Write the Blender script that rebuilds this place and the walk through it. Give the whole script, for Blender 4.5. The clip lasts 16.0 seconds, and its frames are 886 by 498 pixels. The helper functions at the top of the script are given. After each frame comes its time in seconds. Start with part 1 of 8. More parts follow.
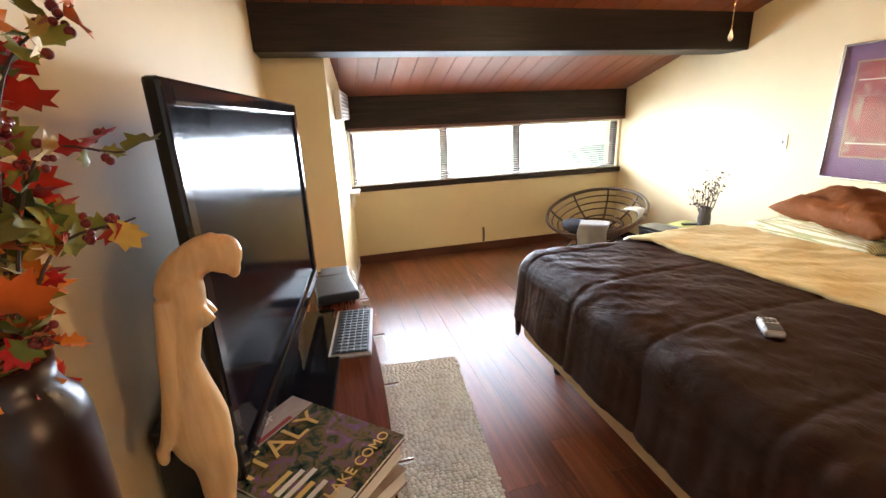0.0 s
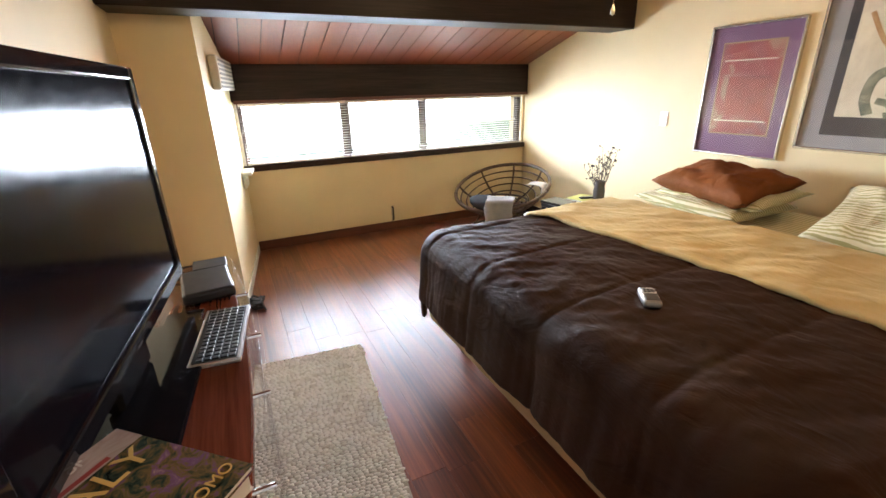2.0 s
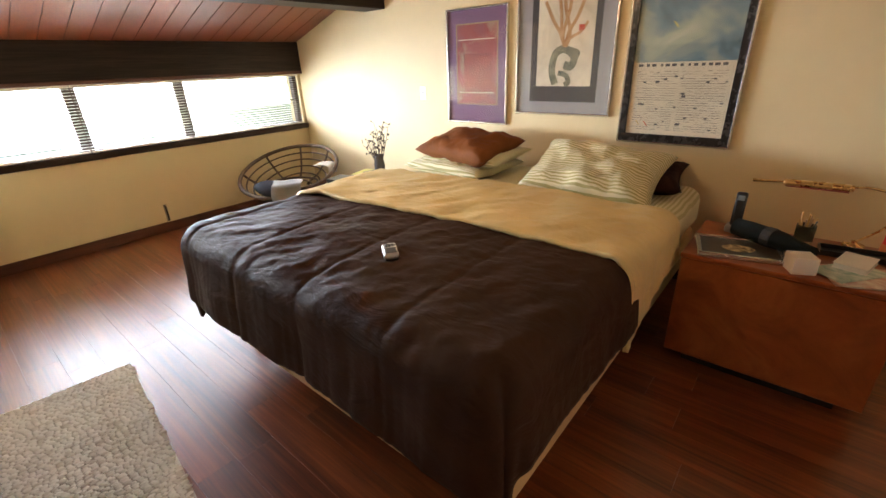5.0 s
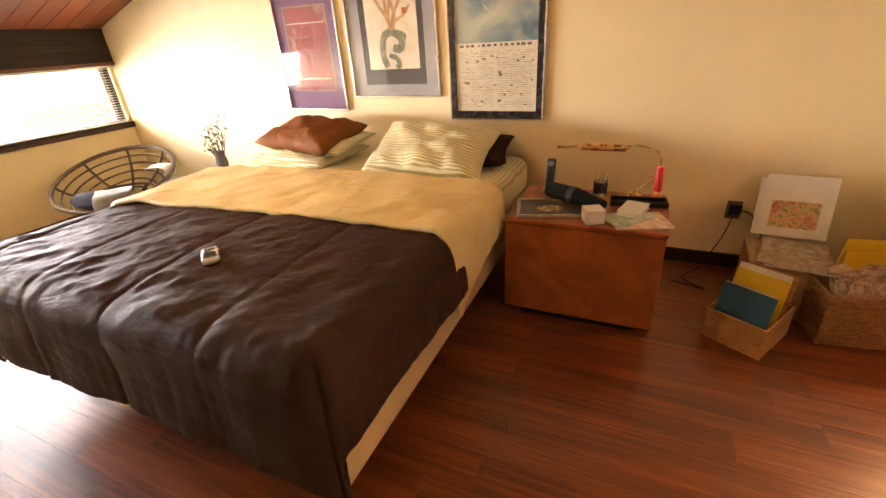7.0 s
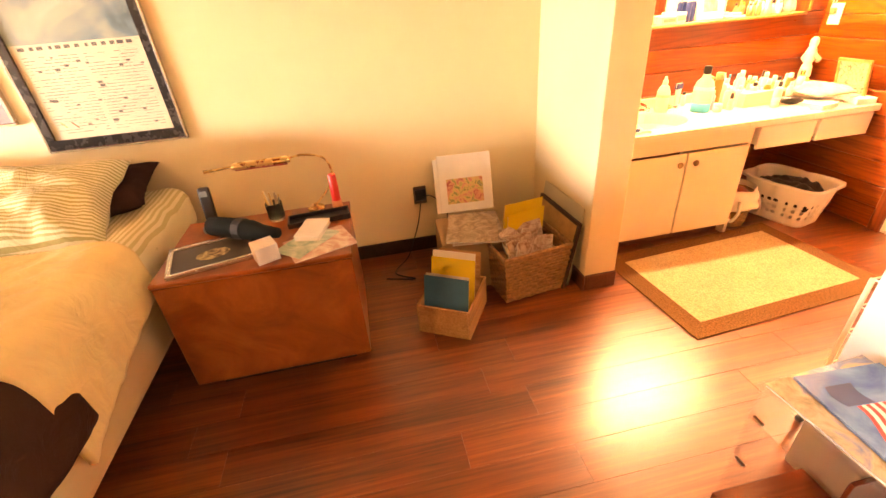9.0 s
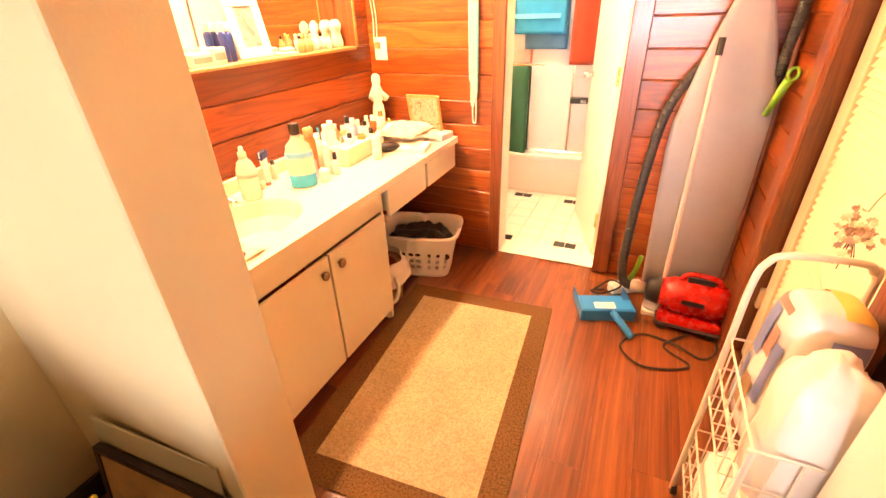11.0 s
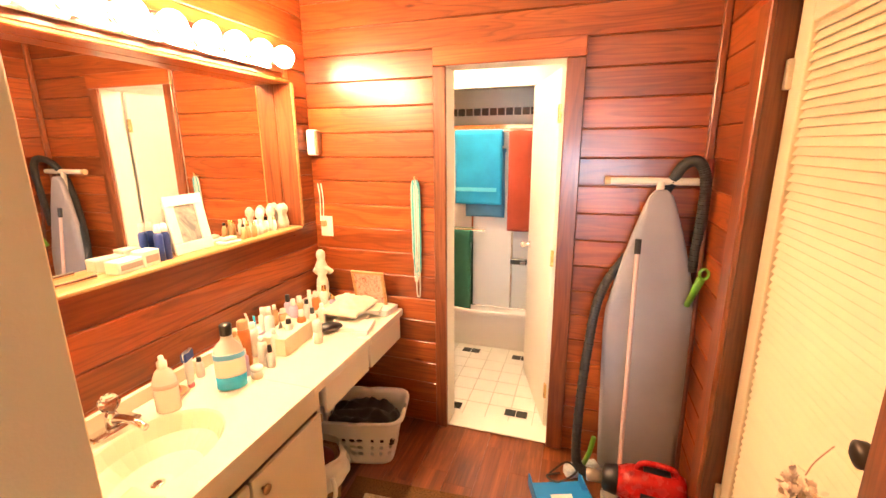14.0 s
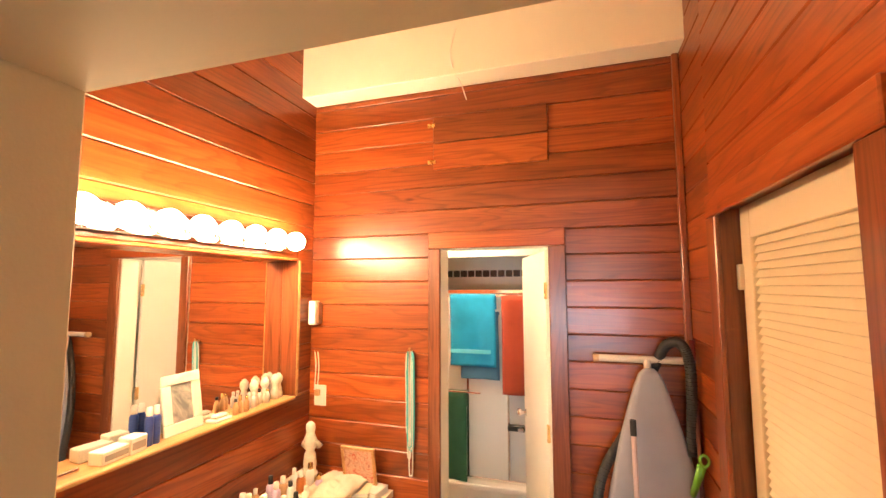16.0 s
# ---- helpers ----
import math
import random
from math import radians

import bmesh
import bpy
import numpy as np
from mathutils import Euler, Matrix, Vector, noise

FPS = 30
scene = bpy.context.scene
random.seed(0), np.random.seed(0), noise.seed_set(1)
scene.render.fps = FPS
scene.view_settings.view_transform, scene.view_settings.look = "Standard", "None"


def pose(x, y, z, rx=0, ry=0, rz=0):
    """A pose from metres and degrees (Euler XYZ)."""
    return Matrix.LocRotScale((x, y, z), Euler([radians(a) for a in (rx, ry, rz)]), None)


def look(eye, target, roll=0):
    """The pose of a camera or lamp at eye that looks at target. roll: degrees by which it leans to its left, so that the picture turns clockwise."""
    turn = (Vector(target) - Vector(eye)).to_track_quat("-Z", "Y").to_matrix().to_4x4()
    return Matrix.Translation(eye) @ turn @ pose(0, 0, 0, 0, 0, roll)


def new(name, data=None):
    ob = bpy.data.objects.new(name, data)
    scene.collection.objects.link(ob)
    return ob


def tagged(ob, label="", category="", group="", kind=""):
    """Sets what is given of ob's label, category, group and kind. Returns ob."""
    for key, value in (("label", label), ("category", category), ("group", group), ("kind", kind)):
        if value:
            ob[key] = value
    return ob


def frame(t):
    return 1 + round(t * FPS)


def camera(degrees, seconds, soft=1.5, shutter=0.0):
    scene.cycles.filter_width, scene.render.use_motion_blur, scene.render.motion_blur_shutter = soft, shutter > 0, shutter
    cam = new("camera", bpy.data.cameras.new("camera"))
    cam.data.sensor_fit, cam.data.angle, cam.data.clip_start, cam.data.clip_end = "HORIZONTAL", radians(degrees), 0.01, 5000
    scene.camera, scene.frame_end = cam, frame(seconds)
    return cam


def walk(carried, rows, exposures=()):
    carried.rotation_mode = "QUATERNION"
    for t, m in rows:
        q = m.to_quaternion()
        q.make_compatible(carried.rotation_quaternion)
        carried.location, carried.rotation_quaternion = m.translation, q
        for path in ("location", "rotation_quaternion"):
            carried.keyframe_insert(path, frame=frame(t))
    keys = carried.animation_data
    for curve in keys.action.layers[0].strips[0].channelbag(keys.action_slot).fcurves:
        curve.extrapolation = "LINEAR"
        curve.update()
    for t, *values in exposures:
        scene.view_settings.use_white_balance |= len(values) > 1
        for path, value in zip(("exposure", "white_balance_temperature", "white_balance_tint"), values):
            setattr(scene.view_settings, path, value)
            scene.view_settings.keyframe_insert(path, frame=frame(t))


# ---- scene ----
cam = camera(91.8, 16.0)
PATH = [
    (0, (0.512, 0.969, 1.483), (0.988, 2.821, 0.899), -2.5),
    (0.5, (0.557, 1.04, 1.479), (1.089, 2.864, 0.853), -3.0),
    (1, (0.593, 1.073, 1.471), (1.158, 2.876, 0.816), -2.4),
    (1.5, (0.627, 1.069, 1.466), (1.309, 2.825, 0.795), -1.3),
    (2, (0.657, 1.038, 1.465), (1.462, 2.732, 0.769), -1.5),
    (2.5, (0.687, 1.0, 1.464), (1.61, 2.638, 0.78), -2.3),
    (3, (0.716, 0.959, 1.46), (1.747, 2.538, 0.795), -2.8),
    (3.5, (0.746, 0.917, 1.456), (1.865, 2.422, 0.761), -3.0),
    (4, (0.78, 0.879, 1.447), (1.988, 2.291, 0.707), -2.5),
    (6.5, (0.901, 0.569, 1.451), (2.485, 1.434, 0.59), -3.5),
    (7, (0.928, 0.522, 1.459), (2.547, 1.288, 0.569), -3.8),
    (7.5, (0.929, 0.454, 1.439), (2.599, 1.062, 0.522), -4.1),
    (8, (0.94, 0.289, 1.438), (2.668, 0.65, 0.497), -4.3),
    (8.5, (1.021, 0.216, 1.463), (2.748, 0.139, 0.457), -2.4),
    (9, (1.385, 0.224, 1.449), (3.09, -0.057, 0.444), -4.7),
    (9.5, (1.837, 0.11, 1.43), (3.476, -0.494, 0.455), -7.5),
    (10, (2.221, -0.14, 1.37), (3.508, -1.29, 0.358), -6.1),
    (12.5, (2.532, -0.649, 1.416), (3.1, -2.34, 0.511), -0.8),
    (13, (2.518, -0.653, 1.486), (3.089, -2.407, 0.711), -0.4),
    (13.5, (2.497, -0.653, 1.562), (3.064, -2.467, 0.938), -0.4),
    (14, (2.483, -0.648, 1.648), (3.083, -2.498, 1.18), -0.4),
    (14.5, (2.466, -0.636, 1.689), (3.082, -2.52, 1.424), -0.1),
    (15, (2.452, -0.615, 1.742), (3.061, -2.518, 1.656), -0.0),
    (15.5, (2.448, -0.599, 1.781), (3.051, -2.505, 1.847), -0.4),
    (16, (2.441, -0.572, 1.823), (3.041, -2.471, 1.998), -0.1),
]
walk(cam, [(t, look(eye, target, roll)) for t, eye, target, roll in PATH],
     [(0, 0.50, 5700, 10), (2.5, 0.22, 5700, 10), (4.5, 0.16, 5850, 11), (6.5, 0.5, 6800, 14), (7.2, 0.98, 7500, 23), (8.0, 1.58, 8600, 33), (9.0, 1.82, 8600, 31), (9.6, 1.58, 8000, 28), (10.3, 1.36, 7500, 26), (12.5, 0.82, 6550, 21), (14.0, 0.45, 6000, 12), (15.0, 0.25, 5900, 9), (16.0, -0.12, 5900, 8)])

# ---------- world, sun, large lights ----------
world = bpy.data.worlds.new("world")
scene.world = world
world.use_nodes = True
wt = world.node_tree
sky = wt.nodes.new("ShaderNodeTexSky")
sky.sky_type, sky.sun_disc, sky.sun_elevation, sky.sun_rotation = "NISHITA", False, radians(50), radians(160)
wt.links.new(sky.outputs[0], wt.nodes["Background"].inputs[0])
wt.nodes["Background"].inputs[1].default_value = 0.12


def area_lamp(name, m, sx, sy, watts, colour):
    d = bpy.data.lights.new(name, "AREA")
    d.shape, d.size, d.size_y, d.energy, d.color = "RECTANGLE", sx, sy, watts, colour
    ob = new(name, d)
    ob.matrix_world = m
    return ob


sun_data = bpy.data.lights.new("sun", "SUN")
sun_data.energy, sun_data.angle, sun_data.color = 2.0, radians(2.0), (1.0, 0.95, 0.88)
sun = new("sun", sun_data)
sun.matrix_world = look((0, 0, 20), (3.0, 12.0, 0))
# sky light in the opening of the long window
area_lamp("window_daylight", look((1.95, 5.72, 1.12), (1.95, 3.0, 0.45)), 2.3, 0.5, 240, (0.92, 0.96, 1.0))


# ---------- materials ----------
def nodes_of(name, rough=0.5, metal=0.0, colour=(0.8, 0.8, 0.8), spec=0.5):
    m = bpy.data.materials.new(name)
    m.use_nodes = True
    nt = m.node_tree
    b = nt.nodes["Principled BSDF"]
    b.inputs["Base Color"].default_value = (*colour, 1)
    b.inputs["Roughness"].default_value = rough
    b.inputs["Metallic"].default_value = metal
    b.inputs["Specular IOR Level"].default_value = spec
    return m, nt, b


def ramp(nt, fac, stops):
    r = nt.nodes.new("ShaderNodeValToRGB")
    els = r.color_ramp.elements
    while len(els) < len(stops):
        els.new(0.5)
    for e, (p, c) in zip(els, stops):
        e.position, e.color = p, (*c, 1)
    nt.links.new(fac, r.inputs[0])
    return r.outputs[0]


def noise_tex(nt, vec, scale, detail=4.0, rough=0.55, distort=0.0):
    n = nt.nodes.new("ShaderNodeTexNoise")
    n.inputs["Scale"].default_value, n.inputs["Detail"].default_value = scale, detail
    n.inputs["Roughness"].default_value, n.inputs["Distortion"].default_value = rough, distort
    nt.links.new(vec, n.inputs["Vector"])
    return n.outputs["Fac"]


def mapped(nt, scale=(1, 1, 1), per_object=True):
    c = nt.nodes.new("ShaderNodeTexCoord")
    mp = nt.nodes.new("ShaderNodeMapping")
    mp.inputs["Scale"].default_value = scale
    nt.links.new(c.outputs["Object"], mp.inputs["Vector"])
    if per_object:
        info = nt.nodes.new("ShaderNodeObjectInfo")
        mul = nt.nodes.new("ShaderNodeMath")
        mul.operation, mul.inputs[1].default_value = "MULTIPLY", 37.0
        nt.links.new(info.outputs["Random"], mul.inputs[0])
        comb = nt.nodes.new("ShaderNodeCombineXYZ")
        for i in range(3):
            nt.links.new(mul.outputs[0], comb.inputs[i])
        nt.links.new(comb.outputs[0], mp.inputs["Location"])
    return mp.outputs[0]


def mix(nt, fac, a, b, mode="MIX"):
    m = nt.nodes.new("ShaderNodeMix")
    m.data_type, m.blend_type = "RGBA", mode
    for sock, v in ((m.inputs[0], fac), (m.inputs[6], a), (m.inputs[7], b)):
        if isinstance(v, (int, float)):
            sock.default_value = v
        elif isinstance(v, tuple):
            sock.default_value = (*v, 1)
        else:
            nt.links.new(v, sock)
    return m.outputs[2]


def bump(nt, b, height, strength=0.2, distance=0.01):
    n = nt.nodes.new("ShaderNodeBump")
    n.inputs["Strength"].default_value, n.inputs["Distance"].default_value = strength, distance
    nt.links.new(height, n.inputs["Height"])
    nt.links.new(n.outputs[0], b.inputs["Normal"])


def rough_var(nt, b, fac, lo, hi):
    m = nt.nodes.new("ShaderNodeMapRange")
    m.inputs[3].default_value, m.inputs[4].default_value = lo, hi
    nt.links.new(fac, m.inputs[0])
    nt.links.new(m.outputs[0], b.inputs["Roughness"])


def paint(name, colour, rough=0.6, vary=0.06, scale=3.0, bumpy=0.08, grain=140.0):
    """Painted or moulded surface: slight blotches and a fine relief."""
    m, nt, b = nodes_of(name, rough)
    v = mapped(nt)
    f = noise_tex(nt, v, scale, 5)
    lo = tuple(c * (1 - vary) for c in colour)
    hi = tuple(min(1, c * (1 + vary)) for c in colour)
    nt.links.new(ramp(nt, f, [(0.3, lo), (0.7, hi)]), b.inputs["Base Color"])
    g = noise_tex(nt, v, grain, 2)
    rough_var(nt, b, f, max(0.02, rough - 0.08), min(1, rough + 0.08))
    if bumpy:
        bump(nt, b, g, bumpy, 0.004)
    return m


def wood(name, dark, mid, light, axis=1, rough=0.35, per_object=0.35, grain=9.0, coat=0.0, knots=False, rings=0.0, isles=0.0):
    """Grain drawn out along one axis; each piece takes its own shade."""
    m, nt, b = nodes_of(name, rough)
    sc = [grain, grain, grain]
    sc[axis] = grain * 0.08
    v = mapped(nt, tuple(sc))
    f = noise_tex(nt, v, 1.0, 7, 0.62, 1.2)
    col = ramp(nt, f, [(0.29, dark), (0.5, mid), (0.70, light)])
    sc2 = [90, 90, 90]
    sc2[axis] = 3
    fine = noise_tex(nt, mapped(nt, tuple(sc2)), 1.0, 3, 0.6)
    col = mix(nt, 0.38, col, ramp(nt, fine, [(0.35, dark), (0.65, light)]))
    if knots:
        sc3 = [7.0, 7.0, 7.0]
        sc3[axis] = 2.2
        vo = nt.nodes.new("ShaderNodeTexVoronoi")
        vo.inputs["Scale"].default_value = 1.0
        nt.links.new(mapped(nt, tuple(sc3)), vo.inputs["Vector"])
        spot = ramp(nt, vo.outputs["Distance"], [(0.03, (0.40, 0.28, 0.24)), (0.06, (0.74, 0.66, 0.62)), (0.09, (1, 1, 1))])
        col = mix(nt, 1.0, col, spot, "MULTIPLY")
    if rings:
        # flame figure of flat-sawn boards
        sc4 = [6.5, 6.5, 6.5]
        sc4[axis] = 0.55
        body = noise_tex(nt, mapped(nt, tuple(sc4)), 1.0, 2, 0.45, 0.5)
        turns = nt.nodes.new("ShaderNodeMath")
        turns.operation, turns.inputs[1].default_value = "MULTIPLY", 13.0
        nt.links.new(body, turns.inputs[0])
        saw = nt.nodes.new("ShaderNodeMath")
        saw.operation = "FRACT"
        nt.links.new(turns.outputs[0], saw.inputs[0])
        lines = ramp(nt, saw.outputs[0], [(0.0, (1, 1, 1)), (0.55, (0.96, 0.92, 0.88)), (0.86, (1 - rings, 1 - rings * 1.15, 1 - rings * 1.25)), (1.0, (1, 1, 1))])
        col = mix(nt, 1.0, col, lines, "MULTIPLY")
    if isles:
        geo = nt.nodes.new("ShaderNodeNewGeometry")
        col = mix(nt, 1.0, col, ramp(nt, geo.outputs["Random Per Island"], [(0.0, (1 - isles,) * 3), (1.0, (1, 1, 1))]), "MULTIPLY")
    if per_object:
        info = nt.nodes.new("ShaderNodeObjectInfo")
        sh = ramp(nt, info.outputs["Random"], [(0.0, (1 - per_object,) * 3), (1.0, (1, 1, 1))])
        col = mix(nt, 1.0, col, sh, "MULTIPLY")
    nt.links.new(col, b.inputs["Base Color"])
    rough_var(nt, b, f, max(0.05, rough - 0.07), rough + 0.1)
    b.inputs["Coat Weight"].default_value = coat
    b.inputs["Coat Roughness"].default_value = 0.15
    bump(nt, b, fine, 0.03, 0.0015)
    return m


def cloth(name, colour, vary=0.25, weave=420.0, rough=0.9, sheen=0.2, stripes=None, spec=0.2):
    m, nt, b = nodes_of(name, rough, spec=spec)
    v = mapped(nt, per_object=False)
    f = noise_tex(nt, v, 5.0, 5)
    col = ramp(nt, f, [(0.3, tuple(c * (1 - vary) for c in colour)), (0.7, tuple(min(1, c * (1 + vary)) for c in colour))])
    if stripes:
        tone, axis, freq = stripes
        w = nt.nodes.new("ShaderNodeTexWave")
        w.bands_direction = axis
        w.inputs["Scale"].default_value, w.inputs["Distortion"].default_value = freq, 0.5
        w.inputs["Detail"].default_value, w.inputs["Detail Scale"].default_value = 2.0, 1.5
        nt.links.new(v, w.inputs["Vector"])
        col = mix(nt, ramp(nt, w.outputs["Fac"], [(0.45, (0, 0, 0)), (0.6, (1, 1, 1))]), col, tone)
    nt.links.new(col, b.inputs["Base Color"])
    b.inputs["Sheen Weight"].default_value = sheen
    bump(nt, b, noise_tex(nt, v, weave, 2), 0.25, 0.002)
    return m


def carpet(name, colour, dark=0.45):
    """Cut pile: fine dark and light specks, strong fine relief."""
    m, nt, b = nodes_of(name, 0.95, spec=0.1)
    v = mapped(nt, per_object=False)
    f = noise_tex(nt, v, 130.0, 3, 0.7)
    big = noise_tex(nt, v, 4.0, 4)
    col = ramp(nt, f, [(0.36, tuple(c * dark for c in colour)), (0.58, colour)])
    col = mix(nt, 1.0, col, ramp(nt, big, [(0.3, (0.88, 0.86, 0.84)), (0.7, (1, 1, 1))]), "MULTIPLY")
    nt.links.new(col, b.inputs["Base Color"])
    bump(nt, b, f, 0.8, 0.006)
    return m


def glow(name, colour, strength):
    m, nt, b = nodes_of(name, 0.4, colour=colour)
    b.inputs["Emission Color"].default_value = (*colour, 1)
    b.inputs["Emission Strength"].default_value = strength
    return m


def glassy(name, colour=(1, 1, 1), rough=0.02, ior=1.45):
    m, nt, b = nodes_of(name, rough, colour=colour)
    b.inputs["Transmission Weight"].default_value = 1.0
    b.inputs["IOR"].default_value = ior
    return m


def plain(name, colour, rough=0.5, metal=0.0):
    """Small smooth parts: plastic, metal."""
    m, nt, b = nodes_of(name, rough, metal, colour)
    f = noise_tex(nt, mapped(nt), 25.0, 3)
    rough_var(nt, b, f, max(0.02, rough - 0.06), min(1.0, rough + 0.1))
    return m


WALL = paint("cream_wall_paint", (0.74, 0.61, 0.355), 0.62, 0.04, 1.6, 0.10, 160)
WALL_WHITE = paint("white_wall_paint", (0.78, 0.76, 0.68), 0.6, 0.03, 1.6, 0.08, 160)
CEIL_WHITE = paint("white_ceiling_paint", (0.80, 0.77, 0.68), 0.7, 0.03, 2, 0.1, 120)
BEAM = wood("dark_stained_beam", (0.012, 0.007, 0.005), (0.022, 0.013, 0.010), (0.04, 0.024, 0.018), 0, 0.45, 0.1)
TRIM_DARK = wood("dark_brown_trim", (0.02, 0.012, 0.009), (0.04, 0.022, 0.015), (0.06, 0.034, 0.022), 0, 0.4, 0.1)
TRIM_RED = wood("red_brown_baseboard", (0.07, 0.022, 0.011), (0.12, 0.038, 0.018), (0.17, 0.06, 0.03), 0, 0.4, 0.15)
CEIL_WOOD = wood("ceiling_pine", (0.19, 0.043, 0.015), (0.235, 0.058, 0.020), (0.275, 0.075, 0.027), 1, 0.36, 0.0, 24, 0.0, isles=0.25)


def laminate(name, dark, mid, light):
    """Printed plank: fine long streaks over broad bands, dark flecks, an even satin lacquer."""
    m, nt, b = nodes_of(name, 0.25)
    streak = noise_tex(nt, mapped(nt, (70, 1.6, 1)), 1.0, 5, 0.62, 0.3)
    broad = noise_tex(nt, mapped(nt, (11, 0.7, 1)), 1.0, 4, 0.5, 0.8)
    col = ramp(nt, broad, [(0.33, dark), (0.5, mid), (0.68, light)])
    col = mix(nt, 0.55, col, ramp(nt, streak, [(0.34, dark), (0.52, mid), (0.68, light)]))
    fleck = noise_tex(nt, mapped(nt, (150, 6, 1)), 1.0, 3, 0.6)
    col = mix(nt, 1.0, col, ramp(nt, fleck, [(0.28, (0.55, 0.50, 0.46)), (0.40, (1, 1, 1))]), "MULTIPLY")
    info = nt.nodes.new("ShaderNodeObjectInfo")
    col = mix(nt, 1.0, col, ramp(nt, info.outputs["Random"], [(0.0, (0.74, 0.72, 0.70)), (1.0, (1, 1, 1))]), "MULTIPLY")
    nt.links.new(col, b.inputs["Base Color"])
    wear = noise_tex(nt, mapped(nt, (3, 3, 3), False), 1.0, 3)
    rough_var(nt, b, wear, 0.28, 0.34)
    b.inputs["Coat Weight"].default_value, b.inputs["Coat Roughness"].default_value = 0.4, 0.28
    bump(nt, b, streak, 0.012, 0.001)
    return m


FLOOR_WOOD = laminate("floor_laminate", (0.072, 0.015, 0.0045), (0.20, 0.049, 0.012), (0.35, 0.108, 0.028))
CEDAR = wood("cedar_board", (0.24, 0.038, 0.006), (0.37, 0.076, 0.012), (0.50, 0.138, 0.026), 0, 0.30, 0.50, 10, 0.10, True, rings=0.32)
CEDAR_Y = wood("cedar_board_along", (0.23, 0.036, 0.006), (0.35, 0.070, 0.011), (0.47, 0.125, 0.024), 1, 0.30, 0.50, 10, 0.10, True, rings=0.32)
CEDAR_Z = wood("cedar_casing", (0.12, 0.026, 0.008), (0.24, 0.060, 0.016), (0.33, 0.10, 0.03), 2, 0.30, 0.25, 10, 0.2, rings=0.3)
for dull in (BEAM, TRIM_DARK):
    dull.node_tree.nodes["Principled BSDF"].inputs["Specular IOR Level"].default_value = 0.2
WHITE_PAINT = paint("white_gloss_paint", (0.80, 0.77, 0.68), 0.35, 0.03, 4, 0.04)
TILE = paint("white_tile", (0.80, 0.79, 0.74), 0.18, 0.03, 6, 0.0)
TILE_DARK = plain("dark_tile", (0.03, 0.035, 0.03), 0.2)
GROUT = paint("grout", (0.50, 0.48, 0.43), 0.8, 0.1)
CHROME = plain("chrome", (0.85, 0.85, 0.86), 0.12, 1.0)
BRASS = plain("brass", (0.75, 0.52, 0.22), 0.25, 1.0)
DARK_METAL = plain("dark_bronze", (0.08, 0.06, 0.05), 0.4, 0.8)
BLACK = plain("black_plastic", (0.012, 0.012, 0.014), 0.3)
BLACK_MATT = paint("black_rubber", (0.02, 0.02, 0.02), 0.6)
WHITE_PLASTIC = plain("white_plastic", (0.80, 0.78, 0.74), 0.35)
MIRROR = plain("mirror_silver", (0.93, 0.93, 0.92), 0.02, 1.0)
MIRROR.node_tree.nodes["Principled BSDF"].inputs["Roughness"].default_value = 0.01
for link in list(MIRROR.node_tree.nodes["Principled BSDF"].inputs["Roughness"].links):
    MIRROR.node_tree.links.remove(link)
GLASS = glassy("window_glass")


# ---------- mesh helpers ----------
def finish(bm, name, mat, smooth=False):
    bm.normal_update()
    me = bpy.data.meshes.new(name)
    bm.to_mesh(me)
    bm.free()
    mats = mat if isinstance(mat, (list, tuple)) else [mat]
    for x in mats:
        me.materials.append(x)
    if smooth:
        me.shade_smooth()
    return me


def part(name, bm, mat, parent=None, label="", smooth=False, at=None):
    ob = new(name, finish(bm, name, mat, smooth))
    if at is not None:
        ob.matrix_basis = at
    if parent is not None:
        ob.parent = parent
    if label:
        ob["label"] = label
    return ob


def thing(name, label, category, at=None, group="", kind=""):
    ob = new(name)
    ob.empty_display_size = 0.05
    if at is not None:
        ob.matrix_basis = at
    return tagged(ob, label, category, group, kind)


def box(x0, x1, y0, y1, z0, z1, bevel=0.0, bm=None, m=None, seg=1):
    b = bmesh.new()
    bmesh.ops.create_cube(b, size=1.0)
    for v in b.verts:
        v.co = Vector((x0 + (v.co.x + 0.5) * (x1 - x0), y0 + (v.co.y + 0.5) * (y1 - y0), z0 + (v.co.z + 0.5) * (z1 - z0)))
    if bevel:
        bmesh.ops.bevel(b, geom=list(b.edges), offset=bevel, segments=seg, affect="EDGES", profile=0.5)
    if m is not None:
        b.transform(m)
    return join(bm, b)


def join(bm, b):
    if bm is None:
        return b
    tmp = bpy.data.meshes.new("tmp")
    b.to_mesh(tmp)
    b.free()
    bm.from_mesh(tmp)
    bpy.data.meshes.remove(tmp)
    return bm


def lathe(profile, seg=20, bm=None, m=None, squash=(1, 1)):
    """Turned body from (radius, height) pairs, closed at both ends."""
    b = bmesh.new()
    rings = []
    for r, z in profile:
        rings.append([b.verts.new((r * math.cos(6.28318 * i / seg) * squash[0], r * math.sin(6.28318 * i / seg) * squash[1], z)) for i in range(seg)])
    for a, c in zip(rings, rings[1:]):
        for i in range(seg):
            b.faces.new((a[i], a[(i + 1) % seg], c[(i + 1) % seg], c[i]))
    b.faces.new(list(reversed(rings[0])))
    b.faces.new(rings[-1])
    if m is not None:
        b.transform(m)
    return join(bm, b)


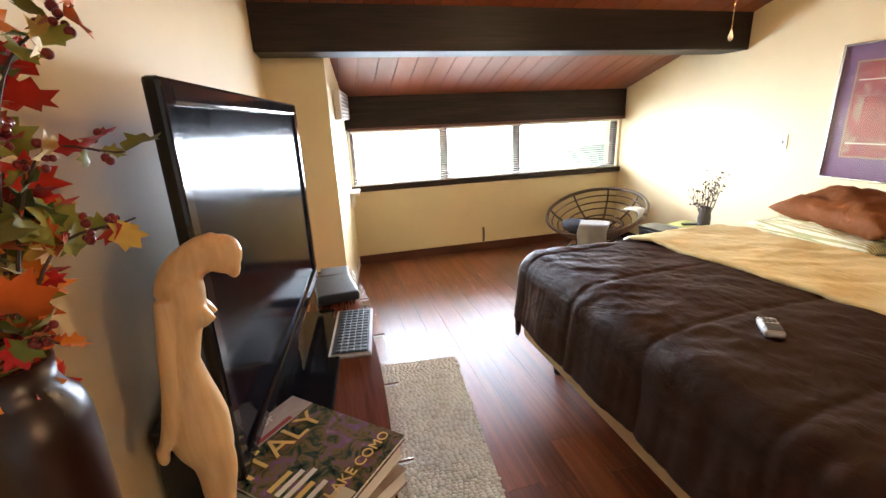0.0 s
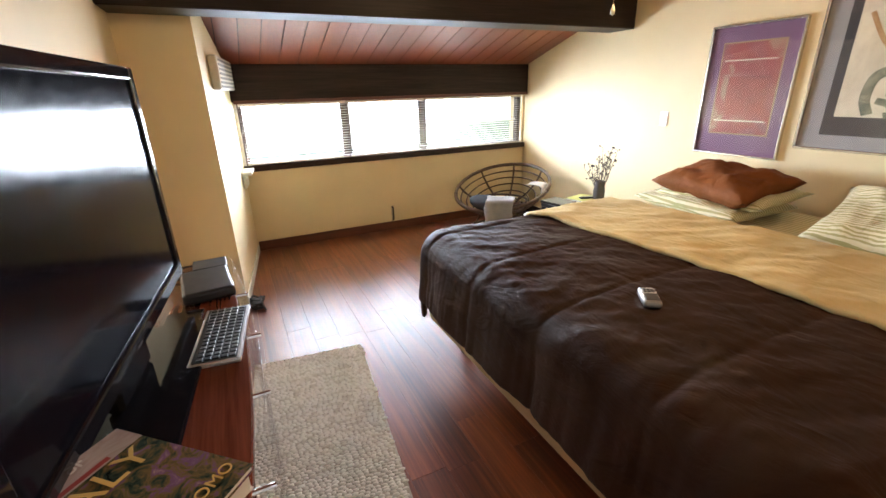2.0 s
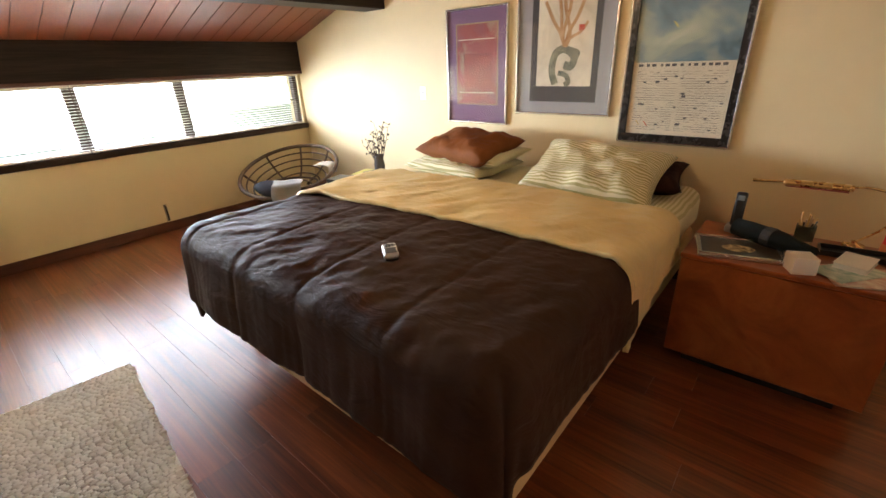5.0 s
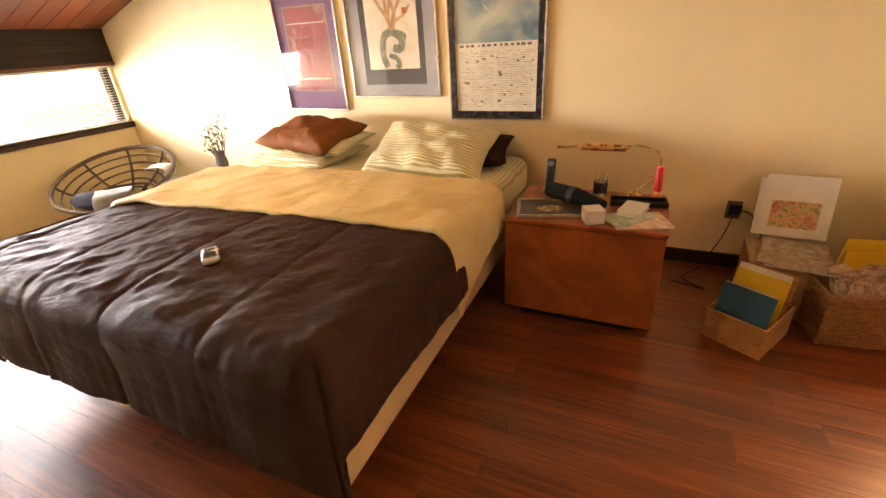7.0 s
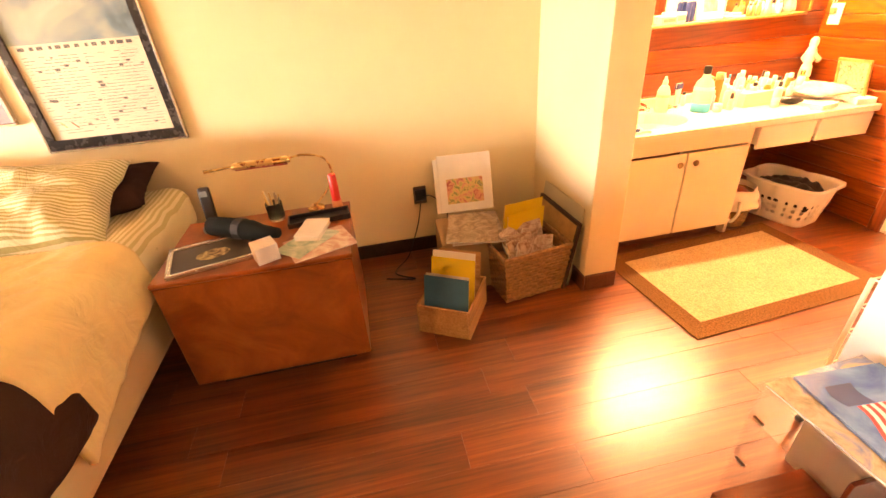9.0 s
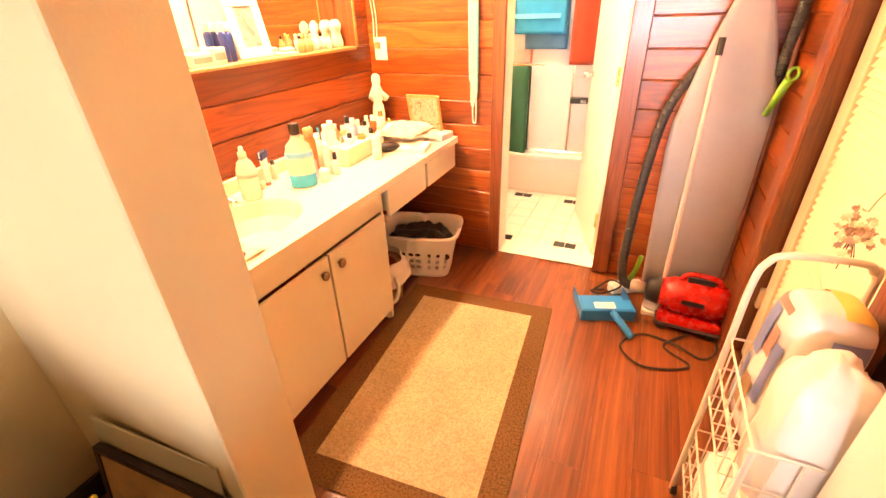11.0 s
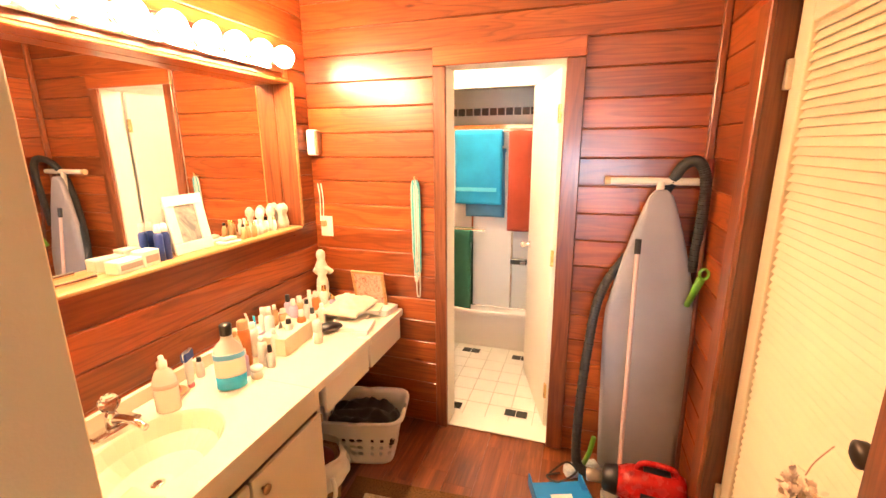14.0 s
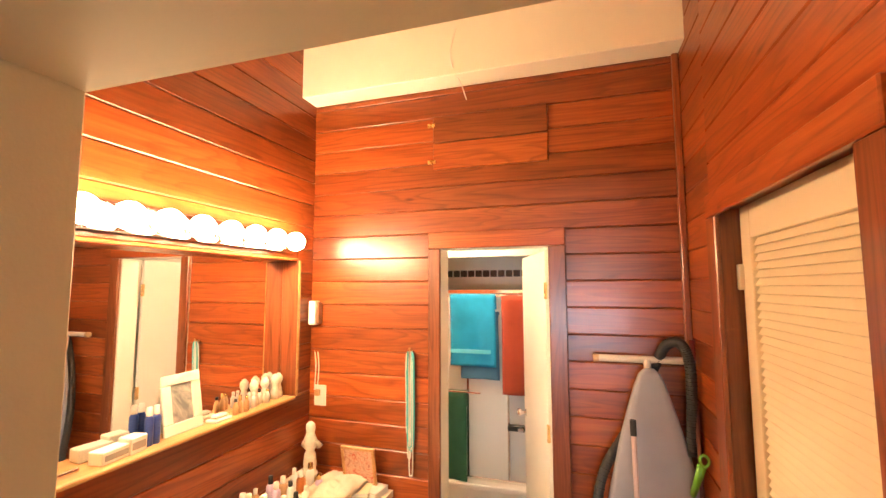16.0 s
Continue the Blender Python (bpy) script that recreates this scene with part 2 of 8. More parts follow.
def tube(points, r, seg=8, bm=None, r_end=None):
    """Round rod along a line of points."""
    b = bmesh.new()
    pts = [Vector(p) for p in points]
    rings, side = [], None
    for i, p in enumerate(pts):
        d = (pts[min(i + 1, len(pts) - 1)] - pts[max(i - 1, 0)]).normalized()
        if side is None:
            side = d.orthogonal().normalized()
        side = (side - d * side.dot(d)).normalized()
        up = d.cross(side)
        rr = r if r_end is None else r + (r_end - r) * i / (len(pts) - 1)
        rings.append([b.verts.new(p + (side * math.cos(6.28318 * k / seg) + up * math.sin(6.28318 * k / seg)) * rr) for k in range(seg)])
    for a, c in zip(rings, rings[1:]):
        for k in range(seg):
            b.faces.new((a[k], a[(k + 1) % seg], c[(k + 1) % seg], c[k]))
    b.faces.new(list(reversed(rings[0])))
    b.faces.new(rings[-1])
    return join(bm, b)


def curve_pts(ctrl, n=8):
    """Smooth line through control points (Catmull-Rom)."""
    p = [Vector(c) for c in ctrl]
    p = [p[0] * 2 - p[1]] + p + [p[-1] * 2 - p[-2]]
    out = []
    for i in range(1, len(p) - 2):
        for k in range(n):
            t = k / n
            a, b, c, d = p[i - 1], p[i], p[i + 1], p[i + 2]
            out.append(0.5 * ((2 * b) + (c - a) * t + (2 * a - 5 * b + 4 * c - d) * t * t + (3 * b - a - 3 * c + d) * t ** 3))
    out.append(p[-2])
    return out


def ball(r, m=None, bm=None, seg=14, rings=9, scale=(1, 1, 1)):
    b = bmesh.new()
    bmesh.ops.create_uvsphere(b, u_segments=seg, v_segments=rings, radius=r)
    for v in b.verts:
        v.co = Vector((v.co.x * scale[0], v.co.y * scale[1], v.co.z * scale[2]))
    if m is not None:
        b.transform(m)
    return join(bm, b)


def grid(nx, ny, f):
    """Sheet of nx by ny cells, f(u, v) gives each point."""
    b = bmesh.new()
    vs = [[b.verts.new(f(i / nx, j / ny)) for j in range(ny + 1)] for i in range(nx + 1)]
    for i in range(nx):
        for j in range(ny):
            b.faces.new((vs[i][j], vs[i + 1][j], vs[i + 1][j + 1], vs[i][j + 1]))
    return b


def text_mesh(body, size, mat, parent, m, name="lettering", extrude=0.0006, squeeze=1.0):
    c = bpy.data.curves.new("lettering_curve", "FONT")
    c.body, c.size, c.extrude, c.align_x, c.align_y = body, size, extrude, "CENTER", "CENTER"
    tmp = bpy.data.objects.new("lettering_tmp", c)
    scene.collection.objects.link(tmp)
    me = bpy.data.meshes.new_from_object(tmp.evaluated_get(bpy.context.evaluated_depsgraph_get()))
    bpy.data.objects.remove(tmp)
    bpy.data.curves.remove(c)
    me.transform(Matrix.Diagonal((squeeze, 1, 1, 1)))
    me.materials.clear()
    me.materials.append(mat)
    ob = new(name, me)
    ob.matrix_basis = m
    ob.parent = parent
    return ob


def solid(name, x0, x1, y0, y1, z0, z1, mat, bevel=0.0, label="", category="wall"):
    ob = part(name, box(x0, x1, y0, y1, z0, z1, bevel), mat)
    return tagged(ob, label, category, kind="structure")


def fnoise(x, y, z=0.0, s=1.0):
    return noise.noise(Vector((x * s, y * s, z * s)))

# ---------- large structure ----------
EAST, NORTH, WEST, VANITY, REAR = 3.89, 5.47, 0.165, 3.985, -2.825


def roof_z(y):
    return 1.70 + (NORTH - y) * 0.315


# walls of the bedroom
solid("wall_east", EAST, EAST + 0.12, -0.833, NORTH + 0.3, 0, 4.0, WALL, label="cream painted bedroom wall behind the bed")
solid("wall_west", WEST - 0.12, WEST, -1.2, 4.24, 0, 4.0, WALL, label="cream painted wall behind the television")
solid("wall_south", WEST, 2.06, -1.18, -1.015, 0, 4.0, WALL_WHITE, label="pale painted wall beside the vanity opening")


def pier():
    """Projecting wall whose side opens slightly towards the room."""
    b = bmesh.new()
    plan = ((WEST - 0.12, 4.24), (0.57, 4.24), (0.77, NORTH + 0.3), (WEST - 0.12, NORTH + 0.3))
    lo, hi = ([b.verts.new((x, y, z)) for x, y in plan] for z in (0, 2.3))
    for k in range(4):
        b.faces.new((lo[k], lo[(k + 1) % 4], hi[(k + 1) % 4], hi[k]))
    b.faces.new(list(reversed(lo))), b.faces.new(hi)
    tagged(part("wall_pier", b, WALL), "cream painted projecting wall beside the window", "wall", kind="structure")


pier()
PIER_SIDE = pose(0.57, 4.24, 0, 0, 0, -math.degrees(math.atan2(0.20, NORTH + 0.3 - 4.24)))
solid("wall_return", 3.155, EAST + 0.40, -1.015, -0.833, 0, 4.0, WALL, 0.004, label="pale painted return wall at the vanity opening")
solid("header", 2.06, 3.155, -1.015, -0.833, 2.12, 4.0, WALL, 0.004, "cream painted header over the vanity opening")
# window wall: below, above and the ends
W0, W1, WZ0, WZ1 = 0.76, 3.85, 0.84, 1.40
solid("wall_north_lower", 0.57, EAST, NORTH, NORTH + 0.16, 0, WZ0, WALL, label="cream painted wall under the long window")
solid("wall_north_upper", 0.57, EAST, NORTH, NORTH + 0.16, WZ1, 2.0, WALL, label="wall above the long window")
solid("wall_north_end", 0.57, W0, NORTH, NORTH + 0.16, WZ0, WZ1, WALL_WHITE, label="narrow white wall end beside the window")
solid("wall_north_corner", W1, EAST, NORTH, NORTH + 0.16, WZ0, WZ1, WALL, label="narrow wall end beside the window")
# walls of the vanity alcove, behind the boards
solid("wall_vanity", VANITY + 0.14, VANITY + 0.24, REAR - 0.15, -1.015, 0, 4.0, CEDAR_Y, label="board-clad wall behind the vanity")
solid("wall_rear_east", 3.225, VANITY + 0.24, REAR - 0.14, REAR - 0.02, 0, 4.0, CEDAR, label="board-clad wall beside the bathroom doorway")
solid("wall_rear_west", 1.80, 2.51, REAR - 0.14, REAR - 0.02, 0, 4.0, CEDAR, label="board-clad wall beside the bathroom doorway")
solid("wall_rear_top", 2.51, 3.225, REAR - 0.14, REAR - 0.02, 2.11, 4.0, CEDAR, label="board-clad wall over the bathroom doorway")
solid("wall_closet_far", 1.815, 1.935, REAR, -2.43, 0, 4.0, CEDAR_Y, label="board-clad alcove wall beside the louvred door")
solid("wall_closet_near", 1.815, 1.935, -1.41, -1.18, 0, 4.0, CEDAR_Y, label="board-clad alcove wall beside the louvred door")
solid("wall_closet_top", 1.815, 1.935, -2.43, -1.41, 2.16, 4.0, CEDAR_Y, label="board-clad alcove wall above the louvred door")
# Unseen closet shell, added to block sky light behind the louvred door.
solid("closet_back", 1.0, 1.05, REAR - 0.14, -1.18, 0, 2.6, WALL_WHITE, label="unseen closet wall that keeps sky light out")
solid("closet_side", 1.05, 1.80, REAR - 0.14, REAR - 0.02, 0, 2.6, WALL_WHITE, label="unseen closet wall that keeps sky light out")
solid("closet_ceiling", 1.0, 1.815, REAR - 0.14, -1.18, 2.6, 2.7, WALL_WHITE, label="unseen closet ceiling that keeps sky light out")
solid("closet_jamb", 1.816, 1.954, -2.43, -2.345, 0, 2.16, CEDAR_Z, label="cedar jamb of the louvred door")
solid("closet_jamb", 1.816, 1.954, -1.498, -1.41, 0, 2.16, CEDAR_Z, label="cedar jamb of the louvred door")
solid("closet_jamb_head", 1.816, 1.954, -2.345, -1.498, 2.102, 2.16, CEDAR_Y, label="cedar head jamb of the louvred door")
# floor slab, ground outside
solid("floor", WEST - 0.3, VANITY + 0.3, REAR - 0.06, NORTH + 0.3, -0.12, -0.012, FLOOR_WOOD, label="dark red-brown laminate floor", category="floor")
tagged(part("ground", box(-60, 60, -60, 60, -3.2, -3.0), paint("grass_ground", (0.07, 0.10, 0.035), 0.9, 0.3, 0.5)), "grassy ground outside the window", "ground", kind="structure")


def roof():
    b = bmesh.new()
    n, w = 24, 0.16
    y0, y1 = -1.3, NORTH + 0.3
    for i in range(n):
        x = WEST - 0.12 + i * w
        g = 0.003
        pts = [(x + g, 0), (x + w - g, 0), (x + w - g, 0.02), (x + g, 0.02)]
        va = [b.verts.new((px, y0, roof_z(y0) + dz)) for px, dz in pts]
        vb = [b.verts.new((px, y1, roof_z(y1) + dz)) for px, dz in pts]
        for k in range(4):
            b.faces.new((va[k], va[(k + 1) % 4], vb[(k + 1) % 4], vb[k]))
    ob = part("ceiling", b, CEIL_WOOD)
    tagged(ob, "sloping varnished pine board ceiling", "ceiling", kind="structure")
    d = bmesh.new()
    va = [d.verts.new((x, y0 - 0.2, roof_z(y0 - 0.2) + dz)) for x, dz in ((-0.2, 0.016), (4.4, 0.016), (4.4, 0.12), (-0.2, 0.12))]
    vb = [d.verts.new((x, y1, roof_z(y1) + dz)) for x, dz in ((-0.2, 0.016), (4.4, 0.016), (4.4, 0.12), (-0.2, 0.12))]
    for k in range(4):
        d.faces.new((va[k], va[(k + 1) % 4], vb[(k + 1) % 4], vb[k]))
    d.faces.new(va), d.faces.new(list(reversed(vb)))
    tagged(part("roof_deck", d, BEAM), "dark roof deck above the boards", "roof", kind="structure")


roof()
tagged(part("ceiling_alcove", box(1.7, 4.2, REAR - 0.2, -1.0, 3.62, 3.74), CEIL_WHITE), "pale painted ceiling over the vanity", "ceiling", kind="structure")
solid("beam", WEST, EAST, 3.96, 4.236, 1.905, roof_z(3.96) + 0.03, BEAM, 0.006, "dark-stained timber ceiling beam", "beam")
solid("soffit_beam", 0.57, EAST, NORTH - 0.05, NORTH - 0.002, 1.405, 1.715, BEAM, 0.004, "dark-stained timber board over the window", "beam")
solid("soffit_alcove", 1.94, VANITY, REAR, REAR + 0.15, 2.945, 3.62, CEIL_WHITE, 0.004, "white painted boxed beam over the boards", "beam")
# baseboards
solid("baseboard", 0.74, EAST - 0.014, NORTH - 0.014, NORTH, 0, 0.095, TRIM_RED, 0.004, "red-brown wooden baseboard", "baseboard")
solid("baseboard", EAST - 0.014, EAST, -0.833, NORTH - 0.002, 0, 0.095, TRIM_DARK, 0.004, "dark brown wooden baseboard", "baseboard")
solid("baseboard", 3.14, EAST - 0.016, -0.833, -0.819, 0, 0.095, TRIM_RED, 0.004, "red-brown wooden baseboard", "baseboard")
solid("baseboard", 3.140, 3.155, -1.015, -0.835, 0, 0.095, TRIM_RED, 0.004, "red-brown wooden baseboard", "baseboard")
tagged(part("baseboard", box(0, 0.012, 0, 1.215, 0, 0.07, 0.003), WALL_WHITE, at=PIER_SIDE), "white painted baseboard", "baseboard", kind="structure")


def board_wall(parent_name, axis, a0, a1, fixed, facing, z0, z1, mat, holes=(), pitch=0.141, thick=0.018):
    """Horizontal boards with a V joint, each one an object under its wall."""
    wall = bpy.data.objects[parent_name]
    z = z0
    while z < z1 - 0.02:
        h = min(pitch, z1 - z) - 0.0008
        spans = [(a0, a1)]
        for h0, h1, hz0, hz1 in holes:
            if z + h > hz0 + 0.01 and z < hz1 - 0.01:
                spans = [s for p, q in spans for s in ((p, min(q, h0)), (max(p, h1), q)) if s[1] - s[0] > 0.02]
        for p, q in spans:
            # V joint: a chamfer along both edges
            prof = ((0, 0), (thick - 0.005, 0), (thick, 0.005), (thick, h - 0.006), (thick - 0.006, h), (0, h))
            bm = bmesh.new()
            ends = []
            for e in (p, q):
                ends.append([bm.verts.new((e, fixed - facing * (thick - k), z + dz) if axis == "x" else (fixed - facing * (thick - k), e, z + dz)) for k, dz in prof])
            for k in range(6):
                bm.faces.new((ends[0][k], ends[0][(k + 1) % 6], ends[1][(k + 1) % 6], ends[1][k]))
            bm.faces.new(ends[0]), bm.faces.new(list(reversed(ends[1])))
            bmesh.ops.recalc_face_normals(bm, faces=bm.faces)
            d = sorted((fixed, fixed - facing * thick))
            c = Vector(((p + q) / 2, (d[0] + d[1]) / 2, z)) if axis == "x" else Vector(((d[0] + d[1]) / 2, (p + q) / 2, z))
            bm.transform(Matrix.Translation(-c))
            part("board", bm, mat, wall, at=Matrix.Translation(c))
        z += pitch
    return wall


def long_window():
    win = thing("window_1", "long low window with dark frame and open white blinds", "window", kind="structure")
    # frame, mullions, sill
    for x0, x1 in ((W0, W0 + 0.04), (1.69, 1.78), (2.53, 2.62), (W1 - 0.05, W1)):
        part("window_frame", box(x0, x1, NORTH + 0.03, NORTH + 0.10, WZ0, WZ1, 0.004), TRIM_DARK, win)
    part("window_frame", box(W0, W1, NORTH + 0.032, NORTH + 0.098, WZ1 - 0.03, WZ1, 0.003), TRIM_DARK, win)
    part("window_frame", box(W0, W1, NORTH + 0.034, NORTH + 0.096, WZ0, WZ0 + 0.03, 0.003), TRIM_DARK, win)
    part("window_frame", box(W0, W1, NORTH + 0.05, NORTH + 0.08, 1.10, 1.118, 0.003), WHITE_PAINT, win, "thin white meeting rail")
    part("window_sill", box(0.73, EAST, NORTH - 0.035, NORTH + 0.03, WZ0 - 0.055, WZ0, 0.006), TRIM_DARK, win)
    part("window_head", box(0.74, EAST, NORTH - 0.056, NORTH + 0.028, WZ1 - 0.012, WZ1 + 0.018, 0.004), TRIM_RED, win, "red-brown head trim")
    for x0, x1 in ((W0 + 0.04, 1.69), (1.78, 2.53), (2.62, W1 - 0.05)):
        pane = part("pane", box(x0, x1, NORTH + 0.062, NORTH + 0.066, WZ0 + 0.03, WZ1 - 0.03), GLASS, win)
        pane.visible_shadow = False


long_window()


def blind(x0, x1, tilt, label):
    b = thing("window_blind", label, "blind", group="blinds in the long window")
    part("headrail", box(x0, x1, NORTH - 0.03, NORTH + 0.012, WZ1 - 0.035, WZ1 - 0.002, 0.003), WHITE_PAINT, b)
    part("bottom_rail", box(x0, x1, NORTH - 0.022, NORTH + 0.008, WZ0 + 0.004, WZ0 + 0.018, 0.003), WHITE_PAINT, b)
    n = 21
    me = finish(box(0, x1 - x0, -0.0125, 0.0125, -0.0006, 0.0006), "slat", WHITE_PAINT)
    for i in range(n):
        s = new("slat", me)
        s.matrix_basis = pose(x0, NORTH - 0.008, WZ0 + 0.03 + i * (WZ1 - WZ0 - 0.075) / (n - 1), tilt, 0, 0)
        s.parent = b
    for x in (x0 + 0.12, x1 - 0.12):
        part("ladder_cord", tube([(x, NORTH - 0.022, WZ0 + 0.01), (x, NORTH - 0.022, WZ1 - 0.02)], 0.0012, 5), WHITE_PAINT, b)


blind(W0 + 0.01, 1.735, 4, "white slatted blind hanging open in the window")
blind(1.745, 2.575, 4, "white slatted blind hanging open in the window")
blind(2.585, W1 - 0.01, 4, "white slatted blind hanging open in the window")
# bright hazy distance beyond the glass
tagged(part("backdrop", box(-60, 70, 58, 58.2, -3, 60), glow("hazy_sky", (0.95, 0.98, 1.0), 4.0)), "bright hazy sky beyond the window", "backdrop", kind="structure")
# ---------- bedroom: bed ----------
BROWN_CLOTH = cloth("brown_duvet_cotton", (0.040, 0.0190, 0.0110), 0.14, 300, 0.58, 0.0, None, 0.10)


def creased(mat, scale, depth):
    """Add soft creases over the weave."""
    nt = mat.node_tree
    b = nt.nodes["Principled BSDF"]
    under = b.inputs["Normal"].links[0].from_node
    n = nt.nodes.new("ShaderNodeBump")
    n.inputs["Strength"].default_value, n.inputs["Distance"].default_value = 0.45, depth
    f = noise_tex(nt, mapped(nt, (1.0, 0.45, 1.0), False), scale, 4, 0.55, 1.6)
    nt.links.new(f, n.inputs["Height"])
    nt.links.new(n.outputs[0], under.inputs["Normal"])


TAN_CLOTH = cloth("tan_sateen", (0.72, 0.57, 0.27), 0.08, 300, 0.42, 0.0)
SHEET = cloth("striped_sheet", (0.70, 0.64, 0.42), 0.06, 300, 0.7, 0.1, ((0.50, 0.45, 0.22), "Y", 14.0))
STRIPED = cloth("striped_pillowcase", (0.76, 0.70, 0.48), 0.05, 300, 0.7, 0.1, ((0.42, 0.39, 0.17), "Y", 18.0))
creased(BROWN_CLOTH, 9.0, 0.018)
creased(TAN_CLOTH, 10.0, 0.020)
creased(STRIPED, 9.0, 0.025)
RUST = cloth("rust_brown_pillowcase", (0.19, 0.066, 0.018), 0.15, 300, 0.7, 0.0, None, 0.1)
DARK_CLOTH = cloth("dark_brown_pillowcase", (0.030, 0.012, 0.008), 0.15, 300, 0.8, 0.0, None, 0.08)
creased(RUST, 9.0, 0.03)
BASE_CLOTH = cloth("tan_box_spring", (0.50, 0.36, 0.18), 0.06, 200, 0.85, 0.1)


def over_edge(s, drop, r):
    """How far out and how far down a cloth lies, s along it from its hem, drop long, over an edge of radius r."""
    if s >= drop:
        return 0.0, 0.0, s - drop
    d = drop - s
    if d < r * 1.57:
        a = d / r
        return r * math.sin(a), r * (1 - math.cos(a)), 0.0
    return r + 0.03 * min(1, (d - r * 1.57) / 0.3), d - r * 0.57, 0.0


def drape(name, mat, label, xf, xb, yn, yf, top, foot, near, far, wrinkle, nx, ny, thick, seam=0.0, wavy=0.0, seed=0.0, edge=None, soft=0.07, hem=0.0):
    """Cloth over a bed: xf to xb and yn to yf on top, hanging down at the foot and the two sides."""
    r = soft
    lx, ly = foot + (xb - xf), near + (yf - yn) + far

    def at(u, v):
        sx, sy = u * lx, v * ly
        ox, dx, ix = over_edge(sx, foot, r) if foot else (0, 0, sx)
        if sy < ly / 2:
            oy, dy, iy = over_edge(sy, near, r)
            y = yn + iy - oy
            side = -1
        else:
            oy, dy, iy = over_edge(ly - sy, far, r)
            y = yf - iy + oy
            side = 1
        x = xf + ix - ox
        if ox > 0 and oy > 0:
            k = max(ox, oy) / math.hypot(ox, oy)
            x, y = xf - ox * k, (yn - oy * k if side < 0 else yf + oy * k)
        if edge:
            x += edge(y) * (u if foot else 1)
        if foot and hem:
            dx *= 1 - hem * (1 - min(1, max(0, (y - yn) / (yf - yn))))
        if not foot:
            dy *= 1.22 - 0.5 * u
        lo, hi = min(dx, dy), max(dx, dy)
        z = top - hi - (0.95 if side < 0 else 0.40) * lo
        hang = min(1, hi / 0.25)
        w = wrinkle * (fnoise(x + seed, y, 0, 5) + 0.7 * fnoise(x * 0.6 + y * 0.8 + seed, y * 0.3 - x * 0.2, 2, 15) + 0.45 * fnoise(x * 0.8 + y * 0.5, y + seed, 4, 34))
        fold = hang * (0.030 * fnoise(x * 1.6 + seed, y * 1.6, z * 0.8, 1.6) + 0.007 * fnoise(x * 2 + seed + z * 1.5, y * 2 - z * 1.3, z * 0.9, 3.0))
        crown = 0.02 * math.sin(min(1, max(0, (y - yn) / (yf - yn))) * 3.14159) * min(1, ix / 0.3 if foot else 1)
        if seam:
            # quilted channels run from the foot to the fold
            q = abs((y / seam) % 1 - 0.5)
            w -= 0.0065 * math.exp(-((q / 0.024) ** 2))
        if wavy:
            z += wavy * fnoise(x * 3, y * 3, seed)
        flat = 1 - hang
        out = Vector((-ox, side * oy, 0))
        if out.length > 1e-5:
            out.normalize()
            x += out.x * (fold + w) * hang
            y += out.y * (fold + w) * hang
        z += (w + crown) * flat
        return Vector((x, y, max(z, 0.035)))

    ob = part(name, grid(nx, ny, at), mat, smooth=True)
    mod = ob.modifiers.new("thickness", "SOLIDIFY")
    mod.thickness, mod.offset = thick, -1.0
    return ob


bed = thing("bed", "king-size bed with tan box spring and striped fitted sheet", "bed")
part("box_spring", box(1.53, 3.84, 1.20, 3.12, 0.19, 0.43, 0.045, seg=3), BASE_CLOTH, bed, "tan fabric box spring")


def mattress():
    b = box(1.53, 3.85, 1.19, 3.13, 0.432, 0.685, 0.09, seg=5)
    bmesh.ops.subdivide_edges(b, edges=[e for e in b.edges if e.calc_length() > 0.5], cuts=24, use_grid_fill=True)
    for v in b.verts:
        v.co += Vector((0, 0.012 * fnoise(v.co.x, v.co.y, v.co.z, 9), 0.010 * fnoise(v.co.x, v.co.y, 1, 6) if v.co.z > 0.6 else 0))
    return b


part("mattress", mattress(), SHEET, bed, "mattress in a yellow-green striped sheet", True)
for x, y in ((1.7, 1.36), (1.7, 2.96), (3.7, 1.36), (3.7, 2.96), (2.7, 2.16)):
    part("leg", lathe([(0.025, 0), (0.03, 0.02), (0.03, 0.19)], 10, m=Matrix.Translation((x, y, 0))), BLACK, bed)

duvet = tagged(drape("duvet", BROWN_CLOTH, "", 1.62, 2.45, 1.275, 3.05, 0.745, 0.47, 0.37, 0.46, 0.0085, 150, 190, 0.03, 0.46, 0, 1.3, None, 0.13, -0.04),
       "rumpled dark brown quilted duvet with tan underside turned down", "duvet")


fold = drape("turned_down_side", TAN_CLOTH, "", 2.35, 3.02, 1.26, 3.06, 0.765, 0.0, 0.40, 0.30, 0.009, 60, 160, 0.022, 0, 0.012, 7.7, lambda y: -0.13 * (y - 1.2) / 1.9 + 0.02 * fnoise(y, 0, 0, 4), 0.12)
tagged(fold, "tan sateen underside")
fold.parent = duvet


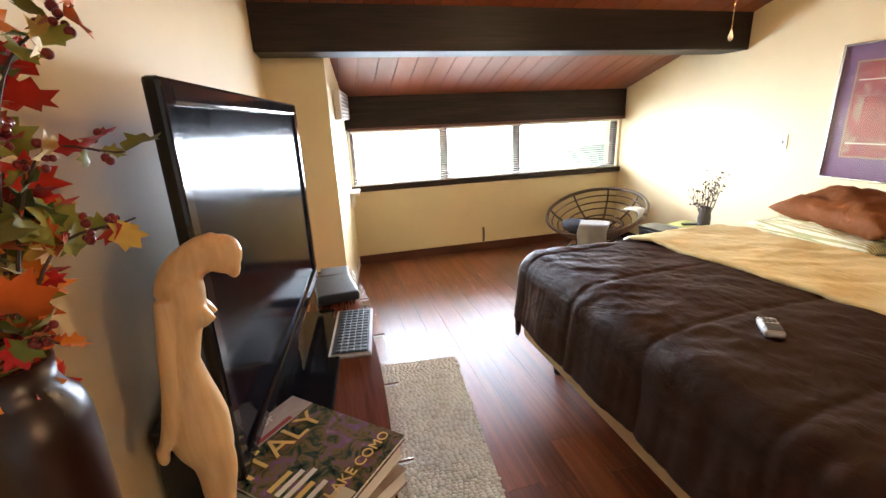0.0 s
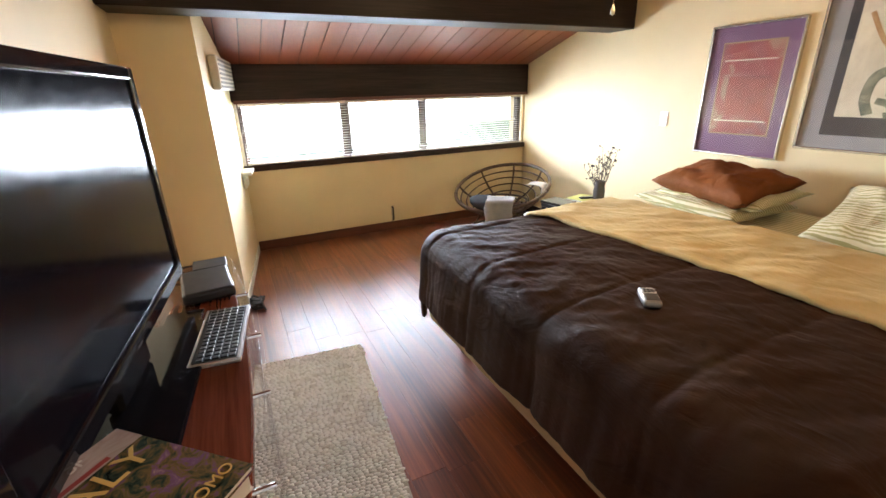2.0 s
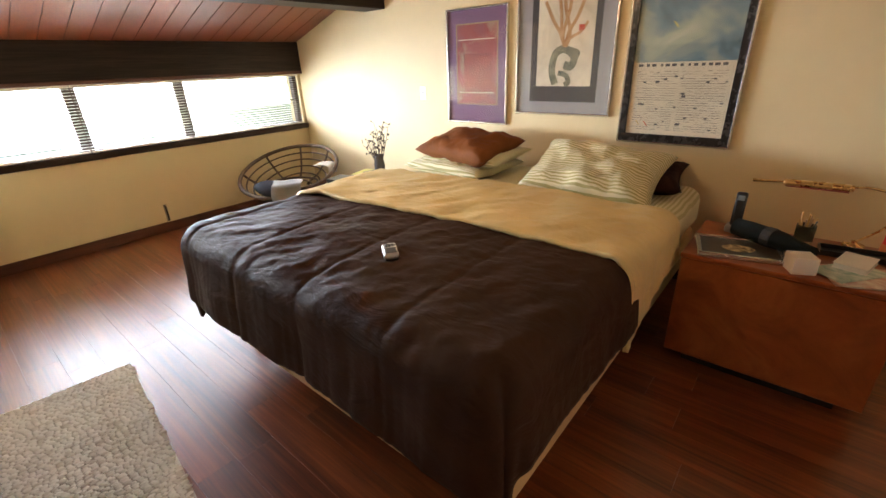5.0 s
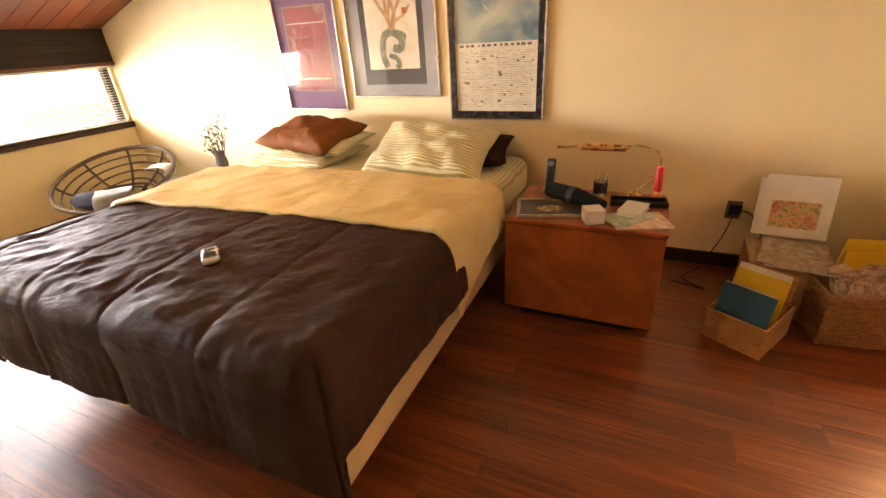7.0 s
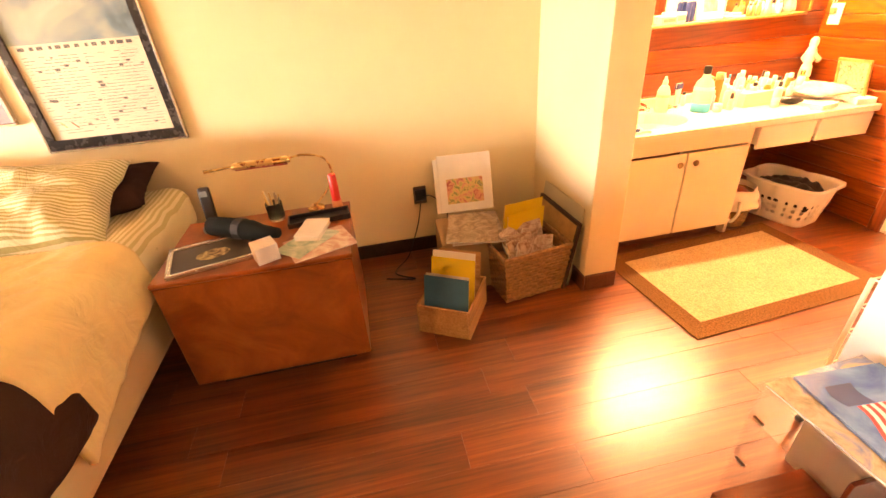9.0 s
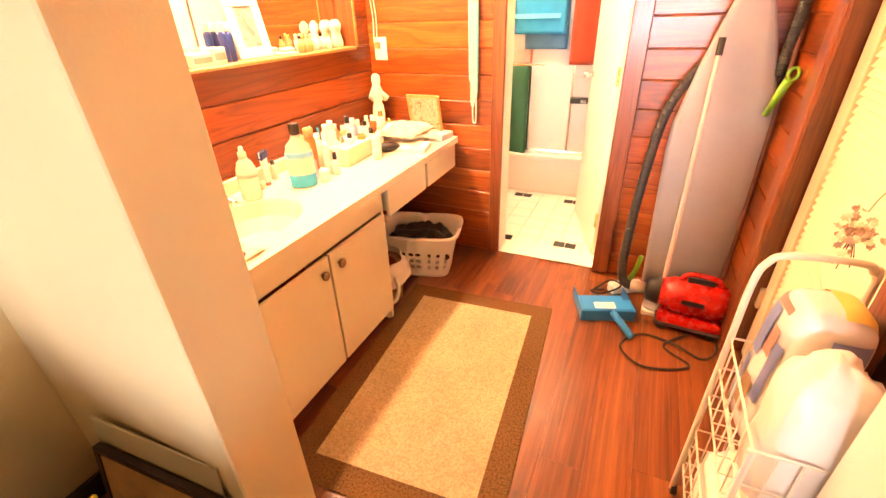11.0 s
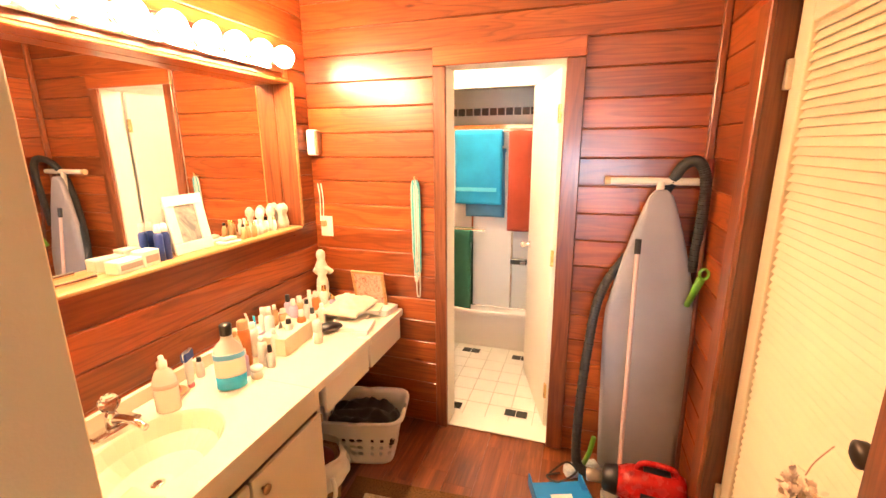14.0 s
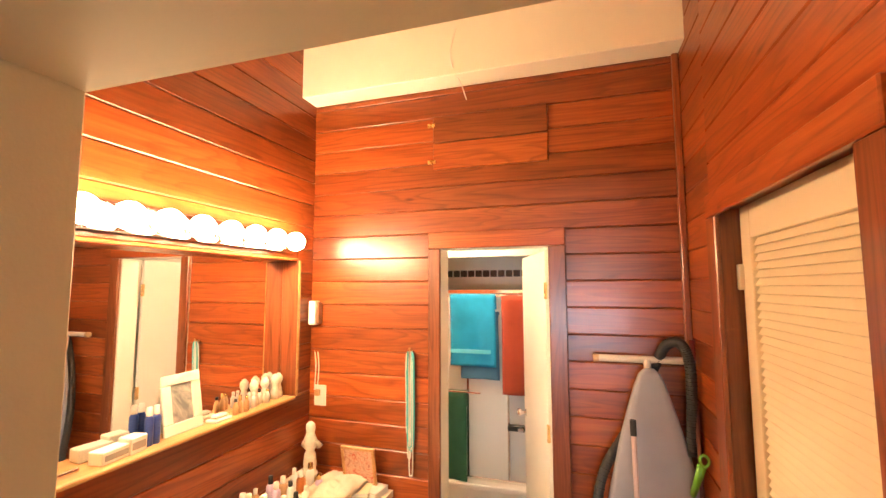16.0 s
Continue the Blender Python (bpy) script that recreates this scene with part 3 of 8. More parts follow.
def pillow(name, mat, label, m, lx, ly, h, seed, crumple=0.02):
    """Soft cushion: thick in the middle, pinched at the seam, with pulled corners."""
    def half(sign):
        def at(u, v):
            a, b = u * 2 - 1, v * 2 - 1
            e = max(0.0, (1 - abs(a) ** 2.6)) * max(0.0, (1 - abs(b) ** 2.6))
            pull = 1 + 0.06 * (a * a * b * b) - 0.04 * (1 - a * a) * (b * b) - 0.04 * (1 - b * b) * (a * a)
            n = crumple * (fnoise(a + seed, b, sign, 2.2) + 0.5 * fnoise(a, b + seed, sign, 6)) * min(1, e * 3)
            return Vector((a * lx / 2 * pull, b * ly / 2 * pull, sign * (h / 2 * e ** 0.33) + n))
        return at
    b = grid(28, 22, half(1))
    b2 = grid(28, 22, half(-1))
    bmesh.ops.reverse_faces(b2, faces=list(b2.faces))
    join(b, b2)
    bmesh.ops.remove_doubles(b, verts=b.verts, dist=0.0005)
    ob = part(name, b, mat, smooth=True, at=m)
    return tagged(ob, label, "pillow", "pillows on the bed")


pillow("pillow", STRIPED, "flat striped pillow in yellow-green and white cotton", pose(3.42, 2.76, 0.735, -3, 0, 84), 0.72, 0.50, 0.12, 1.0)
pillow("pillow", STRIPED, "striped pillow lying under a rust-brown one", pose(3.48, 2.68, 0.80, -5, 2, 88), 0.66, 0.46, 0.10, 3.0)
pillow("pillow", RUST, "plump rust-brown pillow on top of striped ones", pose(3.44, 2.71, 0.872, -10, -2, 84), 0.64, 0.46, 0.17, 5.0, 0.03)
pillow("pillow", DARK_CLOTH, "dark brown pillow half under the striped one", pose(3.60, 1.585, 0.755, -8, 3, 98), 0.60, 0.44, 0.13, 11.0)
pillow("pillow", STRIPED, "large striped pillow leaning at the wall", pose(3.40, 1.73, 0.795, -24, -3, 92), 0.76, 0.50, 0.21, 8.0, 0.04)

remote = thing("cordless_handset", "small silver and black handset lying on the duvet", "handset", pose(1.875, 1.938, 0.754, 0, 0, 52))
part("body", box(-0.060, 0.060, -0.031, 0.031, 0, 0.030, 0.013, seg=3), plain("silver_plastic", (0.62, 0.61, 0.58), 0.25, 0.6), remote)
part("screen", box(-0.050, 0.002, -0.022, 0.022, 0.0300, 0.0315, 0.001), BLACK, remote)
for i in range(6):
    part("button", box(0.012 + 0.016 * (i // 3), 0.022 + 0.016 * (i // 3), -0.017 + 0.0125 * (i % 3), -0.008 + 0.0125 * (i % 3), 0.0300, 0.0325, 0.001), BLACK, remote)


# ---------- bedroom: pictures on the wall ----------
SILVER = plain("silver_frame", (0.66, 0.65, 0.63), 0.22, 0.9)
BLACK_FRAME = plain("black_frame", (0.02, 0.018, 0.018), 0.25)


def picture_glass(name):
    m, nt, b = nodes_of(name, 0.02)
    mixer = nt.nodes.new("ShaderNodeMixShader")
    tr = nt.nodes.new("ShaderNodeBsdfTransparent")
    gl = nt.nodes.new("ShaderNodeBsdfGlossy")
    gl.inputs["Roughness"].default_value = 0.03
    lw = nt.nodes.new("ShaderNodeLayerWeight")
    power = nt.nodes.new("ShaderNodeMath")
    power.operation, power.inputs[1].default_value = "POWER", 4.0
    nt.links.new(lw.outputs["Facing"], power.inputs[0])
    span = nt.nodes.new("ShaderNodeMapRange")
    span.inputs[3].default_value, span.inputs[4].default_value = 0.04, 0.45
    nt.links.new(power.outputs[0], span.inputs[0])
    nt.links.new(span.outputs[0], mixer.inputs[0])
    nt.links.new(tr.outputs[0], mixer.inputs[1])
    nt.links.new(gl.outputs[0], mixer.inputs[2])
    nt.links.new(mixer.outputs[0], nt.nodes["Material Output"].inputs[0])
    return m


PGLASS = picture_glass("picture_glass")


def framed(name, label, y0, y1, z0, z1, frame_mat, mat_tone, fw=0.014, group="pictures over the bed"):
    """Hung on the east wall; returns the thing and a function that adds a flat layer inside it."""
    p = thing(name, label, "picture", group=group)
    x = EAST
    for a0, a1, b0, b1 in ((y0, y1, z0, z0 + fw), (y0, y1, z1 - fw, z1), (y0, y0 + fw, z0 + fw, z1 - fw), (y1 - fw, y1, z0 + fw, z1 - fw)):
        part("frame_side", box(x - 0.032, x - 0.002, a0, a1, b0, b1, 0.003), frame_mat, p)
    part("backing", box(x - 0.012, x - 0.003, y0 + fw, y1 - fw, z0 + fw, z1 - fw), mat_tone, p)
    g = part("glass", box(x - 0.026, x - 0.0245, y0 + fw, y1 - fw, z0 + fw, z1 - fw), PGLASS, p)
    g.visible_shadow = False

    def layer(nm, a0, a1, b0, b1, mat, lift):
        return part(nm, box(x - 0.012 - lift, x - 0.0118 - lift + 0.0004, a0, a1, b0, b1), mat, p)
    return p, layer


def painted(name, stops, scale, distort=1.5, rough=0.7, stretch=(1, 1, 1)):
    m, nt, b = nodes_of(name, rough)
    f = noise_tex(nt, mapped(nt, stretch, False), scale, 6, 0.6, distort)
    nt.links.new(ramp(nt, f, stops), b.inputs["Base Color"])
    return m


PURPLE = paint("purple_mat_board", (0.17, 0.09, 0.16), 0.8, 0.08, 6)
GREY_MAT = paint("grey_mat_board", (0.30, 0.29, 0.29), 0.8, 0.05, 6)
DARK_MAT = paint("charcoal_mat_board", (0.06, 0.055, 0.055), 0.8, 0.05, 6)
CREAM_PAPER = paint("cream_paper", (0.66, 0.58, 0.42), 0.8, 0.08, 5)
p1, lay = framed("wall_picture", "abstract red print in purple mat and silver frame", 2.655, 3.24, 0.972, 1.828, SILVER, PURPLE)
lay("print_border", 2.745, 3.15, 1.115, 1.72, paint("gold_border", (0.30, 0.20, 0.10), 0.6, 0.1, 8), 0.001)
lay("print", 2.755, 3.14, 1.125, 1.71, painted("red_abstract", [(0.3, (0.20, 0.10, 0.10)), (0.5, (0.26, 0.05, 0.04)), (0.62, (0.30, 0.20, 0.13)), (0.75, (0.22, 0.16, 0.10))], 3.0), 0.002)
lay("print_block", 2.80, 3.07, 1.25, 1.50, painted("red_block", [(0.35, (0.16, 0.03, 0.025)), (0.65, (0.30, 0.06, 0.04))], 6.0), 0.003)
lay("print_line", 2.78, 3.12, 1.205, 1.213, CREAM_PAPER, 0.004)
lay("print_line", 2.78, 3.12, 1.60, 1.606, CREAM_PAPER, 0.004)

p2, lay = framed("wall_picture", "drawing of a curled creature in grey mat and silver frame", 1.848, 2.575, 1.065, 2.06, SILVER, GREY_MAT)
lay("inner_mat", 1.955, 2.46, 1.155, 1.97, DARK_MAT, 0.001)
lay("print", 2.0, 2.41, 1.26, 1.93, painted("aged_paper", [(0.3, (0.50, 0.43, 0.30)), (0.6, (0.68, 0.62, 0.47)), (0.8, (0.56, 0.50, 0.34))], 3.0), 0.002)
INK = painted("green_ink", [(0.35, (0.09, 0.10, 0.07)), (0.65, (0.26, 0.25, 0.16))], 14.0)
OCHRE = painted("ochre_ink", [(0.35, (0.36, 0.18, 0.06)), (0.65, (0.50, 0.32, 0.16))], 10.0)


def stroke(p, pts, r, mat, nm="drawn_line", lift=0.015):
    b = tube([(EAST - lift, q.x, q.y) for q in curve_pts([(a, c, 0) for a, c in pts], 6)], r, 6)
    for v in b.verts:
        v.co.x = EAST - lift + (v.co.x - EAST + lift) * 0.05
    return part(nm, b, mat, p)


stroke(p2, [(2.26, 1.275), (2.29, 1.36), (2.27, 1.47), (2.20, 1.50), (2.13, 1.45), (2.15, 1.39), (2.20, 1.40)], 0.026, INK)
stroke(p2, [(2.24, 1.35), (2.18, 1.33), (2.16, 1.285), (2.19, 1.27)], 0.018, INK)
stroke(p2, [(2.14, 1.43), (2.11, 1.47), (2.16, 1.49)], 0.022, INK)
for dy, dz, k in ((-0.03, 0.40, 0.02), (0.07, 0.38, 0.03), (-0.13, 0.33, -0.02), (0.16, 0.30, 0.04), (0.02, 0.42, -0.03)):
    stroke(p2, [(2.20, 1.50), (2.20 + k, 1.60), (2.20 + dy * 0.6, 1.50 + dz * 0.6), (2.20 + dy, 1.50 + dz)], 0.012, OCHRE, lift=0.0155)
stroke(p2, [(2.19, 1.56), (2.10, 1.60), (2.05, 1.66)], 0.010, OCHRE)
lay("red_mark", 2.07, 2.11, 1.61, 1.645, paint("red_ink", (0.45, 0.07, 0.03), 0.7), 0.004)

p3, lay = framed("wall_picture", "poster of small text under a painted sky in black frame", 1.118, 1.775, 0.912, 1.93, SILVER, BLACK_FRAME, 0.012)
for a0, a1, b0, b1 in ((1.13, 1.763, 0.924, 0.972), (1.13, 1.763, 1.885, 1.918), (1.13, 1.168, 0.972, 1.885), (1.725, 1.763, 0.972, 1.885)):
    part("frame_inset", box(EAST - 0.03, EAST - 0.014, a0, a1, b0, b1, 0.002), BLACK_FRAME, p3)
lay("paper", 1.16, 1.735, 0.965, 1.40, CREAM_PAPER, 0.002)
lay("painted_sky", 1.16, 1.735, 1.40, 1.90, painted("watercolour_sky", [(0.25, (0.05, 0.07, 0.08)), (0.45, (0.15, 0.23, 0.26)), (0.6, (0.34, 0.37, 0.28)), (0.78, (0.52, 0.50, 0.38))], 2.6, 0.8, 0.7, (1, 1, 1.6)), 0.002)
stroke(p3, [(1.515, 1.60), (1.51, 1.604)], 0.022, paint("gold_ink", (0.62, 0.50, 0.10), 0.5), "painted_moon", 0.017)
stroke(p3, [(1.61, 1.035), (1.606, 1.038)], 0.020, paint("red_spot_ink", (0.50, 0.05, 0.02), 0.7), "printed_spot", 0.017)
stroke(p3, [(1.66, 1.04), (1.656, 1.043)], 0.018, paint("yellow_spot_ink", (0.60, 0.45, 0.15), 0.7), "printed_spot", 0.017)
rnd = random.Random(3)
BAR = paint("printed_ink", (0.12, 0.11, 0.10), 0.8)
bars = bmesh.new()
for col in (1.20, 1.46):
    for i in range(26):
        z = 1.345 - i * 0.0138
        a = col
        while a < col + 0.235:
            w = rnd.uniform(0.01, 0.05)
            if rnd.random() < 0.8:
                box(EAST - 0.0158, EAST - 0.0152, a, min(a + w, col + 0.235), z, z + rnd.uniform(0.0015, 0.0028), bm=bars)
            a += w + 0.006
for i in range(13):
    a = 1.21 + i * 0.038
    box(EAST - 0.0158, EAST - 0.0152, a, a + rnd.uniform(0.012, 0.028), 1.375, 1.390, bm=bars)
for i in range(24):
    a, z, s = rnd.uniform(1.19, 1.69), rnd.uniform(1.0, 1.34), rnd.uniform(0.006, 0.014)
    box(EAST - 0.0160, EAST - 0.0154, a, a + s * 1.8, z, z + s, bm=bars)
tagged(part("printed_text", bars, BAR, p3), kind="stuff")

# switch and outlet
sw = thing("light_switch", "white plastic light switch plate on the cream wall", "switch")
part("plate", box(EAST - 0.007, EAST - 0.0005, 3.515, 3.585, 1.14, 1.255, 0.003), WHITE_PLASTIC, sw)
part("toggle", box(EAST - 0.018, EAST - 0.006, 3.543, 3.557, 1.185, 1.21, 0.002), WHITE_PLASTIC, sw)
ol = thing("wall_outlet", "dark wall outlet with black plug adapter", "outlet")
part("plate", box(EAST - 0.007, EAST - 0.0005, -0.11, -0.03, 0.335, 0.45, 0.003), plain("brown_plate", (0.10, 0.06, 0.035), 0.4), ol)
part("plug_adapter", box(EAST - 0.05, EAST - 0.006, -0.105, -0.035, 0.37, 0.44, 0.006), BLACK, ol)
cord = part("power_cord", tube(curve_pts([(EAST - 0.03, -0.07, 0.372), (EAST - 0.06, -0.04, 0.25), (EAST - 0.05, 0.0, 0.12), (EAST - 0.09, 0.06, 0.008), (EAST - 0.25, 0.16, 0.006), (EAST - 0.35, 0.05, 0.006), (EAST - 0.30, 0.22, 0.006)]), 0.004, 6), BLACK_MATT)
tagged(cord, "thin black power cord hanging to the floor", "cord")
cord = part("power_cord", tube(curve_pts([(EAST - 0.03, -0.05, 0.372), (EAST - 0.10, -0.12, 0.42), (EAST - 0.13, -0.2, 0.34), (EAST - 0.08, -0.22, 0.20), (EAST - 0.06, -0.2, 0.01)]), 0.0035, 6), BLACK_MATT)
tagged(cord, "thin black power cord behind the boxes", "cord")
# ---------- bedroom: nightstand and what lies on it ----------
BURL = painted("burl_veneer", [(0.30, (0.17, 0.038, 0.008)), (0.5, (0.27, 0.068, 0.015)), (0.68, (0.37, 0.11, 0.028))], 3.2, 1.4, 0.32)
ns = thing("nightstand", "reddish burl-veneer box nightstand beside the bed", "nightstand")
part("body", box(2.905, 3.44, 0.345, 1.095, 0.075, 0.582, 0.004), BURL, ns)
part("top", box(2.90, 3.445, 0.34, 1.10, 0.582, 0.604, 0.005), BURL, ns)
part("plinth", box(2.98, 3.40, 0.42, 1.02, 0.0, 0.075), BLACK, ns)
NT = 0.604


def set_on(name, label, category, x, y, z, rz=0.0, group=""):
    return thing(name, label, category, pose(x, y, z, 0, 0, rz), group)


PAPER = paint("white_paper", (0.74, 0.72, 0.66), 0.8, 0.05, 9)
YELLOW = paint("yellow_card", (0.70, 0.50, 0.03), 0.7, 0.06, 8)
BLUE_CARD = paint("blue_card", (0.03, 0.12, 0.20), 0.6, 0.1, 8)


def book(name, label, x, y, z, rz, lx, ly, h, cover, group="", category="book"):
    """Cover boards with a block of pages between them."""
    o = set_on(name, label, category, x, y, z, rz, group)
    part("page_block", box(-lx / 2 + 0.003, lx / 2 - 0.003, -ly / 2 + 0.003, ly / 2 - 0.003, 0.0015, h - 0.0015), PAPER, o)
    part("cover", box(-lx / 2, lx / 2, -ly / 2, ly / 2, h - 0.0015, h, 0.0004), cover, o)
    part("back_cover", box(-lx / 2, lx / 2, -ly / 2, ly / 2, 0, 0.0015, 0.0004), cover, o)
    return o


# framed picture lying flat
fp = set_on("framed_photo", "small framed picture lying flat on the nightstand", "picture frame", 3.07, 0.90, NT, 14)
for a in ((-0.17, 0.17, -0.125, -0.105), (-0.17, 0.17, 0.105, 0.125), (-0.17, -0.15, -0.105, 0.105), (0.15, 0.17, -0.105, 0.105)):
    m_ = Matrix.Rotation(radians(90), 4, "Z")
    part("frame_side", box(*a, 0, 0.02, 0.004, m=m_), SILVER, fp)
part("print", box(-0.105, 0.105, -0.15, 0.15, 0.004, 0.009), paint("dark_print", (0.05, 0.04, 0.03), 0.35, 0.2, 20), fp)
part("print_motif", lathe([(0.055, 0.0095), (0.055, 0.0105)], 16, squash=(0.8, 1.2)), painted("gold_motif", [(0.4, (0.10, 0.07, 0.04)), (0.6, (0.62, 0.50, 0.26))], 30.0, 1), fp)
cube = set_on("note_cube", "white cube of note paper", "note block", 2.975, 0.675, NT, 25)
part("paper_block", box(-0.043, 0.043, -0.043, 0.043, 0, 0.07, 0.001), PAPER, cube)
book("magazine", "thin printed brochure on the nightstand", 3.03, 0.47, NT, 20, 0.20, 0.26, 0.006, painted("pink_brochure", [(0.4, (0.55, 0.33, 0.27)), (0.6, (0.70, 0.62, 0.52))], 12.0))
book("magazine", "pale green printed leaflet on the nightstand", 3.05, 0.52, NT + 0.006, 50, 0.14, 0.24, 0.005, painted("green_leaflet", [(0.4, (0.30, 0.45, 0.38)), (0.6, (0.62, 0.68, 0.58))], 10.0))
book("book", "small white paperback on the nightstand", 3.13, 0.50, NT + 0.011, 75, 0.11, 0.17, 0.022, PAPER)
# rolled dark green case
roll = set_on("rolled_case", "dark green rolled fabric case on the nightstand", "case", 3.19, 0.80, NT, 0)
part("roll", lathe([(0.01, -0.17), (0.042, -0.165), (0.046, -0.08), (0.043, 0.06), (0.030, 0.11), (0.022, 0.19), (0.010, 0.2)], 14, m=pose(0, 0, 0.046, 90, 0, -30)), cloth("dark_green_cloth", (0.010, 0.014, 0.013), 0.2, 420, 0.9, 0.0), roll, smooth=True)
part("strap", lathe([(0.047, -0.02), (0.048, -0.018), (0.048, 0.018), (0.047, 0.02)], 14, m=pose(0, 0, 0.046, 90, 0, -30)), BLACK_MATT, roll)
tray = set_on("tray", "long dark tray on the nightstand", "tray", 3.27, 0.48, NT, 5)
part("base", box(-0.05, 0.05, -0.14, 0.14, 0, 0.006, 0.002), BLACK, tray)
for a in ((-0.05, -0.044, -0.14, 0.14), (0.044, 0.05, -0.14, 0.14), (-0.044, 0.044, -0.14, -0.134), (-0.044, 0.044, 0.134, 0.14)):
    part("rim", box(*a, 0.006, 0.025, 0.001), BLACK, tray)
# cordless phone standing in its cradle
ph = set_on("cordless_phone", "dark cordless phone standing in its cradle", "telephone", 3.33, 0.955, NT, 0)
part("cradle", box(-0.045, 0.045, -0.04, 0.04, 0, 0.035, 0.012, seg=2), plain("grey_plastic", (0.30, 0.30, 0.31), 0.4), ph)
part("handset", box(-0.017, 0.017, -0.024, 0.024, 0.02, 0.20, 0.01, m=pose(0, 0, 0, 0, 8, 0), seg=2), BLACK, ph)
part("earpiece", box(-0.0185, -0.0165, -0.015, 0.015, 0.16, 0.185, m=pose(0, 0, 0, 0, 8, 0)), plain("grey_screen", (0.20, 0.22, 0.22), 0.2), ph)
# jar of small things
jar = set_on("pencil_jar", "clear jar holding pencils and small tools", "jar", 3.35, 0.68, NT, 0)
part("jar_body", lathe([(0.036, 0), (0.038, 0.01), (0.038, 0.085), (0.036, 0.085), (0.036, 0.012), (0.0, 0.011)], 18), glassy("thin_glass", (0.9, 0.92, 0.88), 0.05), jar, smooth=True)
rnd = random.Random(9)
for i in range(9):
    a = rnd.uniform(0, 6.28)
    part("pencil", tube([(0.012 * math.cos(a), 0.012 * math.sin(a), 0.012), (0.032 * math.cos(a), 0.032 * math.sin(a), rnd.uniform(0.10, 0.15))], 0.0035, 6),
         plain("pencil_paint", rnd.choice([(0.55, 0.35, 0.10), (0.40, 0.30, 0.20), (0.60, 0.55, 0.45), (0.1, 0.1, 0.1)]), 0.5), jar)
rb = set_on("bottle", "tall red bottle with orange base on the nightstand", "bottle", 3.36, 0.395, NT, 0)
part("bottle_body", lathe([(0.022, 0), (0.024, 0.004), (0.024, 0.05)], 16), plain("orange_label", (0.60, 0.22, 0.08), 0.4), rb, smooth=True)
part("cap", lathe([(0.0205, 0.05), (0.021, 0.052), (0.019, 0.175), (0.015, 0.18)], 16), plain("red_plastic", (0.55, 0.02, 0.012), 0.35), rb, smooth=True)
# brass arm lamp
lamp = set_on("desk_lamp", "brass reading lamp with curved arm and long shade", "lamp", 3.42, 0.40, NT, 0)
part("base", lathe([(0.04, 0), (0.042, 0.004), (0.038, 0.014), (0.012, 0.02), (0.008, 0.03)], 20, m=Matrix.Translation((-0.02, 0.10, 0))), BRASS, lamp, smooth=True)
part("arm", tube(curve_pts([(-0.02, 0.10, 0.02), (0.0, 0.02, 0.10), (0.0, -0.005, 0.17), (-0.01, 0.02, 0.245), (-0.025, 0.10, 0.275), (-0.035, 0.165, 0.272)]), 0.005, 8), BRASS, lamp, smooth=True)
part("shade", lathe([(0.004, 0), (0.019, 0.003), (0.021, 0.02), (0.021, 0.235), (0.019, 0.25), (0.004, 0.253)], 16, m=pose(-0.04, 0.16, 0.268, -90, 0, 2), squash=(1, 0.75)), BRASS, lamp, smooth=True)
part("inner_strip", box(-0.058, -0.024, 0.175, 0.40, 0.249, 0.2545, 0.001), plain("dark_red_lacquer", (0.20, 0.03, 0.02), 0.3), lamp)
part("finial", tube([(-0.047, 0.41, 0.268), (-0.055, 0.53, 0.262)], 0.004, 8, r_end=0.008), BRASS, lamp)

# ---------- bedroom: crates, basket and prints by the return wall ----------
PINE = wood("pine_crate", (0.30, 0.13, 0.04), (0.48, 0.25, 0.09), (0.60, 0.36, 0.15), 0, 0.55, 0.2)
crate_at = pose(3.14, -0.097, 0, 0, 0, -31)
crate = thing("wooden_crate", "small pine crate filled with blue and yellow folders", "crate", crate_at)
for a in ((-0.16, 0.16, -0.135, -0.125), (-0.16, 0.16, 0.125, 0.135)):
    for z0, z1 in ((0.008, 0.085), (0.089, 0.165)):
        part("slat", box(*a, z0, z1, 0.002), PINE, crate)
for a in ((-0.16, -0.148, -0.125, 0.125), (0.148, 0.16, -0.125, 0.125)):
    part("end_panel", box(*a, 0.008, 0.165, 0.002), PINE, crate)
part("bottom", box(-0.16, 0.16, -0.135, 0.135, 0.0, 0.008), PINE, crate)


def folder(name, label, mat, m, w, h, t=0.004, category="folder"):
    o = thing(name, label, category, m)
    part("front_cover", box(-w / 2, w / 2, -t / 2 - 0.001, -t / 2, 0, h, 0.0003), mat, o)
    part("sheets", box(-w / 2 + 0.004, w / 2 - 0.003, -t / 2, t / 2, 0.002, h - 0.004), PAPER, o)
    part("back_cover", box(-w / 2, w / 2, t / 2, t / 2 + 0.001, 0, h + 0.006, 0.0003), mat, o)
    return o


# contents stand along the crate, leaning back
def in_crate(dx, dy, dz, lean, spin=0.0):
    return pose(3.14, -0.097, 0.01, 0, 0, -31) @ pose(dx, dy, dz, lean, 0, spin)


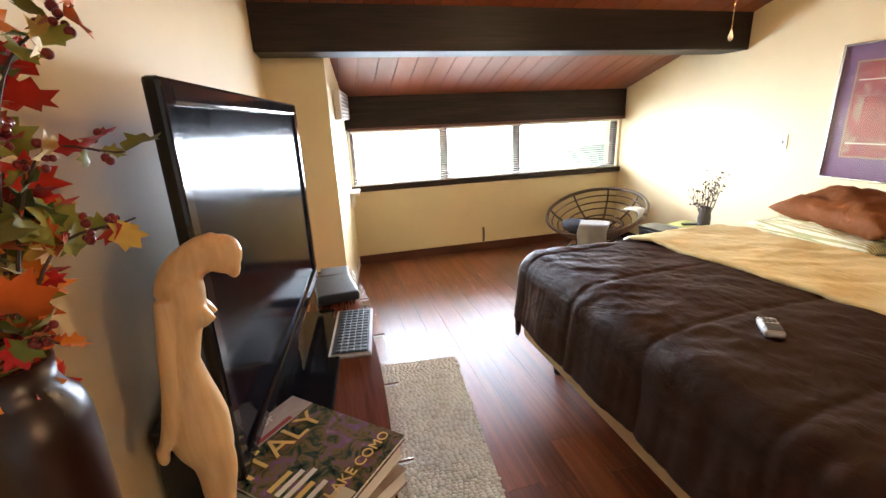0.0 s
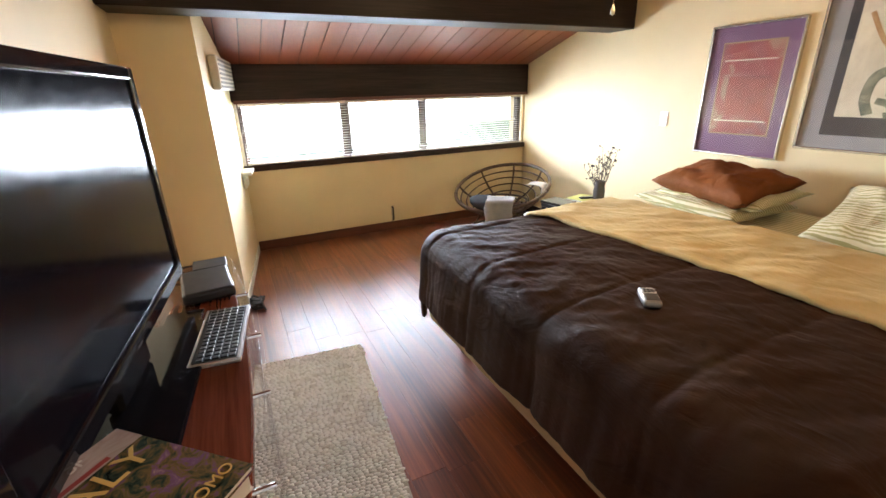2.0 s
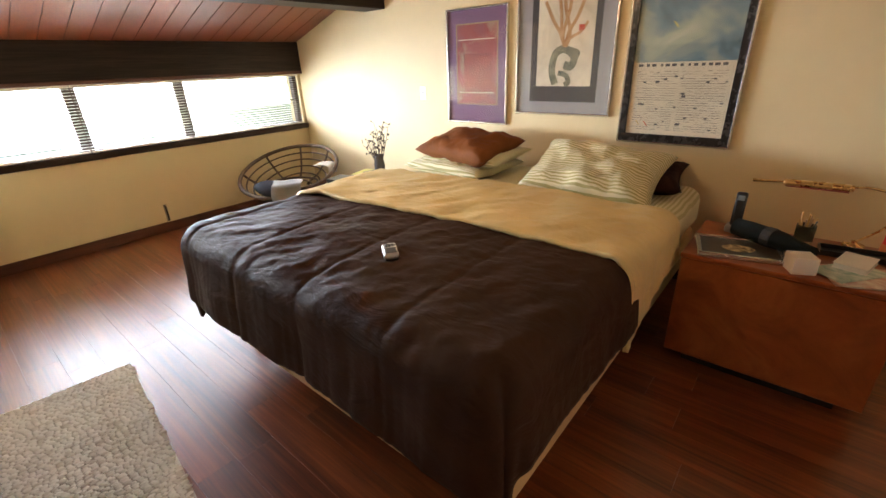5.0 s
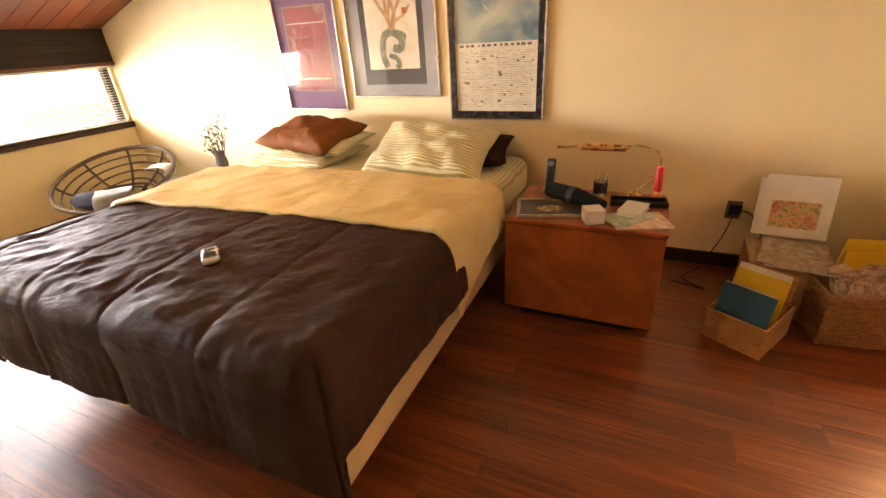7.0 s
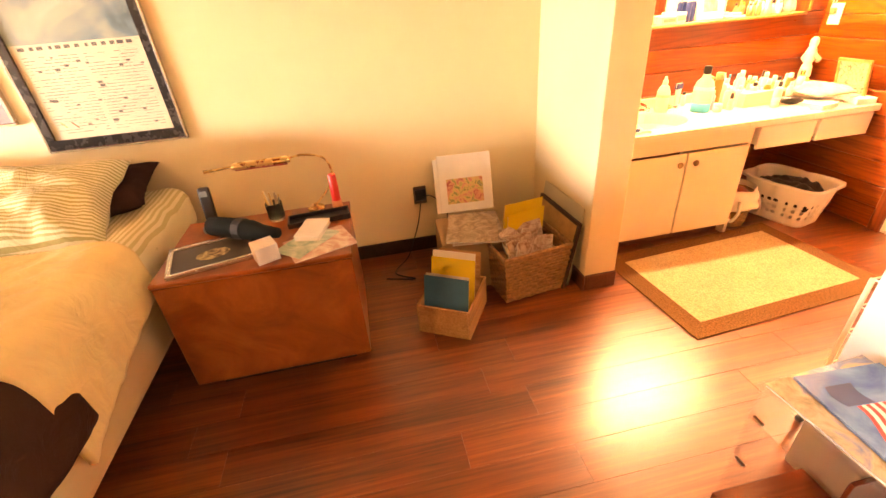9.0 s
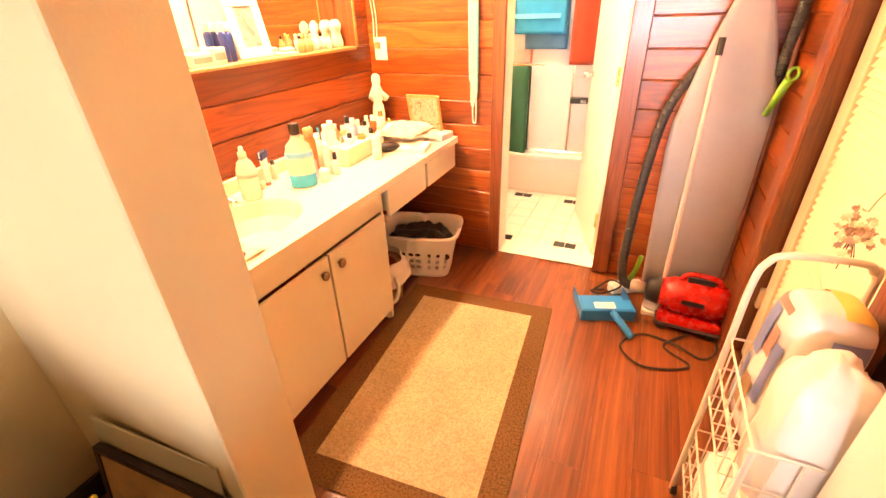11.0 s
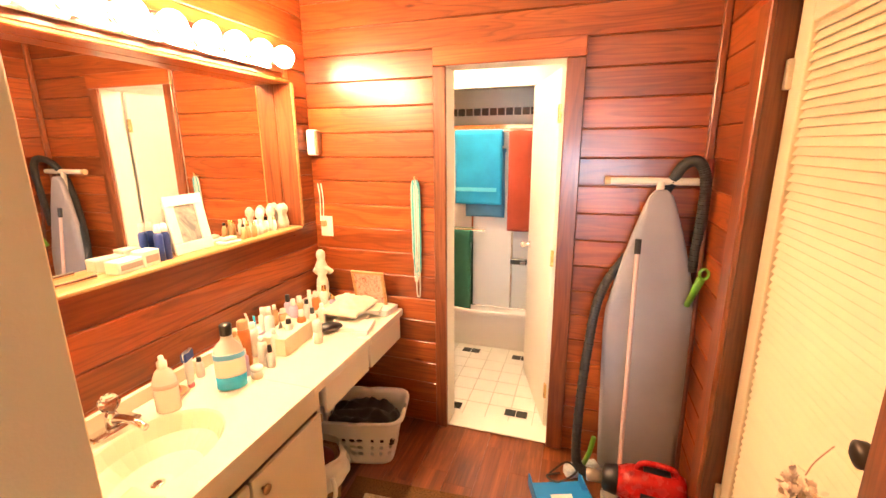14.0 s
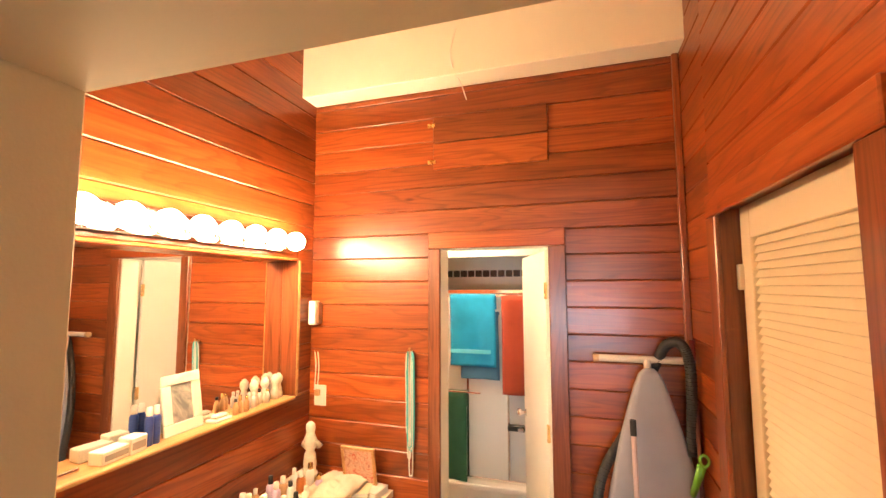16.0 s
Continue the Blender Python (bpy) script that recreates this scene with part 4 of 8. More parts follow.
folder("folder", "dark blue paper folder standing in the crate", BLUE_CARD, in_crate(-0.135, 0, 0, 0, 90) @ pose(0, 0, 0, 12, 0, 0), 0.225, 0.285, 0.010)
folder("folder", "cream papers standing in the crate", CREAM_PAPER, in_crate(-0.09, 0, 0, 0, 90) @ pose(0.01, 0, 0, 12, 0, 0), 0.22, 0.27, 0.012)
folder("folder", "bright yellow folder standing in the crate", YELLOW, in_crate(-0.045, 0, 0, 0, 90) @ pose(-0.005, 0, 0, 12, 0, 0), 0.225, 0.335, 0.012)
folder("folder", "white papers standing in the crate", PAPER, in_crate(0.0, 0, 0, 0, 90) @ pose(0.005, 0, 0, 12, 0, 0), 0.22, 0.345, 0.020)
folder("folder", "brown envelope standing in the crate", PINE, in_crate(0.05, 0, 0, 0, 90) @ pose(-0.01, 0, 0, 12, 0, 0), 0.22, 0.33, 0.01)

KRAFT = paint("kraft_cardboard", (0.34, 0.22, 0.11), 0.8, 0.12, 9)
carton = thing("cardboard_box", "open brown cardboard box of papers by the wall", "box", pose(3.52, -0.30, 0, 0, 0, -4))
part("body", box(-0.17, 0.17, -0.19, 0.19, 0, 0.30, 0.004), KRAFT, carton)
part("flap", box(-0.02, 0.0, -0.19, 0.19, 0, 0.003, m=pose(-0.17, 0, 0.298, 0, -40, 0)), KRAFT, carton)
book("magazine", "brown-grey magazine lying on the box", 3.50, -0.32, 0.302, 82, 0.29, 0.37, 0.012, painted("mag_cover", [(0.4, (0.22, 0.16, 0.11)), (0.6, (0.42, 0.36, 0.28))], 14.0), category="magazine")
book("magazine", "grey printed magazine on top of another", 3.48, -0.30, 0.314, 74, 0.28, 0.34, 0.010, painted("mag_cover_grey", [(0.4, (0.26, 0.19, 0.12)), (0.6, (0.44, 0.35, 0.25))], 14.0), category="magazine")
pr = thing("matted_print", "floral print in a white mat leaning on the wall", "print", pose(3.70, -0.32, 0.325, 0, 16, -4))
part("mat_board", box(-0.003, 0.003, -0.17, 0.15, 0, 0.34, 0.001), PAPER, pr)
part("mat_board", box(0.004, 0.009, -0.14, 0.175, 0.0, 0.32, 0.001), PAPER, pr)
part("print", box(-0.0045, -0.0032, -0.115, 0.105, 0.05, 0.20), painted("floral_print", [(0.3, (0.34, 0.08, 0.06)), (0.42, (0.62, 0.30, 0.20)), (0.52, (0.60, 0.48, 0.18)), (0.62, (0.16, 0.20, 0.07)), (0.75, (0.66, 0.50, 0.40))], 26.0, 1), pr)

WICKER = paint("brown_wicker", (0.26, 0.14, 0.055), 0.65, 0.35, 40, 0.3, 80)


def wicker_basket():
    o = thing("wicker_basket", "square brown wicker basket overfull with papers", "basket", pose(3.33, -0.55, 0, 0, 0, 8))
    # woven strands, wavy from stake to stake
    W, L, H = 0.145, 0.175, 0.27
    for r in range(15):
        z, k = 0.012 + r * 0.0178, 1 + 0.10 * r / 15
        pts = []
        per = [(-W, -L), (W, -L), (W, L), (-W, L), (-W, -L)]
        n = 0
        for (x0, y0), (x1, y1) in zip(per, per[1:]):
            for i in range(10):
                t = i / 10
                n += 1
                q = 0.004 * (1 if (n + r) % 2 else -1)
                x, y = (x0 + (x1 - x0) * t) * k, (y0 + (y1 - y0) * t) * k
                d = Vector((x, y, 0)).normalized()
                pts.append((x + d.x * q, y + d.y * q, z))
        pts.append(pts[0])
        part("strand", tube(pts, 0.0092, 5), WICKER, o)
    part("liner", box(-W + 0.008, W - 0.008, -L + 0.008, L - 0.008, 0.004, H - 0.05), KRAFT, o)
    part("rim", tube([(-W * 1.12, -L * 1.12, H + 0.01), (W * 1.12, -L * 1.12, H + 0.01), (W * 1.12, L * 1.12, H + 0.01), (-W * 1.12, L * 1.12, H + 0.01), (-W * 1.12, -L * 1.12, H + 0.01)], 0.013, 6), WICKER, o)
    return o


wicker_basket()
rnd = random.Random(21)
MIXED = painted("printed_paper", [(0.35, (0.30, 0.16, 0.10)), (0.5, (0.58, 0.46, 0.34)), (0.65, (0.70, 0.62, 0.52))], 16.0, 2)
for i in range(10):
    folder("paper_bundle", "loose printed papers stuffed in the basket", rnd.choice([MIXED, MIXED, CREAM_PAPER, MIXED]),
           pose(3.25 + 0.016 * i, -0.55 + rnd.uniform(-0.04, 0.04), 0.20, 0, 0, 8) @ pose(0, 0, 0, rnd.uniform(-12, 25), rnd.uniform(-20, 20), 90 + rnd.uniform(-25, 25)), rnd.uniform(0.14, 0.22), rnd.uniform(0.08, 0.16), 0.008, "papers")
folder("folder", "bright yellow folder leaning in the basket", YELLOW, pose(3.40, -0.58, 0.26, 0, 0, 98) @ pose(0, 0, 0, -10, 4, 0), 0.22, 0.17, 0.008)
folder("folder", "yellow folder behind another in the basket", YELLOW, pose(3.43, -0.57, 0.265, 0, 0, 96) @ pose(0, 0, 0, -10, 2, 0), 0.225, 0.215, 0.008)
# framed picture leaning on the return wall
lean = thing("leaning_frame", "framed picture with cork-brown face leaning on the wall", "picture frame", pose(3.19, -0.735, 0.0, 10, 0, 3))
for a in ((0, 0.45, 0, 0.02), (0, 0.45, 0.38, 0.40), (0, 0.02, 0.02, 0.38), (0.43, 0.45, 0.02, 0.38)):
    part("frame_side", box(a[0], a[1], -0.012, 0.008, a[2], a[3], 0.002), TRIM_DARK, lean)
part("panel", box(0.02, 0.43, -0.004, 0.004, 0.02, 0.38), paint("cork_panel", (0.42, 0.25, 0.09), 0.7, 0.15, 20), lean)
sheet2 = thing("glass_sheet", "pale sheet of board leaning behind the frame", "board", pose(3.215, -0.775, 0.0, 7, 0, 3))
part("board", box(0, 0.44, -0.003, 0.003, 0, 0.47, 0.002), paint("pale_board", (0.46, 0.42, 0.28), 0.4, 0.1, 6), sheet2)

# ---------- bedroom: papasan chair, side table, branches ----------
RATTAN = wood("rattan", (0.045, 0.024, 0.014), (0.085, 0.047, 0.026), (0.14, 0.08, 0.045), 2, 0.5, 0.15, 20)


def papasan():
    o = thing("papasan_chair", "round rattan papasan chair frame with grey cloth on it", "chair", pose(3.19, 4.86, 0.0, 0, 0, -62))
    tilt = Matrix.Translation((0, 0, 0.48)) @ Matrix.Rotation(radians(19), 4, "X") @ Matrix.Scale(0.88, 4)
    R = 0.57

    def ring(r, z, w, n=48):
        return tube([tilt @ Vector((r * math.cos(6.28318 * i / n), r * math.sin(6.28318 * i / n), z)) for i in range(n + 1)], w, 8)
    part("rim", ring(R, 0.0, 0.019), RATTAN, o, smooth=True)
    for k, (r, z) in enumerate(((0.52, -0.07), (0.46, -0.13), (0.39, -0.185), (0.30, -0.235), (0.19, -0.27))):
        part("hoop", ring(r, z, 0.008, 40), RATTAN, o, smooth=True)
    for k in range(8):
        a = 6.28318 * k / 8 + 0.2
        part("rib", tube([tilt @ Vector((r * math.cos(a), r * math.sin(a), z)) for r, z in ((0.57, 0), (0.52, -0.075), (0.46, -0.135), (0.39, -0.19), (0.30, -0.24), (0.15, -0.285))], 0.011, 6), RATTAN, o, smooth=True)
    n = 36
    for z, r in ((0.012, 0.34), (0.19, 0.22), (0.33, 0.27)):
        part("base_ring", tube([(r * math.cos(6.28318 * i / n), r * math.sin(6.28318 * i / n), z) for i in range(n + 1)], 0.012, 6), RATTAN, o, smooth=True)
    for k in range(10):
        a = 6.28318 * k / 10
        part("base_stay", tube(curve_pts([(0.34 * math.cos(a), 0.34 * math.sin(a), 0.012), (0.22 * math.cos(a), 0.22 * math.sin(a), 0.19), (0.27 * math.cos(a), 0.27 * math.sin(a), 0.33)], 5), 0.008, 6), RATTAN, o)


papasan()


def throw(name, label, m, w, h, mat, seed):
    def at(u, v):
        y = (v - 0.5) * w
        s = u * h
        if s < 0.16:
            p = Vector((0.16 - s, y, 0.02))
        else:
            p = Vector((-0.02 + 0.02 * fnoise(y * 9, s, seed), y, 0.02 - (s - 0.16)))
        return m @ (p + Vector((0.012 * fnoise(y * 12, s * 3, seed), 0.02 * fnoise(s * 6, y, seed), 0.015 * fnoise(y * 7, s * 5, seed + 2))))
    ob = part(name, grid(18, 18, at), mat, smooth=True)
    ob.modifiers.new("thickness", "SOLIDIFY").thickness = 0.008
    return tagged(ob, label, "cloth")


GREY_TOWEL = cloth("grey_towel", (0.30, 0.29, 0.29), 0.2, 120)
NAVY = cloth("slate_cushion", (0.05, 0.055, 0.075), 0.2, 200, 0.9, 0.0)
throw("grey_towel", "grey striped towel hanging over the chair rim", pose(2.90, 4.45, 0.425, 0, 0, 52), 0.27, 0.42, GREY_TOWEL, 4)
cush = part("cushion", ball(0.16, seg=18, rings=12, scale=(1.3, 1.0, 0.42)), NAVY, smooth=True, at=pose(2.92, 4.70, 0.36, 15, 12, 0))
tagged(cush, "slate-blue cushion lying in the papasan chair", "cushion")

throw("white_cloth", "white cloth laid over the papasan rim", pose(3.47, 4.52, 0.50, 0, 0, 110), 0.16, 0.24, cloth("white_linen", (0.66, 0.64, 0.60), 0.08), 9)

st = thing("side_table", "small black side table beside the bed", "side table", pose(3.42, 3.86, 0))
part("tabletop", box(-0.36, 0.22, -0.20, 0.17, 0.47, 0.50, 0.004), BLACK, st)
for x in (-0.34, 0.20):
    for y in (-0.18, 0.15):
        part("leg", box(x - 0.016, x + 0.016, y - 0.016, y + 0.016, 0, 0.47, 0.002), BLACK, st)
book("notepad", "yellow-green notepad with white edge", 3.45, 3.86, 0.50, 14, 0.24, 0.30, 0.02, paint("lime_cover", (0.58, 0.58, 0.16), 0.6, 0.06), category="notepad")
pen = set_on("remote_control", "slim black remote control on the notepad", "remote control", 3.46, 3.87, 0.52, 70)
part("case", box(-0.022, 0.022, -0.08, 0.08, 0, 0.014, 0.005, seg=2), BLACK, pen)
laptop = set_on("folded_laptop", "closed black laptop on the side table", "laptop", 3.17, 3.93, 0.50, 10)
part("case", box(-0.10, 0.10, -0.12, 0.12, 0, 0.022, 0.004), BLACK, laptop)

DRY = paint("dry_twig", (0.07, 0.045, 0.03), 0.8, 0.2, 20)


def branch_vase():
    o = thing("branch_vase", "glass vase with dry dark branches", "vase", pose(3.481, 3.773, 0.50))
    part("vase_body", lathe([(0.035, 0), (0.045, 0.01), (0.05, 0.10), (0.038, 0.17), (0.042, 0.19), (0.038, 0.19), (0.034, 0.17), (0.045, 0.10), (0.04, 0.015), (0.0, 0.012)], 18), plain("smoked_glass", (0.10, 0.09, 0.09), 0.1), o, smooth=True)
    rnd = random.Random(5)
    for i in range(13):
        a, lean_, h = rnd.uniform(0, 6.28), rnd.uniform(0.05, 0.24), rnd.uniform(0.28, 0.50)
        tip = Vector((lean_ * math.cos(a) * 0.8, lean_ * math.sin(a), h))
        mid = tip * 0.5 + Vector((rnd.uniform(-0.02, 0.02), rnd.uniform(-0.02, 0.02), 0.03))
        line = curve_pts([(0, 0, 0.05), mid, tip], 6)
        b = tube(line, 0.0035, 5, r_end=0.0015)
        for k in range(7):
            p = line[rnd.randrange(5, len(line))]
            d = Vector((rnd.uniform(-1, 1), rnd.uniform(-1, 1), rnd.uniform(0.2, 1))).normalized() * rnd.uniform(0.02, 0.05)
            tube([p, p + d], 0.002, 4, bm=b)
            ball(rnd.uniform(0.005, 0.009), Matrix.Translation(p + d), bm=b, seg=5, rings=4)
        part("branch", b, DRY, o)


branch_vase()

# ---------- bedroom: window side details ----------
jack = thing("cable_jack", "dark cable stub on the wall under the window", "cable outlet")
part("bar", tube(curve_pts([(2.152, NORTH - 0.004, 0.11), (2.155, NORTH - 0.022, 0.13), (2.155, NORTH - 0.022, 0.24), (2.15, NORTH - 0.004, 0.26)], 4), 0.007, 6), DARK_METAL, jack)
part("plate", box(2.14, 2.17, NORTH - 0.005, NORTH - 0.0005, 0.10, 0.27, 0.002), plain("tan_plate", (0.40, 0.34, 0.24), 0.5), jack)
ac = thing("wall_heater", "beige wall-mounted air unit beside the window", "air unit", PIER_SIDE)
part("case", box(0.002, 0.06, 0.31, 1.10, 1.50, 1.725, 0.012, seg=2), plain("beige_plastic", (0.58, 0.54, 0.44), 0.4), ac)
for i in range(7):
    part("louvre", box(0.06, 0.063, 0.35, 1.06, 1.515 + i * 0.029, 1.53 + i * 0.029, 0.001), plain("grey_louvre", (0.22, 0.21, 0.19), 0.5), ac)
bk = thing("sill_bracket", "white painted bracket at the end of the sill", "bracket", PIER_SIDE)
part("arm", box(0.002, 0.09, 0.93, 1.20, 0.80, 0.83, 0.006), WHITE_PAINT, bk)
part("brace", box(0.003, 0.03, 0.98, 1.18, 0.68, 0.80, 0.006), WHITE_PAINT, bk)
strip = thing("cable_bundle", "tangle of black cables and plugs on the floor", "cables", pose(0.63, 4.18, 0))
for k in range(4):
    rr = random.Random(k)
    part("cable", tube(curve_pts([(rr.uniform(-0.05, 0.06), rr.uniform(-0.10, 0.10), rr.uniform(0.008, 0.06)) for i in range(9)], 5), 0.006, 6), BLACK_MATT, strip)
part("plug_block", box(-0.03, 0.04, -0.06, 0.06, 0, 0.05, 0.008), BLACK, strip)

# ceiling light with its pull chain
cl = thing("ceiling_light", "white globe ceiling light with brass pull chain", "ceiling light", pose(2.17, 2.40, 0))
part("stem", tube([(0, 0, 2.25), (0, 0, roof_z(2.40) + 0.02)], 0.012, 10), BRASS, cl)
part("fitter", lathe([(0.05, 2.20), (0.07, 2.215), (0.07, 2.25), (0.03, 2.27)], 18), BRASS, cl, smooth=True)
part("globe", ball(0.085, Matrix.Translation((0, 0, 2.14)), seg=20, rings=14), glow("warm_globe", (1.0, 0.66, 0.32), 98.0), cl, smooth=True)
chain = bmesh.new()
for i in range(60):
    ball(0.0022, Matrix.Translation((0, 0.13, 1.775 + i * 0.0075)), bm=chain, seg=6, rings=4)
tube([(0, 0.07, 2.23), (0, 0.13, 2.22)], 0.004, 6, bm=chain)
part("pull_chain", chain, BRASS, cl)
part("pull_bob", lathe([(0.002, 1.735), (0.009, 1.742), (0.010, 1.752), (0.005, 1.768), (0.002, 1.778)], 12, m=Matrix.Translation((0, 0.13, 0))), plain("ivory_bob", (0.75, 0.68, 0.50), 0.4), cl, smooth=True)

# rug
RUG_M = cloth("jute_weave", (0.84, 0.80, 0.71), 0.08, 60, 0.95, 0.1)
rug_nt = RUG_M.node_tree
rug_in = rug_nt.nodes["Principled BSDF"].inputs["Base Color"]
isle = rug_nt.nodes.new("ShaderNodeNewGeometry")
rug_nt.links.new(mix(rug_nt, 1.0, rug_in.links[0].from_socket, ramp(rug_nt, isle.outputs["Random Per Island"], [(0.0, (0.80, 0.77, 0.72)), (0.4, (0.97, 0.96, 0.95)), (0.8, (1, 1, 1))]), "MULTIPLY"), rug_in)


def rug():
    o = thing("rug", "coarse woven beige jute rug on the floor", "rug", pose(0.77, 2.44, 0.0, 0, 0, -6))
    part("backing", box(-0.305, 0.305, -0.93, 0.93, 0.001, 0.006), cloth("jute_backing", (0.46, 0.40, 0.31), 0.2), o)
    b = bmesh.new()
    rr = random.Random(2)
    for i in range(118):
        y = -0.925 + i * 0.0157
        x = -0.305 + rr.uniform(0, 0.012)
        while x < 0.285:
            w = rr.uniform(0.018, 0.032)
            ball(1.0, Matrix.Translation((x + w / 2, y + rr.uniform(-0.002, 0.002), 0.008)) @ Matrix.Diagonal((w * 0.56, rr.uniform(0.0056, 0.0074), rr.uniform(0.006, 0.011), 1)), bm=b, seg=6, rings=4)
            x += w
    tagged(part("weave", b, RUG_M, o, smooth=True), kind="stuff")


rug()
# ---------- bedroom: television stand and what stands on it ----------
MAHOG = wood("mahogany_top", (0.07, 0.014, 0.006), (0.15, 0.034, 0.014), (0.22, 0.06, 0.025), 1, 0.18, 0.1, 8, 0.4)
ACRYLIC = picture_glass("clear_acrylic")
TZ = 0.768


def curved_top(x_back, y0, y1, depth0, bow, z0, z1, n=24):
    """Slab with a bowed front edge."""
    b = bmesh.new()
    rows = []
    for i in range(n + 1):
        t = i / n
        y = y0 + (y1 - y0) * t
        xf = x_back + depth0 + bow * math.sin(t * 3.14159)
        rows.append([b.verts.new(p) for p in ((x_back, y, z0), (xf - 0.004, y, z0), (xf, y, z0 + 0.006), (xf, y, z1 - 0.006), (xf - 0.004, y, z1), (x_back, y, z1))])
    for a, c in zip(rows, rows[1:]):
        for k in range(6):
            b.faces.new((a[k], a[(k + 1) % 6], c[(k + 1) % 6], c[k]))
    b.faces.new(list(reversed(rows[0]))), b.faces.new(rows[-1])
    bmesh.ops.recalc_face_normals(b, faces=b.faces)
    return b


tvs = thing("television_stand", "mahogany television stand with bowed front and clear acrylic panel", "television stand")
part("top", curved_top(0.175, 1.30, 3.10, 0.36, 0.065, TZ - 0.03, TZ), MAHOG, tvs)
part("lower_shelf", curved_top(0.175, 1.32, 3.08, 0.30, 0.05, 0.10, 0.125), MAHOG, tvs)
part("back_panel", box(0.175, 0.19, 1.32, 3.08, 0.125, TZ - 0.03), MAHOG, tvs)
for y in (1.33, 2.2, 3.05):
    part("upright", box(0.19, 0.44, y, y + 0.022, 0.125, TZ - 0.03, 0.002), MAHOG, tvs)
    part("foot", box(0.20, 0.44, y, y + 0.03, 0.0, 0.10, 0.003), MAHOG, tvs)


def acrylic_front():
    b = bmesh.new()
    n, rows = 20, []
    for i in range(n + 1):
        t = i / n
        y = 1.32 + 1.76 * t
        x = 0.175 + 0.385 + 0.065 * math.sin((y - 1.30) / 1.80 * 3.14159)
        rows.append([b.verts.new(p) for p in ((x, y, 0.06), (x + 0.006, y, 0.06), (x + 0.006, y, TZ + 0.02), (x, y, TZ + 0.02))])
    for a, c in zip(rows, rows[1:]):
        for k in range(4):
            b.faces.new((a[k], a[(k + 1) % 4], c[(k + 1) % 4], c[k]))
    b.faces.new(list(reversed(rows[0]))), b.faces.new(rows[-1])
    bmesh.ops.recalc_face_normals(b, faces=b.faces)
    return b


part("acrylic_panel", acrylic_front(), ACRYLIC, tvs, "clear acrylic front panel", True).visible_shadow = False
for y in (1.75, 2.05, 2.36, 2.70):
    x = 0.175 + 0.36 + 0.065 * math.sin((y - 1.30) / 1.80 * 3.14159)
    part("clip", tube([(x - 0.004, y, TZ - 0.016), (x + 0.042, y, TZ - 0.016)], 0.006, 8), CHROME, tvs)

# television, slightly turned
tv_at = pose(0.355, 2.20, TZ, 0, 0, -5.7)
tv = thing("television", "large black flat-screen television on a glass foot", "television", tv_at)
GLOSS_BLACK = plain("gloss_black", (0.008, 0.008, 0.010), 0.06)
SCREEN = plain("dark_screen", (0.003, 0.0035, 0.006), 0.10)
SCREEN.node_tree.nodes["Principled BSDF"].inputs["Specular IOR Level"].default_value = 0.09
part("case", box(-0.035, -0.004, -0.49, 0.49, 0.17, 0.72, 0.012, seg=2), BLACK, tv)
for a in ((-0.518, 0.518, 0.10, 0.145), (-0.518, 0.518, 0.748, 0.785), (-0.553, -0.516, 0.10, 0.785), (0.516, 0.553, 0.10, 0.785)):
    part("bezel", box(-0.012, 0.012, *a, 0.006, seg=2), GLOSS_BLACK, tv)
part("screen", box(-0.004, 0.003, -0.516, 0.516, 0.145, 0.748), SCREEN, tv)
part("neck", box(-0.05, -0.01, -0.12, 0.12, 0.012, 0.12, 0.01), GLOSS_BLACK, tv)
part("foot_glass", box(-0.14, 0.125, -0.32, 0.32, 0.0, 0.012, 0.005, seg=2), GLOSS_BLACK, tv)
part("power_light", box(0.012, 0.014, -0.02, 0.02, 0.118, 0.124), plain("chrome_mark", (0.6, 0.6, 0.62), 0.2, 1.0), tv)

# set-top boxes
DVD = plain("satin_black", (0.02, 0.02, 0.022), 0.35)
b1 = set_on("set_top_box", "black set-top box with rounded corners", "set-top box", 0.485, 2.77, TZ, 6)
part("case", box(-0.085, 0.085, -0.125, 0.125, 0.006, 0.048, 0.012, seg=3), DVD, b1)
for x in (-0.06, 0.06):
    for y in (-0.1, 0.1):
        part("foot", lathe([(0.008, 0), (0.008, 0.007)], 8, m=Matrix.Translation((x, y, 0))), BLACK_MATT, b1)
part("side_panel", box(0.0845, 0.087, -0.08, 0.08, 0.015, 0.038), plain("silver_side", (0.40, 0.40, 0.42), 0.25, 0.7), b1)
b2 = set_on("set_top_box", "small grey and black media box", "media box", 0.49, 2.985, TZ, 2)
part("case", box(-0.065, 0.065, -0.06, 0.06, 0.003, 0.036, 0.006, seg=2), DVD, b2)
part("front_panel", box(0.0645, 0.067, -0.05, 0.05, 0.008, 0.03), plain("silver_front", (0.45, 0.46, 0.48), 0.25, 0.7), b2)
part("foot", box(-0.05, 0.05, -0.05, 0.05, 0, 0.003), BLACK_MATT, b2)
for k, y in enumerate((2.90, 2.955, 3.03)):
    c = part("cable", tube(curve_pts([(0.42, y, TZ + 0.02), (0.34, y + 0.02, TZ + 0.006), (0.25, y - 0.03, TZ + 0.006), (0.20, y, TZ + 0.006)], 5), 0.004, 6), BLACK_MATT)
    tagged(c, "black cable running behind the television", "cable", "cables on the stand")

